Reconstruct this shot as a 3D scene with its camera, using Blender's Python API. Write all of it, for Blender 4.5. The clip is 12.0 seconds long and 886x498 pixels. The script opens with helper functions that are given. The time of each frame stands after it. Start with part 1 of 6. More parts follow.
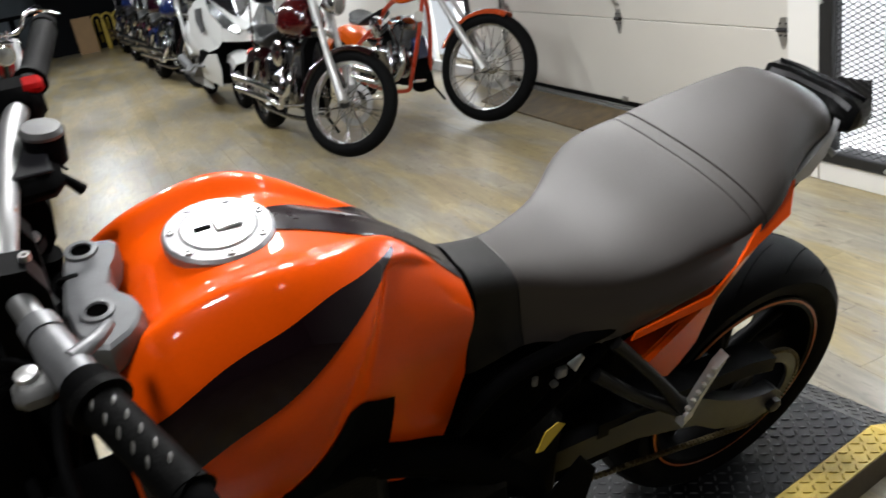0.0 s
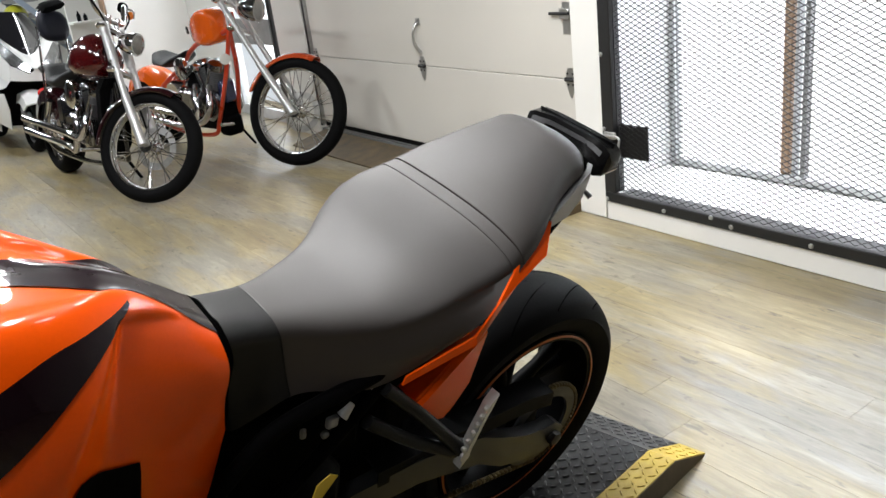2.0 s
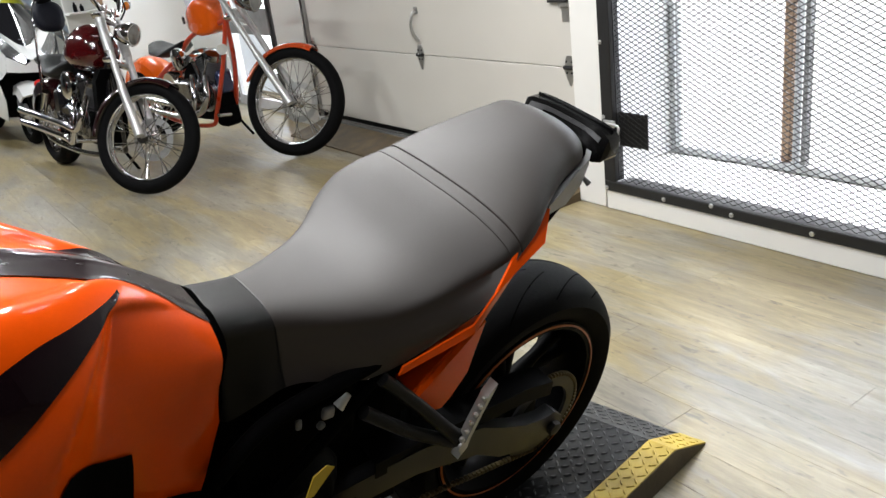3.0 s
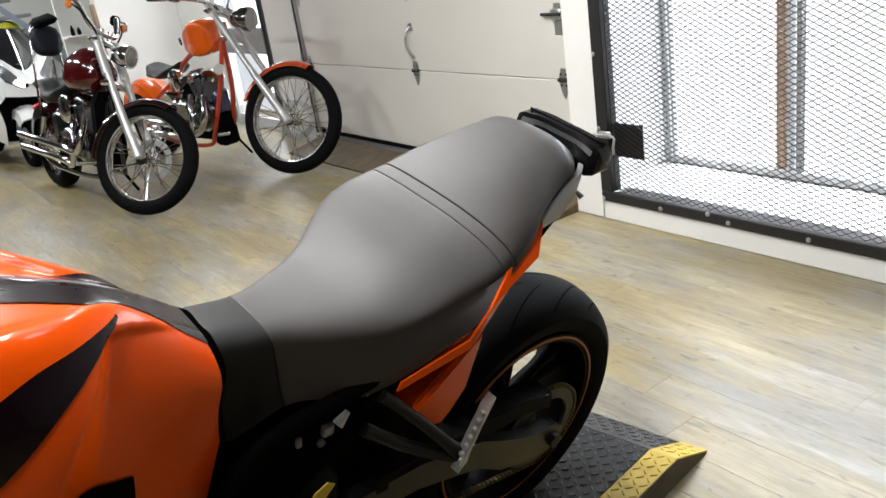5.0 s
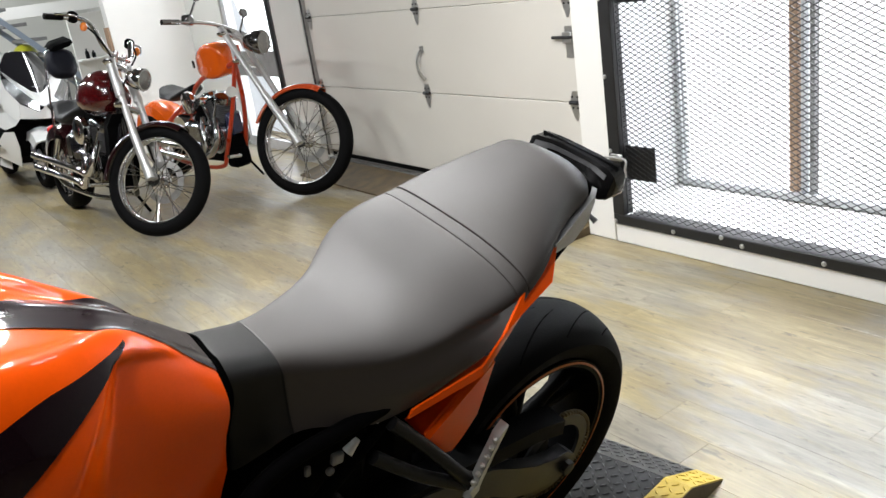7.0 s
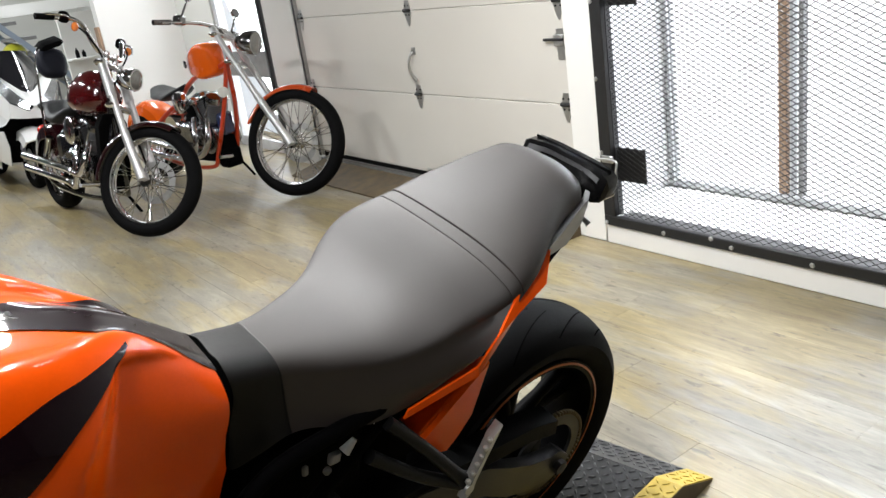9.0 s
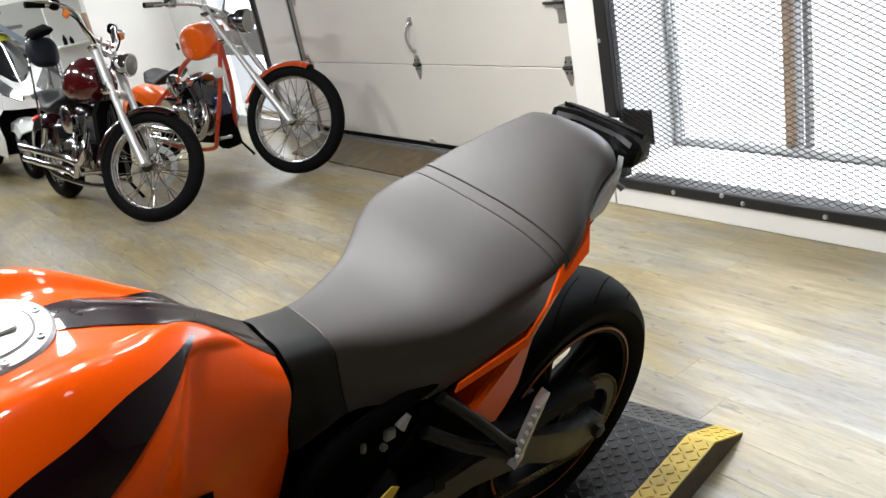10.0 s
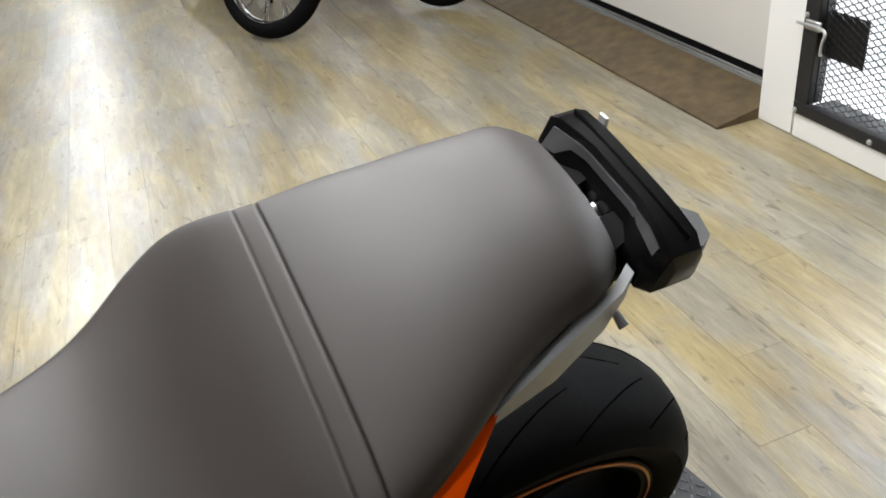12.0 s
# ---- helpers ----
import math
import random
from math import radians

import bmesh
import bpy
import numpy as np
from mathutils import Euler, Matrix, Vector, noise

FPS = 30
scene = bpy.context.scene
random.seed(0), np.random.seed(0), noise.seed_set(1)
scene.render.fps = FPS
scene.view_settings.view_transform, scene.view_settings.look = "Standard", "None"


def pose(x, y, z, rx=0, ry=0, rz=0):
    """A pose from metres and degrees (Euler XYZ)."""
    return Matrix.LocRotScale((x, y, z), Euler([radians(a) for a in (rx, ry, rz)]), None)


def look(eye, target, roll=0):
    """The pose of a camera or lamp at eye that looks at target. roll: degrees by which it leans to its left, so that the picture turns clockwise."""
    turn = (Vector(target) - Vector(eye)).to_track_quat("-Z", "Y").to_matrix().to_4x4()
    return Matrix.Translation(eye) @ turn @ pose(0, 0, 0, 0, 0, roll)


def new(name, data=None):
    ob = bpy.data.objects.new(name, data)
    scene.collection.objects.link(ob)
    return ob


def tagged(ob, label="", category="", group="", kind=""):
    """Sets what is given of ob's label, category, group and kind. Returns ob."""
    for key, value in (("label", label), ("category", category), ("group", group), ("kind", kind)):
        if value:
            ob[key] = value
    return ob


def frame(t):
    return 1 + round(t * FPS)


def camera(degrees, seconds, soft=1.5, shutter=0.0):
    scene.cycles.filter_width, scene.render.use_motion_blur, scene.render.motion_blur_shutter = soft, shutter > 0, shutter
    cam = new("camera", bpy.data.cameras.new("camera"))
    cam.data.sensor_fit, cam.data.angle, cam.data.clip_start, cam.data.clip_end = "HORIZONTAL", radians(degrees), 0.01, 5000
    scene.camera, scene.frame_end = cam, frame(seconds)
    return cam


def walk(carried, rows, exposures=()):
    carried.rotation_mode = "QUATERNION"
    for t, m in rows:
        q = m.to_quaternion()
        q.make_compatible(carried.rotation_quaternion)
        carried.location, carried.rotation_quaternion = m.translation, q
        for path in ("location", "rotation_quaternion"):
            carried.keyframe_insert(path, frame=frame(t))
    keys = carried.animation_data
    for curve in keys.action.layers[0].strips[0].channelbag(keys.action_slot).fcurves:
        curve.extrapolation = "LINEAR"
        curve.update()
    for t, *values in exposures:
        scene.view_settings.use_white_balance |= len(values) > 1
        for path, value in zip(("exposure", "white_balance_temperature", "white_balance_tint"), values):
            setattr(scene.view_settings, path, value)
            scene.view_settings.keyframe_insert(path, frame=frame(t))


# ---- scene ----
cam = camera(56.5, 12.0, shutter=0.22)
PATH = [
    (0, (-0.173, 0.244, 1.472), (0.474, 1.983, 0.724), -10.2),
    (0.2, (-0.15, 0.257, 1.465), (0.603, 1.965, 0.747), -10.6),
    (0.5, (-0.146, 0.234, 1.474), (0.694, 1.905, 0.764), -8.2),
    (0.7, (-0.137, 0.243, 1.474), (0.781, 1.884, 0.792), -6.6),
    (1, (-0.118, 0.226, 1.471), (0.842, 1.849, 0.804), -7.1),
    (1.2, (-0.102, 0.232, 1.462), (0.892, 1.837, 0.802), -7.5),
    (1.5, (-0.083, 0.218, 1.465), (0.957, 1.795, 0.807), -7.5),
    (2, (-0.076, 0.213, 1.456), (0.956, 1.772, 0.745), -7.1),
    (2.5, (-0.068, 0.216, 1.453), (0.966, 1.774, 0.745), -7.5),
    (3, (-0.063, 0.225, 1.444), (0.963, 1.779, 0.712), -7.4),
    (3.2, (-0.064, 0.217, 1.451), (0.959, 1.775, 0.724), -7.5),
    (4.8, (-0.06, 0.186, 1.449), (0.993, 1.731, 0.739), -7.6),
    (5, (-0.061, 0.208, 1.453), (0.972, 1.77, 0.751), -8.7),
    (5.5, (-0.061, 0.216, 1.444), (0.902, 1.811, 0.717), -7.8),
    (6, (-0.057, 0.216, 1.444), (0.883, 1.824, 0.715), -9.4),
    (6.5, (-0.046, 0.231, 1.46), (0.956, 1.835, 0.808), -9.7),
    (7, (-0.052, 0.225, 1.452), (0.977, 1.812, 0.802), -8.7),
    (7.2, (-0.063, 0.208, 1.465), (0.97, 1.789, 0.805), -8.3),
    (8.8, (-0.074, 0.201, 1.47), (0.973, 1.773, 0.812), -7.9),
    (9, (-0.068, 0.216, 1.463), (0.98, 1.789, 0.81), -8.4),
    (9.5, (-0.085, 0.237, 1.476), (0.983, 1.792, 0.812), -8.6),
    (10, (-0.129, 0.261, 1.485), (0.903, 1.813, 0.761), -11.4),
    (10.2, (-0.108, 0.286, 1.484), (0.929, 1.833, 0.754), -9.3),
    (10.5, (-0.004, 0.3, 1.474), (0.906, 1.917, 0.726), -10.1),
    (10.8, (0.135, 0.324, 1.479), (0.922, 2.03, 0.794), -6.9),
    (11, (0.196, 0.359, 1.503), (0.965, 2.055, 0.773), -5.2),
    (11.2, (0.254, 0.387, 1.495), (0.964, 2.099, 0.744), -7.3),
    (11.5, (0.375, 0.535, 1.466), (0.988, 2.234, 0.608), -7.3),
    (11.7, (0.474, 0.594, 1.481), (1.03, 2.263, 0.529), -4.7),
    (12, (0.641, 0.755, 1.449), (1.158, 2.372, 0.392), -6.8),
]
walk(cam, [(t, look(eye, target, roll)) for t, eye, target, roll in PATH], [(0, -0.3), (0.6, -0.2), (1.5, -0.12), (3, -0.22), (5, -0.15), (7, -0.08), (9, -0.05), (10.4, -0.12), (12, -0.22)])

# ---- world and light ----
world = bpy.data.worlds.new("world")
scene.world = world
world.use_nodes = True
bg = world.node_tree.nodes["Background"]
bg.inputs[0].default_value = (0.85, 0.92, 1.0, 1)
bg.inputs[1].default_value = 1.0
scene.view_settings.exposure = 0.0


def area_lamp(name, x, y, z, target, power, sx, sy, colour=(0.98, 0.985, 0.985), shape="RECTANGLE"):
    data = bpy.data.lights.new(name, "AREA")
    data.shape, data.size, data.size_y = shape, sx, sy
    data.energy, data.color = power, colour
    ob = new(name, data)
    ob.matrix_world = look((x, y, z), target)
    return ob


CEIL = 3.0
LAMPS = ((-1.6, -0.3, 10), (-0.6, 0.6, 30), (0.9, -0.2, 3), (1.5, 1.4, 4), (0.1, 3.4, 11))
BAYS = ((0.15, 2.45, 30), (0.75, 2.3, 38), (0.75, 3.1, 40), (1.5, 2.3, 28), (1.5, 3.1, 30))
# Unseen battens; the aisle, stair and partition ones are added to brighten those areas.
TUBES = ((-0.5, 4.8, 42, 0.14), (1.2, 11.3, 55, 0.14), (-0.5, 7.6, 100, 0.14), (2.3, 8.7, 42, 0.14), (-0.4, 11.0, 110, 0.14), (-0.3, 15.0, 110, 0.14))
for lx, ly, power in LAMPS:
    area_lamp("downlight", lx, ly, CEIL - 0.085, (lx, ly + 0.001, 0), power, 0.28, 0.28, shape="DISK")
for lx, ly, power in BAYS:
    area_lamp("bay_light", lx, ly, CEIL - 0.125, (lx, ly + 0.001, 0), power, 0.28, 0.28, shape="DISK")
for lx, ly, power, wide in TUBES:
    area_lamp("unseen_tube", lx, ly, CEIL - 0.065, (lx, ly + 0.001, 0), power, wide, 1.2, (0.94, 0.98, 1.0))
area_lamp("window_light", 4.35, 2.6, 2.4, (1.5, 2.4, 0.85), 285, 3.6, 1.3, (0.88, 0.94, 1.0))
area_lamp("entrance_light", 3.2, 7.68, 1.15, (0.0, 7.68, 0.4), 32, 0.9, 1.9, (0.92, 0.96, 1.0))


# ---- materials ----
def mat(name, colour, rough=0.5, metal=0.0, var=0.08, scale=8.0, bump=0.0, bscale=60.0, coat=0.0, colour2=None, spec=0.5):
    """A plain surface with broad and fine variation of its colour, its gloss and its relief."""
    m = bpy.data.materials.new(name)
    m.use_nodes = True
    nt = m.node_tree
    p = nt.nodes["Principled BSDF"]
    p.inputs["Roughness"].default_value = rough
    p.inputs["Metallic"].default_value = metal
    p.inputs["Coat Weight"].default_value = coat
    p.inputs["Coat Roughness"].default_value = 0.04
    p.inputs["Specular IOR Level"].default_value = spec
    tc = nt.nodes.new("ShaderNodeTexCoord")
    n1 = nt.nodes.new("ShaderNodeTexNoise")
    n1.inputs["Scale"].default_value = scale
    n1.inputs["Detail"].default_value = 6
    nt.links.new(tc.outputs["Object"], n1.inputs["Vector"])
    ramp = nt.nodes.new("ShaderNodeMix")
    ramp.data_type = "RGBA"
    c = Vector(colour)
    c2 = Vector(colour2) if colour2 else c * (1 - 2.5 * var)
    ramp.inputs[6].default_value = (*c2, 1)
    ramp.inputs[7].default_value = (*[min(1, v) for v in (c if colour2 else c * (1 + var))], 1)
    nt.links.new(n1.outputs["Fac"], ramp.inputs[0])
    nt.links.new(ramp.outputs[2], p.inputs["Base Color"])
    mr = nt.nodes.new("ShaderNodeMapRange")
    mr.inputs["To Min"].default_value = max(0.02, rough - 0.08 * (rough > 0.1) - 0.02)
    mr.inputs["To Max"].default_value = min(1, rough + 0.08 * (rough > 0.1) + 0.02)
    nt.links.new(n1.outputs["Fac"], mr.inputs["Value"])
    nt.links.new(mr.outputs[0], p.inputs["Roughness"])
    if bump:
        n2 = nt.nodes.new("ShaderNodeTexNoise")
        n2.inputs["Scale"].default_value = bscale
        n2.inputs["Detail"].default_value = 4
        nt.links.new(tc.outputs["Object"], n2.inputs["Vector"])
        b = nt.nodes.new("ShaderNodeBump")
        b.inputs["Strength"].default_value = bump
        b.inputs["Distance"].default_value = 0.004
        nt.links.new(n2.outputs["Fac"], b.inputs["Height"])
        nt.links.new(b.outputs[0], p.inputs["Normal"])
    return m


def glow(name, colour, strength):
    m = bpy.data.materials.new(name)
    m.use_nodes = True
    nt = m.node_tree
    nt.nodes.clear()
    e = nt.nodes.new("ShaderNodeEmission")
    e.inputs[0].default_value, e.inputs[1].default_value = (*colour, 1), strength
    o = nt.nodes.new("ShaderNodeOutputMaterial")
    nt.links.new(e.outputs[0], o.inputs[0])
    return m


ORANGE = (0.9, 0.09, 0.0012)
m_white = mat("white_paint", (0.78, 0.77, 0.745), 0.55, var=0.03, scale=3, bump=0.1, bscale=40)
m_cream = mat("cream_paint", (0.6, 0.6, 0.565), 0.5, var=0.04, scale=2, bump=0.08, bscale=30)
m_door = mat("door_paint", (0.62, 0.595, 0.55), 0.45, var=0.03, scale=2, bump=0.06, bscale=200)
# Ceiling is out of view; dark so that it throws back little light.
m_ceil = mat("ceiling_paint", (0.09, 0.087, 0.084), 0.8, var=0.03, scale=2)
m_steel = mat("black_steel", (0.014, 0.014, 0.015), 0.5, 0.1, var=0.2, scale=20, bump=0.15)
m_zinc = mat("zinc", (0.55, 0.55, 0.54), 0.4, 0.9, var=0.15, scale=30, bump=0.1)
m_alu = mat("aluminium", (0.32, 0.32, 0.32), 0.42, 0.8, var=0.1, scale=20)
m_chrome = mat("chrome", (0.72, 0.72, 0.73), 0.09, 1.0, var=0.03, scale=10)
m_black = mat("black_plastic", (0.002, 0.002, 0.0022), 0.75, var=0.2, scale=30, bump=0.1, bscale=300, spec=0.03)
m_polished = mat("polished_engine_metal", (0.4, 0.4, 0.41), 0.16, 1.0, var=0.25, scale=18)
m_gloss_black = mat("gloss_black", (0.01, 0.01, 0.012), 0.12, coat=1.0, var=0.1)
m_rubber = mat("tyre_rubber", (0.004, 0.004, 0.0043), 0.7, var=0.2, scale=12, bump=0.1, bscale=150, spec=0.06)
m_seat = mat("seat_vinyl", (0.023, 0.0168, 0.0137), 0.55, var=0.1, scale=6, bump=0.12, bscale=900, spec=0.66)
m_orange = mat("orange_paint", ORANGE, 0.34, coat=0.5, var=0.03, scale=200, spec=0.05)
m_red = mat("burgundy_paint", (0.06, 0.003, 0.004), 0.15, coat=1.0, var=0.05)
m_blue = mat("blue_paint", (0.007, 0.014, 0.06), 0.15, coat=1.0, var=0.05)
m_scooter = mat("white_gloss", (0.75, 0.75, 0.74), 0.2, coat=0.8, var=0.02)
m_yellow = mat("yellow_paint", (0.54, 0.385, 0.05), 0.5, var=0.16, scale=12, bump=0.1)
m_plate = mat("tread_plate", (0.028, 0.029, 0.031), 0.33, 0.4, var=0.2, scale=9, bump=0.1)
m_ply = mat("plywood", (0.13, 0.09, 0.042), 0.6, var=0.4, scale=14, bump=0.15)
m_sky = glow("bright_daylight", (0.97, 0.98, 1.0), 2.05)
m_seat_dark = mat("seat_nose_vinyl", (0.008, 0.0072, 0.0066), 0.52, var=0.1, scale=8, bump=0.15, bscale=700, spec=0.32)
m_stripe = mat("plum_black_paint", (0.008, 0.0025, 0.0045), 0.3, spec=0.05, coat=0.7, var=0.05, scale=40)
m_cap_ring = mat("grey_casting", (0.34, 0.34, 0.35), 0.42, 0.6, var=0.08, scale=40, bump=0.2, bscale=300)
m_cast = mat("cast_aluminium", (0.12, 0.12, 0.124), 0.52, 0.35, var=0.1, scale=30, bump=0.08, bscale=400)
m_bright = mat("bright_aluminium", (0.6, 0.6, 0.6), 0.42, 0.85, var=0.04, scale=30)
m_peg = mat("bare_aluminium", (0.6, 0.6, 0.58), 0.45, 0.7, var=0.12, scale=60, bump=0.2)
m_grip = mat("grip_rubber", (0.003, 0.003, 0.003), 0.6, var=0.2, scale=40, bump=0.25, bscale=260, spec=0.05)
m_perch = mat("dull_aluminium", (0.2, 0.2, 0.2), 0.5, 0.5, var=0.15, scale=50, bump=0.1)
m_yoke = mat("grey_cast_yoke", (0.15, 0.153, 0.16), 0.4, 0.35, var=0.12, scale=40, bump=0.1, bscale=300)
# Worn pads, made paler so their glints are part of the colour.
m_pad = mat("worn_glint_pad", (0.05, 0.047, 0.04), 0.35, var=0.3, scale=90)
m_display = mat("matt_display", (0.006, 0.006, 0.008), 0.6, var=0.1, spec=0.2)
m_switch_red = mat("red_plastic", (0.3, 0.006, 0.006), 0.75, var=0.05, spec=0.03)
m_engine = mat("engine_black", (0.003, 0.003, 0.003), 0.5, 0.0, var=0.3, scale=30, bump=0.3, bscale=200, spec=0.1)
m_satin_black = mat("satin_black", (0.002, 0.002, 0.0023), 0.5, 0.0, var=0.2, scale=20, spec=0.05)
m_silver = mat("silver_paint", (0.22, 0.222, 0.23), 0.45, 0.2, var=0.04, scale=60, coat=0.2)
m_plate_dark = mat("dark_grey_plastic", (0.085, 0.085, 0.088), 0.45, var=0.1, scale=30)
m_tag = mat("yellow_tag", (0.75, 0.55, 0.05), 0.6, var=0.05)
m_pin = mat("orange_pinstripe", (0.5, 0.12, 0.02), 0.4, var=0.1)
# Near-black without gloss; its colour stands in for shade inside grooves and gaps.
m_recess_shade = mat("recess_shade_black", (0.0015, 0.0015, 0.0015), 0.9, spec=0.0)
m_chain = mat("dirty_chain", (0.11, 0.078, 0.026), 0.5, 0.6, var=0.4, scale=60)
m_dark = mat("dark_clutter", (0.003, 0.0035, 0.005), 0.75, var=0.3, scale=3, spec=0.1)
m_card = mat("cardboard", (0.32, 0.2, 0.1), 0.8, var=0.1, scale=6)
m_leather = mat("black_leather", (0.008, 0.008, 0.009), 0.5, var=0.15, scale=10, bump=0.2, bscale=90, spec=0.25)
m_screen = mat("smoked_screen", (0.008, 0.008, 0.01), 0.08, coat=1.0)
m_wood = mat("brown_wood", (0.34, 0.22, 0.14), 0.55, var=0.15, scale=6, bump=0.15)
m_darkframe = mat("dark_door_frame", (0.06, 0.06, 0.062), 0.5, 0.2, var=0.2, scale=10, bump=0.1)
m_greyframe = mat("weathered_frame", (0.25, 0.25, 0.25), 0.6, 0.2, var=0.2, scale=10, bump=0.3)
m_lens_amber = mat("amber_lens", (0.8, 0.2, 0.02), 0.2, coat=1.0)
m_lens_red = mat("red_lens", (0.5, 0.015, 0.015), 0.2, coat=1.0)


def glass(name, tint=(1, 1, 1), rough=0.0):
    m = bpy.data.materials.new(name)
    m.use_nodes = True
    p = m.node_tree.nodes["Principled BSDF"]
    p.inputs["Base Color"].default_value = (*tint, 1)
    p.inputs["Roughness"].default_value = rough
    p.inputs["Transmission Weight"].default_value = 1.0
    p.inputs["IOR"].default_value = 1.45
    return m


m_glass = glass("clear_glass")
m_glass_dark = mat("dark_glass", (0.01, 0.01, 0.012), 0.05, coat=1.0)


def plank_material(name, per_island):
    """Grey-brown oak print: long grain, cathedral streaks, knots, a tone for each board."""
    m = bpy.data.materials.new(name)
    m.use_nodes = True
    nt = m.node_tree
    p = nt.nodes["Principled BSDF"]
    L = nt.links.new

    def node(kind, **kw):
        n = nt.nodes.new(kind)
        for k, v in kw.items():
            n.inputs[k].default_value = v
        return n

    if per_island:
        rnd = nt.nodes.new("ShaderNodeNewGeometry").outputs["Random Per Island"]
    else:
        rnd = nt.nodes.new("ShaderNodeObjectInfo").outputs["Random"]
    tc = nt.nodes.new("ShaderNodeNewGeometry").outputs["Position"]
    shift = node("ShaderNodeVectorMath")
    shift.operation = "MULTIPLY_ADD"
    comb = nt.nodes.new("ShaderNodeCombineXYZ")
    for i in range(3):
        L(rnd, comb.inputs[i])
    L(comb.outputs[0], shift.inputs[0])
    shift.inputs[1].default_value = (37, 53, 11)
    L(tc, shift.inputs[2])

    def grain(scale, stretch, detail, rough, shifted=True):
        mp = nt.nodes.new("ShaderNodeMapping")
        mp.inputs["Scale"].default_value = (scale, scale / stretch, scale)
        L(shift.outputs[0] if shifted else tc, mp.inputs[0])
        n = node("ShaderNodeTexNoise", Scale=1.0, Detail=detail, Roughness=rough, Distortion=0.6)
        L(mp.outputs[0], n.inputs["Vector"])
        return n.outputs["Fac"]

    broad, streak, fine = grain(2.6, 3.2, 5, 0.6, False), grain(19, 7, 7, 0.66), grain(110, 9, 5, 0.7)
    ramp = nt.nodes.new("ShaderNodeValToRGB")
    e = ramp.color_ramp.elements
    e[0].position, e[0].color = 0.27, (0.1, 0.068, 0.026, 1)
    e[1].position, e[1].color = 0.7, (0.46, 0.372, 0.21, 1)
    mid = e.new(0.5)
    mid.color = (0.258, 0.204, 0.097, 1)
    mixf = node("ShaderNodeMath")
    mixf.operation = "MULTIPLY_ADD"
    L(streak, mixf.inputs[0])
    mixf.inputs[1].default_value = 0.5
    half = node("ShaderNodeMath")
    half.operation = "MULTIPLY"
    L(broad, half.inputs[0])
    half.inputs[1].default_value = 0.5
    L(half.outputs[0], mixf.inputs[2])
    tone = node("ShaderNodeMath")
    tone.operation = "MULTIPLY_ADD"
    L(rnd, tone.inputs[0])
    tone.inputs[1].default_value = 0.05
    L(mixf.outputs[0], tone.inputs[2])
    sub = node("ShaderNodeMath")
    sub.operation = "SUBTRACT"
    L(tone.outputs[0], sub.inputs[0])
    sub.inputs[1].default_value = 0.025
    L(sub.outputs[0], ramp.inputs[0])
    grey = nt.nodes.new("ShaderNodeMix")
    grey.data_type, grey.blend_type = "RGBA", "MIX"
    gm = node("ShaderNodeMapRange")
    gm.inputs["From Min"].default_value, gm.inputs["From Max"].default_value = 0.44, 0.58
    gm.inputs["To Max"].default_value = 0.85
    L(grain(4.5, 3.5, 4, 0.6, False), gm.inputs["Value"])
    L(gm.outputs[0], grey.inputs[0])
    L(ramp.outputs[0], grey.inputs[6])
    hsv = node("ShaderNodeHueSaturation", Saturation=0.44, Value=0.85)
    L(ramp.outputs[0], hsv.inputs["Color"])
    L(hsv.outputs[0], grey.inputs[7])
    fin = nt.nodes.new("ShaderNodeMix")
    fin.data_type, fin.blend_type = "RGBA", "MULTIPLY"
    fin.inputs[0].default_value = 0.5
    fr = node("ShaderNodeMapRange")
    fr.inputs["From Min"].default_value, fr.inputs["From Max"].default_value = 0.3, 0.7
    fr.inputs["To Min"].default_value, fr.inputs["To Max"].default_value = 0.6, 1.15
    L(fine, fr.inputs["Value"])
    L(grey.outputs[2], fin.inputs[6])
    L(fr.outputs[0], fin.inputs[7])
    speck = node("ShaderNodeMapRange")
    speck.inputs["From Min"].default_value, speck.inputs["From Max"].default_value = 0.6, 0.72
    speck.inputs["To Min"].default_value, speck.inputs["To Max"].default_value = 0.0, 0.7
    L(grain(34, 3.5, 3, 0.6), speck.inputs["Value"])
    knots = nt.nodes.new("ShaderNodeMix")
    knots.data_type, knots.blend_type = "RGBA", "MIX"
    L(speck.outputs[0], knots.inputs[0])
    L(fin.outputs[2], knots.inputs[6])
    knots.inputs[7].default_value = (0.06, 0.045, 0.028, 1)
    L(knots.outputs[2], p.inputs["Base Color"])
    rr = node("ShaderNodeMapRange")
    rr.inputs["To Min"].default_value, rr.inputs["To Max"].default_value = 0.25, 0.42
    L(streak, rr.inputs["Value"])
    L(rr.outputs[0], p.inputs["Roughness"])
    p.inputs["Specular IOR Level"].default_value = 0.85
    b = node("ShaderNodeBump", Strength=0.12, Distance=0.002)
    L(streak, b.inputs["Height"])
    L(b.outputs[0], p.inputs["Normal"])
    return m


m_plank = plank_material("oak_vinyl_plank", False)
m_plank_far = plank_material("oak_vinyl_plank_joined", True)
m_joint = mat("dark_joint", (0.2, 0.155, 0.09), 0.7)
# For the two unseen walls, darkened to weaken the light they bounce.
m_grey_wall = mat("grey_wall_paint", (0.07, 0.068, 0.066), 0.7, var=0.1, scale=2)

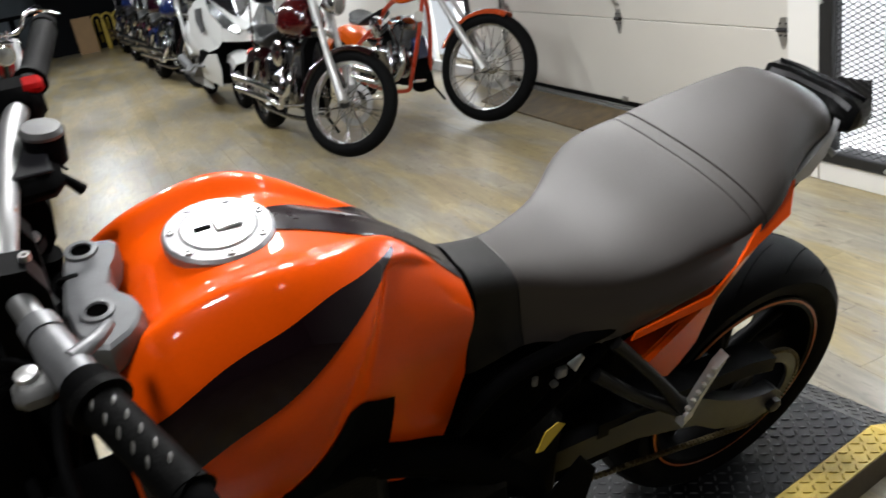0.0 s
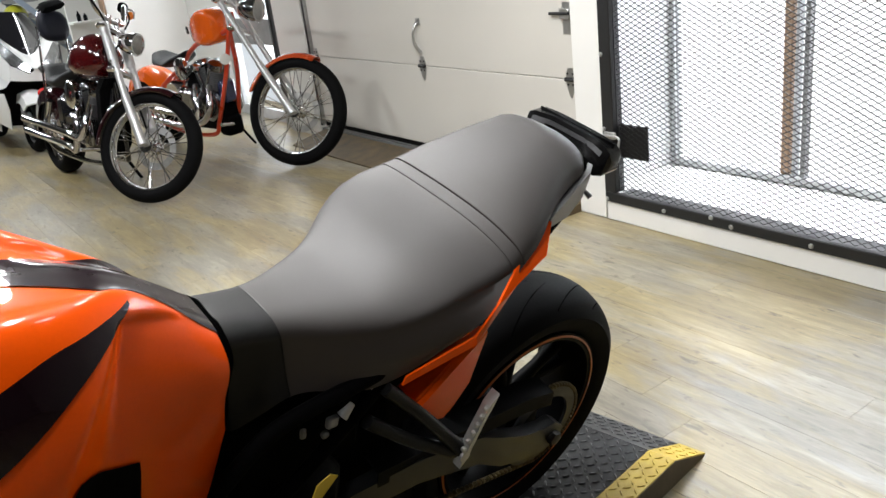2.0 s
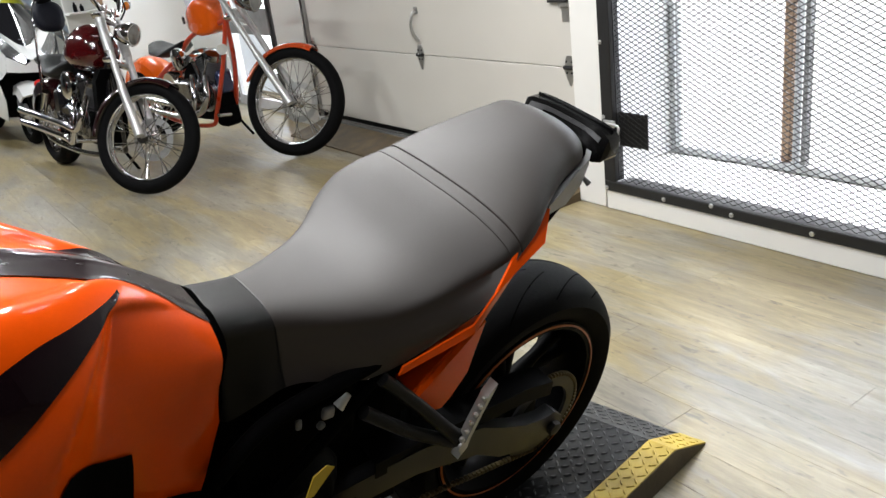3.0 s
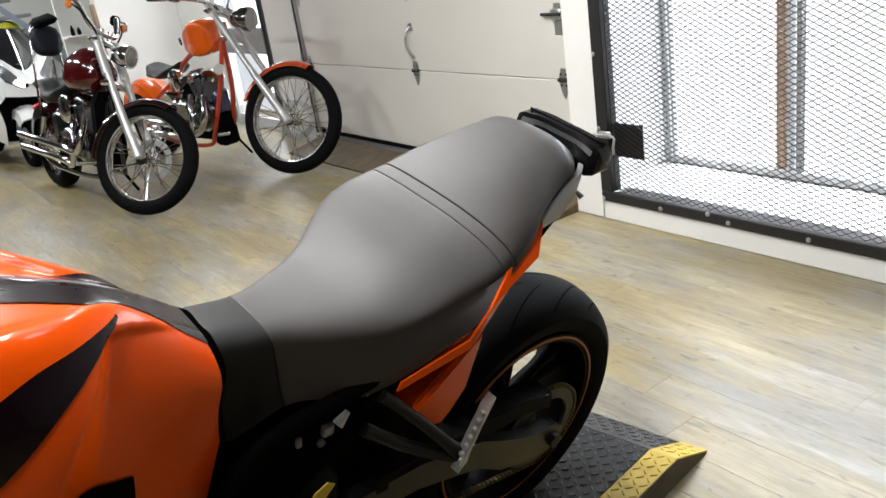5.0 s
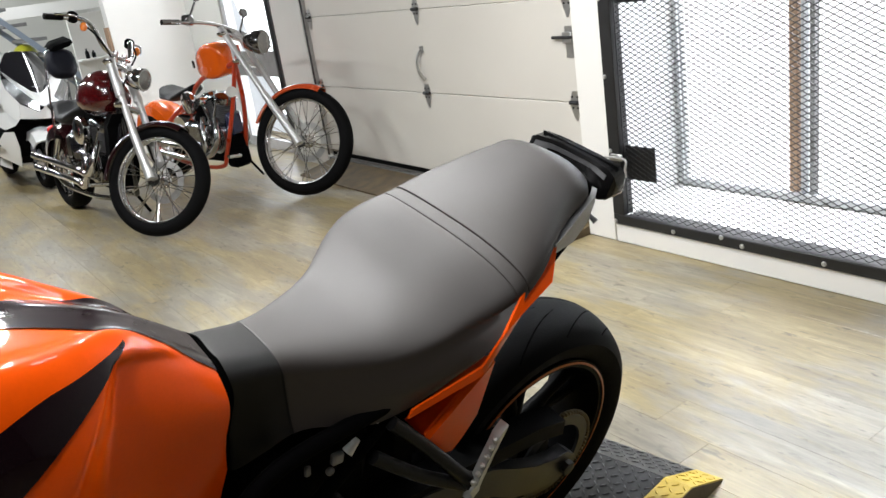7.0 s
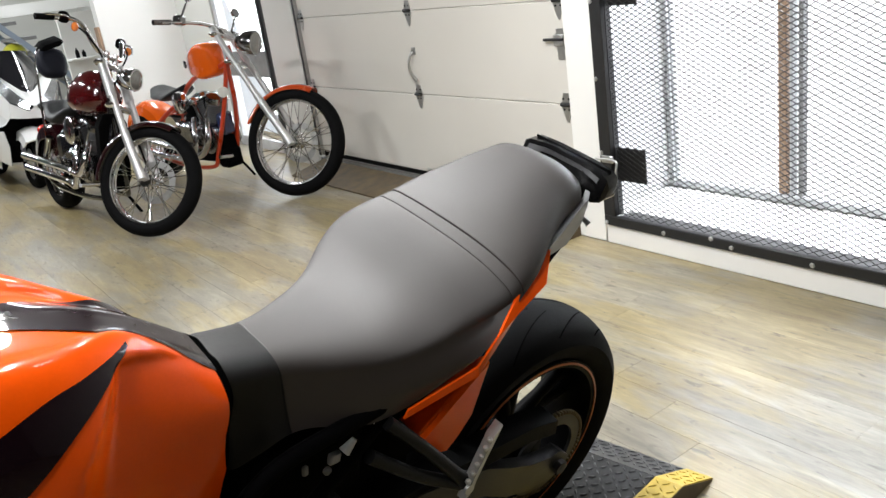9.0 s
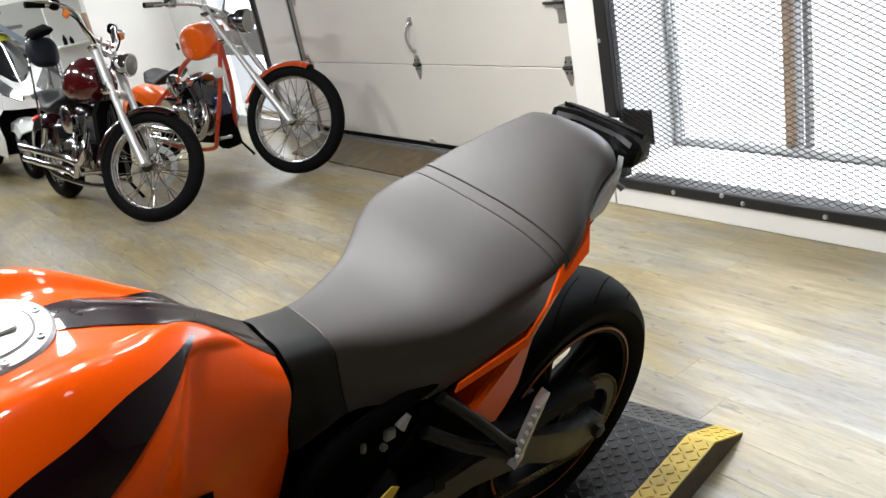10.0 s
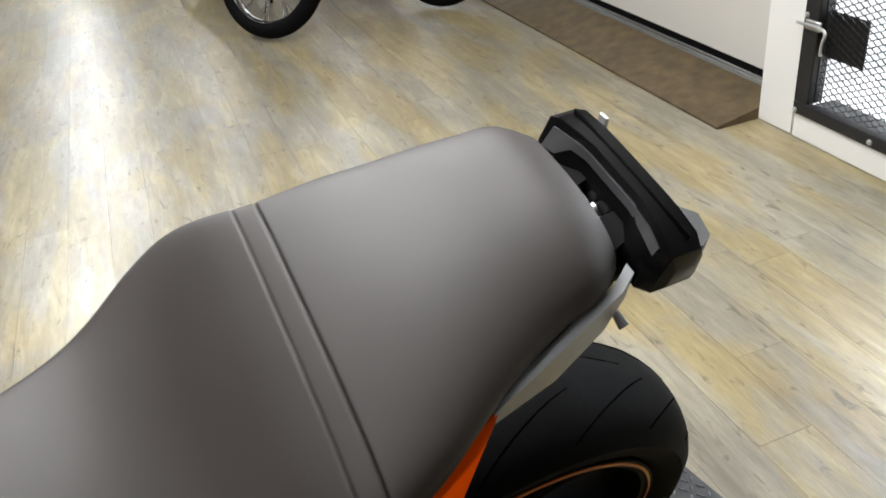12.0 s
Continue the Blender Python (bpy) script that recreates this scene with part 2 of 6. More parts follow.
m_bright_white = mat("bright_white_paint", (0.72, 0.72, 0.715), 0.5, var=0.02, scale=3, bump=0.05, bscale=40)
m_navy = mat("navy_leather", (0.006, 0.007, 0.014), 0.6, spec=0.2, var=0.15, scale=10, bump=0.3, bscale=90)
m_dark_orange = mat("dark_orange_paint", (0.42, 0.055, 0.012), 0.25, coat=1.0, var=0.05)
# Orange made darker and redder to hold the shadow on the frame's tubes.
m_frame_orange = mat("shaded_orange_paint", (0.5, 0.04, 0.008), 0.3, coat=0.8, var=0.05)
m_purple = mat("dark_purple_paint", (0.03, 0.004, 0.014), 0.15, coat=1.0, var=0.05)
m_lime = mat("lime_yellow_shell", (0.5, 0.5, 0.04), 0.3, coat=0.6, var=0.05)
m_lamp_clear = mat("clear_lamp", (0.32, 0.33, 0.34), 0.12, 0.75, coat=1.0, var=0.3, scale=25)
m_fender = mat("black_cherry_paint", (0.014, 0.002, 0.003), 0.12, coat=1.0, var=0.05)
m_arm = mat("black_satin_casting", (0.012, 0.012, 0.013), 0.36, 0.0, var=0.15, scale=20, bump=0.1, bscale=300)
m_hanger = mat("satin_black_casting", (0.004, 0.004, 0.0042), 0.42, var=0.15, scale=40, bump=0.15, bscale=300, spec=0.22)
m_tail = mat("satin_black_lamp", (0.004, 0.004, 0.0043), 0.2, var=0.1, spec=0.5)
m_plate_grey = mat("grey_bracket_plastic", (0.08, 0.08, 0.082), 0.45, var=0.1, scale=30)
m_lamp_face = mat("dark_silver_face", (0.09, 0.09, 0.094), 0.35, 0.4, var=0.15, scale=40)
m_paleframe = mat("pale_window_frame", (0.5, 0.51, 0.52), 0.55, var=0.15, scale=10, bump=0.2)
m_chopper = mat("deep_orange_paint", (0.72, 0.105, 0.004), 0.25, coat=1.0, var=0.04, spec=0.3)
m_dark_wall = mat("blue_grey_wall_paint", (0.38, 0.45, 0.51), 0.7, var=0.2, scale=2)
m_bluegrey = mat("blue_grey_paint", (0.3, 0.36, 0.45), 0.5, var=0.1, scale=4)
m_plate_worn = mat("worn_tread_plate", (0.06, 0.062, 0.066), 0.4, 0.5, var=0.2, scale=9)
# Paler than the plate; the bars' bright glints are put into the colour.
m_bars = mat("pale_tread_bars", (0.17, 0.173, 0.178), 0.34, 0.6, var=0.25, scale=14)
m_side = mat("dirty_side", (0.11, 0.085, 0.055), 0.6, 0.2, var=0.3, scale=20, bump=0.2)
m_forkleg = mat("fork_aluminium", (0.62, 0.62, 0.62), 0.38, 0.75, var=0.06, scale=20)
m_headlens = mat("headlight_lens", (0.3, 0.3, 0.29), 0.1, 0.5, var=0.15, scale=40, coat=1.0)
m_redbike = mat("red_paint", (0.3, 0.01, 0.012), 0.15, coat=1.0)


# ---- mesh helpers ----
class Shape:
    """Vertices and faces of one part."""

    def __init__(self):
        self.v, self.f = [], []

    def add(self, verts, faces):
        o = len(self.v)
        self.v += [tuple(map(float, p)) for p in verts]
        self.f += [tuple(o + i for i in q) for q in faces]
        return self

    def box(self, lo, hi, c=0.003):
        lo, hi = np.array(lo, float), np.array(hi, float)
        c = min(c, 0.45 * float(min(hi - lo)))
        vs, idx = [], {}
        for sx in (0, 1):
            for sy in (0, 1):
                for sz in (0, 1):
                    k = np.where([sx, sy, sz], hi, lo)
                    d = np.where([sx, sy, sz], -c, c)
                    for a in range(3):
                        p = k.copy()
                        for b in range(3):
                            if b != a:
                                p[b] += d[b]
                        idx[(sx, sy, sz, a)] = len(vs)
                        vs.append(p)
        fs = []
        for a in range(3):
            b, e = (a + 1) % 3, (a + 2) % 3
            for s in (0, 1):
                q = []
                for u, w in ((0, 0), (1, 0), (1, 1), (0, 1)):
                    k = [0, 0, 0]
                    k[a], k[b], k[e] = s, u, w
                    q.append(idx[(*k, a)])
                fs.append(q if s else q[::-1])
            for u in (0, 1):
                for w in (0, 1):
                    k0, k1 = [0, 0, 0], [0, 0, 0]
                    k0[b], k0[e], k1[b], k1[e] = u, w, u, w
                    k1[a] = 1
                    q = [idx[(*k0, b)], idx[(*k1, b)], idx[(*k1, e)], idx[(*k0, e)]]
                    fs.append(q if u == w else q[::-1])
        for sx in (0, 1):
            for sy in (0, 1):
                for sz in (0, 1):
                    q = [idx[(sx, sy, sz, a)] for a in range(3)]
                    fs.append(q if (sx + sy + sz) % 2 else q[::-1])
        return self.add(vs, fs)

    def loft(self, rings, closed=True, caps=True):
        n = len(rings[0])
        vs = [p for r in rings for p in r]
        fs = []
        for i in range(len(rings) - 1):
            for j in range(n if closed else n - 1):
                k = (j + 1) % n
                fs.append((i * n + j, i * n + k, (i + 1) * n + k, (i + 1) * n + j))
        if caps and closed:
            fs.append(tuple(range(n))[::-1])
            fs.append(tuple((len(rings) - 1) * n + j for j in range(n)))
        return self.add(vs, fs)

    def tube(self, pts, r, seg=12, smooth=0, caps=True):
        pts = [Vector(p) for p in pts]
        rs = [float(q) for q in r] if hasattr(r, "__len__") else [float(r)] * len(pts)
        if smooth:
            pts, rs = spline(pts, smooth), [float(q) for q in np.interp(np.linspace(0, 1, (len(pts) - 1) * smooth + 1), np.linspace(0, 1, len(pts)), rs)]
        rings, up = [], None
        for i, p in enumerate(pts):
            t = (pts[min(i + 1, len(pts) - 1)] - pts[max(i - 1, 0)]).normalized()
            if up is None:
                up = t.orthogonal().normalized()
            up = (up - t * up.dot(t)).normalized()
            w = t.cross(up)
            rings.append([p + rs[i] * (math.cos(a) * up + math.sin(a) * w) for a in np.linspace(0, 2 * math.pi, seg, endpoint=False)])
        return self.loft(rings, True, caps)

    def lathe(self, prof, origin, axis, seg=32):
        """prof: (radius, height) pairs, turned about an axis."""
        axis = Vector(axis).normalized()
        u = axis.orthogonal().normalized()
        w = axis.cross(u)
        o = Vector(origin)
        rings = [[o + axis * float(h) + max(float(r), 1e-4) * (math.cos(a) * u + math.sin(a) * w) for a in np.linspace(0, 2 * math.pi, seg, endpoint=False)] for r, h in prof]
        return self.loft(rings, True, True)

    def ring(self, prof, origin, axis, seg=48):
        """A closed profile of (radius, height) pairs, turned about an axis."""
        axis = Vector(axis).normalized()
        u = axis.orthogonal().normalized()
        w = axis.cross(u)
        o = Vector(origin)
        n, vs, fs = len(prof), [], []
        for a in np.linspace(0, 2 * math.pi, seg, endpoint=False):
            e = math.cos(a) * u + math.sin(a) * w
            vs += [o + axis * float(h) + e * float(r) for r, h in prof]
        for i in range(seg):
            k = (i + 1) % seg
            for j in range(n):
                l = (j + 1) % n
                fs.append((i * n + j, k * n + j, k * n + l, i * n + l))
        return self.add(vs, fs)

    def prism(self, outline, axis, lo, hi):
        """A flat outline of 2D points, given depth along axis 0, 1 or 2 from lo to hi."""
        def at(p, d):
            q = list(p)
            q.insert(axis, d)
            return q
        return self.loft([[at(p, lo) for p in outline], [at(p, hi) for p in outline]])

    def ball(self, c, r, seg=16, squash=(1, 1, 1)):
        rings = []
        for a in np.linspace(-math.pi / 2 + 0.08, math.pi / 2 - 0.08, seg // 2 + 1):
            rings.append([(c[0] + squash[0] * r * math.cos(a) * math.cos(b), c[1] + squash[1] * r * math.cos(a) * math.sin(b), c[2] + squash[2] * r * math.sin(a)) for b in np.linspace(0, 2 * math.pi, seg, endpoint=False)])
        return self.loft(rings)


def spline(pts, n):
    """Catmull-Rom through pts, n steps a span."""
    pts = [Vector(p) for p in pts]
    out = []
    for i in range(len(pts) - 1):
        p0, p1, p2, p3 = pts[max(i - 1, 0)], pts[i], pts[i + 1], pts[min(i + 2, len(pts) - 1)]
        for k in range(n):
            t = k / n
            out.append(0.5 * (2 * p1 + (p2 - p0) * t + (2 * p0 - 5 * p1 + 4 * p2 - p3) * t * t + (3 * p1 - p0 - 3 * p2 + p3) * t ** 3))
    return out + [pts[-1]]


def mesh_of(name, sh, material, smooth=40):
    me = bpy.data.meshes.new(name)
    me.from_pydata(sh.v, [], sh.f)
    bm = bmesh.new()
    bm.from_mesh(me)
    bmesh.ops.recalc_face_normals(bm, faces=bm.faces)
    bm.to_mesh(me)
    bm.free()
    me.materials.append(material)
    if smooth:
        me.polygons.foreach_set("use_smooth", [True] * len(me.polygons))
        me.set_sharp_from_angle(angle=radians(smooth))
    return me


def part(name, sh, material, parent=None, label="", smooth=40):
    ob = new(name, mesh_of(name, sh, material, smooth))
    if parent:
        ob.parent = parent
    if label:
        tagged(ob, label)
    return ob


def thing(name, label, category, group="", m=None):
    ob = tagged(new(name), label, category, group)
    if m is not None:
        ob.matrix_world = m
    return ob


def structure(name, sh, material, label="", smooth=40):
    return tagged(part(name, sh, material, None, "", smooth), label, kind="structure")


def tyre_profile(R, w, h, n=12):
    """Closed section of a tyre of outer radius R, width w and height h."""
    prof = []
    for a in np.linspace(-1, 1, n + 1):
        prof.append((R - h * 0.62 * (1 - math.sqrt(max(0, 1 - (0.98 * a) ** 2))), a * w / 2))
    prof += [(R - h * 0.8, w * 0.47), (R - h, w * 0.38), (R - h, -w * 0.38), (R - h * 0.8, -w * 0.47)]
    return prof


# ---- the room ----
floor = structure("floor", Shape().box((-7, -4, -0.2), (3.5, 24, -0.006), 0.001), m_joint, "worn grey-brown wood-look vinyl plank floor")
structure("ceiling", Shape().box((-7, -4, CEIL), (4.2, 24, CEIL + 0.2), 0.001), m_ceil, "unseen ceiling, kept dark to cut bounced light")
structure("wall_west", Shape().box((-7.2, -4, -0.2), (-7, 24, CEIL)), m_grey_wall, "unseen wall, kept dark to cut bounced light")
structure("wall_south", Shape().box((-7, -4.2, -0.2), (4.2, -4, CEIL)), m_grey_wall, "unseen wall, kept dark to cut bounced light")
structure("wall_north", Shape().box((-7, 24, -0.2), (4.2, 24.2, CEIL)), m_dark_wall, "blue grey painted far wall")
DX = 2.955
east = Shape()
for lo, hi in (((DX + 0.06, 3.21, 0), (DX + 0.2, 3.34, CEIL)), ((DX + 0.06, 3.34, 2.45), (DX + 0.2, 6.36, CEIL)), ((DX - 0.02, 6.36, 0), (DX + 0.2, 6.86, CEIL)), ((DX + 0.06, 6.86, 2.2), (DX + 0.2, 8.25, CEIL)), ((DX + 0.06, 6.86, 0), (DX + 0.2, 7.07, 2.2)),
               ((DX + 0.06, 8.25, 0), (DX + 0.2, 24, CEIL)), ((2.86, -4, 0), (3.02, 1.42, CEIL)), ((3.44, 1.2, 2.35), (3.505, 3.14, CEIL)), ((3.02, 1.2, 0), (3.6, 1.3, CEIL)), ((3.157, 3.21, 0), (3.505, 3.3, CEIL)), ((3.44, 1.3, 0), (3.505, 3.14, 0.12))):
    east.box(lo, hi, 0.002)
structure("wall_east", east, m_cream, "white painted wall with garage door opening")
structure("partition_wall", Shape().box((2.2, 9.2, 0), (DX + 0.06, 9.35, CEIL)), m_white, "plain white painted partition wall")
structure("partition_trim", Shape().box((2.175, 9.21, 0), (2.2, 9.34, 1.32)), m_wood, "brown wooden trim at the wall's end")
structure("back_wall", Shape().box((1.2, 13.4, 0), (DX + 0.06, 13.5, CEIL)), m_cream, "pale wall behind the stairs")

# glass entrance door beside the garage door
ent = tagged(thing("door_1", "", ""), "glazed entrance door in a dark metal frame", kind="structure")
part("frame", Shape().box((DX + 0.062, 7.08, 0), (DX + 0.12, 7.2, 2.18), 0.003).box((DX + 0.045, 7.13, 0), (DX + 0.061, 7.16, 2.1), 0.002), m_darkframe, ent)
# Far side takes a pale colour that stands for the glare over it.
part("frame", Shape().box((DX + 0.075, 8.16, 0), (DX + 0.12, 8.24, 2.18)).box((DX + 0.075, 7.2, 2.1), (DX + 0.12, 8.16, 2.18)).box((DX + 0.075, 7.2, 0), (DX + 0.12, 8.16, 0.1)), m_paleframe, ent, "far side of the door frame, paled for glare")
part("kick_panel", Shape().box((DX + 0.07, 7.2, 0.7), (DX + 0.12, 8.16, 0.93), 0.004), m_greyframe, ent, "grey middle rail")
for a, b in ((0.1, 0.7), (0.93, 2.1)):
    pane = part("pane", Shape().box((DX + 0.086, 7.2, a), (DX + 0.092, 8.16, b), 0.001), m_glass, ent)
    pane.visible_shadow = False
part("push_bar", Shape().tube([(DX + 0.05, 7.22, 0.98), (DX + 0.05, 7.45, 0.98)], 0.015, 12), m_zinc, ent)

# garage door
DB, Y0, Y1, YM = 0.135, 3.345, 6.29, 4.755
gd = thing("garage_door", "closed cream sectional garage door with steel hinges", "garage door")
for i in range(5):
    z0 = DB + 0.533 * i
    sh = Shape().box((DX, Y0, z0), (DX + 0.045, Y1, z0 + 0.530), 0.004)
    part("panel", sh, m_door, gd)
part("bottom_seal", Shape().box((DX + 0.004, Y0, DB - 0.045), (DX + 0.04, Y1, DB - 0.001)), m_rubber, gd)
part("bottom_rail", Shape().box((DX - 0.004, Y0, 0.078), (DX + 0.03, Y1, 0.089), 0.002), m_alu, gd)


def hinge(y, z, mirror=1):
    """A leaf with a pointed tail on each side of the joint, round a barrel."""
    leaf = Shape().prism([(y - 0.035, z + 0.012), (y + 0.035, z + 0.012), (y + 0.022, z + 0.05), (y + 0.02, z + 0.06), (y - 0.02, z + 0.06), (y - 0.022, z + 0.05)], 0, DX - 0.006, DX - 0.001)
    h = part("hinge", leaf, m_zinc, gd, "galvanised steel hinge")
    part("tail", Shape().prism([(y - 0.038, z - 0.012), (y + 0.038, z - 0.012), (y + 0.03, z - 0.035), (y + 0.006, z - 0.095), (y - 0.006, z - 0.095), (y - 0.03, z - 0.035)], 0, DX - 0.006, DX - 0.001), m_zinc, h)
    part("barrel", Shape().tube([(DX - 0.012, y - 0.032, z), (DX - 0.012, y + 0.032, z)], 0.011, 12), m_steel, h)
    for dy, dz in ((-0.02, 0.03), (0.02, 0.03), (-0.017, -0.028), (0.017, -0.028)):
        part("bolt", Shape().lathe([(0.006, 0), (0.005, 0.004), (0, 0.005)], (DX - 0.006, y + dy, z + dz), (-1, 0, 0), 8), m_steel, h)


for i in range(1, 4):
    for y in (Y0 + 0.04, YM, Y1 - 0.04):
        hinge(y, DB + 0.533 * i)
hd = part("lift_handle", Shape().tube([(DX - 0.006, YM - 0.005, 0.94), (DX - 0.03, YM, 0.925), (DX - 0.045, YM + 0.01, 0.87), (DX - 0.04, YM + 0.008, 0.81), (DX - 0.012, YM - 0.005, 0.755)], (0.014, 0.01, 0.009, 0.01, 0.012), 12, 5), m_zinc, gd, "curved steel lift handle")
part("pad", Shape().prism([(YM - 0.022, 0.925), (YM + 0.022, 0.925), (YM + 0.018, 0.97), (YM - 0.018, 0.97)], 0, DX - 0.006, DX - 0.001), m_zinc, hd)
lk = part("slide_lock", Shape().box((DX - 0.02, 3.36, 0.975), (DX - 0.001, 3.43, 1.03), 0.004), m_zinc, gd, "galvanised slide lock")
part("bolt_bar", Shape().tube([(DX - 0.018, 3.36, 1.005), (DX - 0.018, 3.5, 1.005)], 0.008, 10), m_steel, lk)
part("lock_plate", Shape().box((DX - 0.004, 3.35, 0.9), (DX - 0.001, 3.42, 1.06), 0.002), m_zinc, lk)
part("corner_bracket", Shape().box((DX - 0.008, YM - 0.03, DB - 0.002), (DX - 0.001, YM + 0.03, DB + 0.03), 0.002), m_zinc, gd)
part("strut", Shape().box((DX - 0.003, Y0, DB - 0.04), (DX - 0.0005, Y1, DB - 0.03), 0.001), m_alu, gd)
tr = part("track", Shape().box((DX - 0.02, Y1 + 0.012, 0.1), (DX + 0.05, Y1 + 0.018, 2.4), 0.002), m_zinc, gd, "galvanised roller track")
part("flange", Shape().box((DX - 0.022, Y1 + 0.018, 0.1), (DX - 0.016, Y1 + 0.05, 2.4), 0.002), m_steel, tr)
part("track", Shape().box((DX - 0.02, Y0 - 0.02, 0.1), (DX + 0.05, Y0 - 0.014, 2.4), 0.002), m_zinc, gd, "galvanised roller track")
structure("door_sill", Shape().box((DX - 0.004, 3.3, 0.0), (DX + 0.2, 6.36, 0.076), 0.002), m_greyframe, "concrete garage sill under the door")

# plywood ramp at the garage door
structure("plywood_ramp", Shape().prism([(2.635, 0.0), (2.945, 0.0), (2.945, 0.072), (2.645, 0.014), (2.635, 0.01)], 1, 3.24, 6.3), m_ply, "thin plywood ramp up to the garage door")

# window bay behind the cage
structure("window_sill", Shape().box((2.87, 1.42, 0.0), (3.43, 3.05, 0.125)).box((2.962, 3.052, 0.0), (3.43, 3.142, 0.1245)), m_white, "white painted low sill behind the cage")
structure("window_reveal", Shape().box((2.96, 3.145, 0.0), (3.505, 3.205, CEIL), 0.003), m_bright_white, "bright white painted side of the window bay")
win = tagged(thing("window_1", "", ""), "tall windows in weathered frames with glaring daylight", kind="structure")
part("window_frame", Shape().box((3.44, 1.3, 0.125), (3.5, 3.14, 0.165), 0.004), m_paleframe, win)
part("jamb", Shape().box((3.44, 3.11, 0.165), (3.5, 3.14, 2.35), 0.004), m_paleframe, win)
part("jamb", Shape().box((3.44, 1.3, 0.165), (3.5, 1.38, 2.35), 0.004), m_paleframe, win)
part("post", Shape().box((3.46, 2.445, 0.165), (3.5, 2.492, 2.35), 0.005), m_wood, win, "brown wooden window post")
part("mullion", Shape().box((3.455, 2.36, 0.165), (3.5, 2.385, 2.35), 0.003), m_greyframe, win)
part("mullion", Shape().box((3.455, 2.412, 0.165), (3.5, 2.428, 2.35), 0.003), m_paleframe, win)
part("inner_stop", Shape().box((3.42, 3.07, 0.165), (3.437, 3.085, 2.35), 0.002), m_paleframe, win)
for a, b in ((2.492, 3.11), (1.38, 2.36)):
    pane = part("pane", Shape().box((3.468, a, 0.165), (3.474, b, 2.35), 0.001), m_glass, win)
    pane.visible_shadow = False
structure("daylight_backdrop", Shape().box((5.2, -2.5, -0.5), (5.22, 11.5, 4.0)), m_sky, "overexposed white daylight outside")

# cage
CX = 2.82
cage = thing("cage_panel", "black steel security cage with expanded metal mesh", "security cage")
for nm, lo, hi in (("left_rail", (CX, 2.977, 0.15), (CX + 0.03, 3.05, 2.4)), ("right_rail", (CX, 1.5, 0.15), (CX + 0.03, 1.573, 2.4)), ("bottom_rail", (CX, 1.5, 0.1), (CX + 0.03, 3.05, 0.15)), ("top_rail", (CX, 1.5, 2.4), (CX + 0.03, 3.05, 2.5))):
    part(nm, Shape().box(lo, hi, 0.004), m_steel, cage)
for nm, lo, hi in (("angle_lip", (CX + 0.03, 2.977, 0.15), (CX + 0.068, 2.983, 2.4)), ("angle_lip", (CX + 0.03, 1.573, 0.138), (CX + 0.125, 2.977, 0.144))):
    part(nm, Shape().box(lo, hi, 0.002), m_steel, cage)
for y, z in [(3.035, 0.115 + 0.36 * k) for k in range(7)] + [(2.675, 0.12), (2.305, 0.12), (1.93, 0.12), (1.56, 0.12), (2.41, 0.142)]:
    part("bolt", Shape().lathe([(0.011, 0), (0.011, 0.003), (0.008, 0.007), (0, 0.008)], (CX, y, z), (-1, 0, 0), 12), m_bright, cage, "round bolt head")
for z in (0.33, 1.165):
    p_ = part("lock_plate", Shape().box((CX + 0.041, 2.795, z), (CX + 0.047, 2.975, z + 0.168), 0.002), m_steel, cage, "black steel lock plate")
lt = part("latch", Shape().box((CX - 0.014, 2.955, 0.43), (CX + 0.0, 3.03, 0.465), 0.004), m_zinc, cage, "zinc slide latch")
part("latch_bolt", Shape().tube([(CX - 0.02, 3.06, 0.447), (CX - 0.02, 2.93, 0.447), (CX - 0.025, 2.925, 0.40), (CX - 0.025, 2.925, 0.36)], 0.006, 10, 4), m_bright, lt)
sh = Shape()
LW, SW, T = 0.05, 0.0122, 0.0019
ny = int((2.99 - 1.57) / (LW / 2))
for k in range(int((2.42 - 0.15) / SW)):
    zc = 0.15 + (k + 0.5) * SW
    vs, fs = [], []
    for i in range(ny + 1):
        y = 1.57 + i * LW / 2
        up = ((i + k) % 2) * 2 - 1
        z = zc + up * (SW / 2)
        xo = CX + 0.034 + (0.002 if up > 0 else -0.002)
        vs += [(xo - T, y, z - T), (xo + T, y, z - T), (xo + T, y, z + T), (xo - T, y, z + T)]
        if i:
            o = 4 * i
            fs += [(o - 4 + a, o - 4 + (a + 1) % 4, o + (a + 1) % 4, o + a) for a in range(4)]
    sh.add(vs, fs)
mesh = part("expanded_mesh", sh, m_steel, cage, "black expanded metal mesh", 0)
mesh["kind"] = "stuff"
structure("cage_post", Shape().box((CX + 0.012, 3.052, 0), (CX + 0.138, 3.245, CEIL), 0.006), m_white, "white painted wooden post beside the cage")
structure("cage_base_board", Shape().box((CX + 0.012, 1.42, 0), (CX + 0.048, 3.05, 0.1), 0.004), m_white, "white painted base board under the cage")

# stairs at the far side, seen from below
st = thing("staircase", "grey staircase seen from below", "staircase")
for y in (11.0, 12.0):
    part("stringer", Shape().prism([(1.13, 1.92), (1.21, 1.92), (2.63, 0.35), (2.55, 0.35)], 1, y, y + 0.05), m_bluegrey, st, "blue grey stair stringer")
for k in range(9):
    part("tread", Shape().box((1.19 + 0.171 * k, 11.05, 1.83 - 0.187 * k), (1.43 + 0.171 * k, 12.0, 1.87 - 0.187 * k), 0.003), m_greyframe, st)
part("post", Shape().box((2.56, 11.0, 0), (2.63, 11.07, 0.42), 0.004), m_greyframe, st)
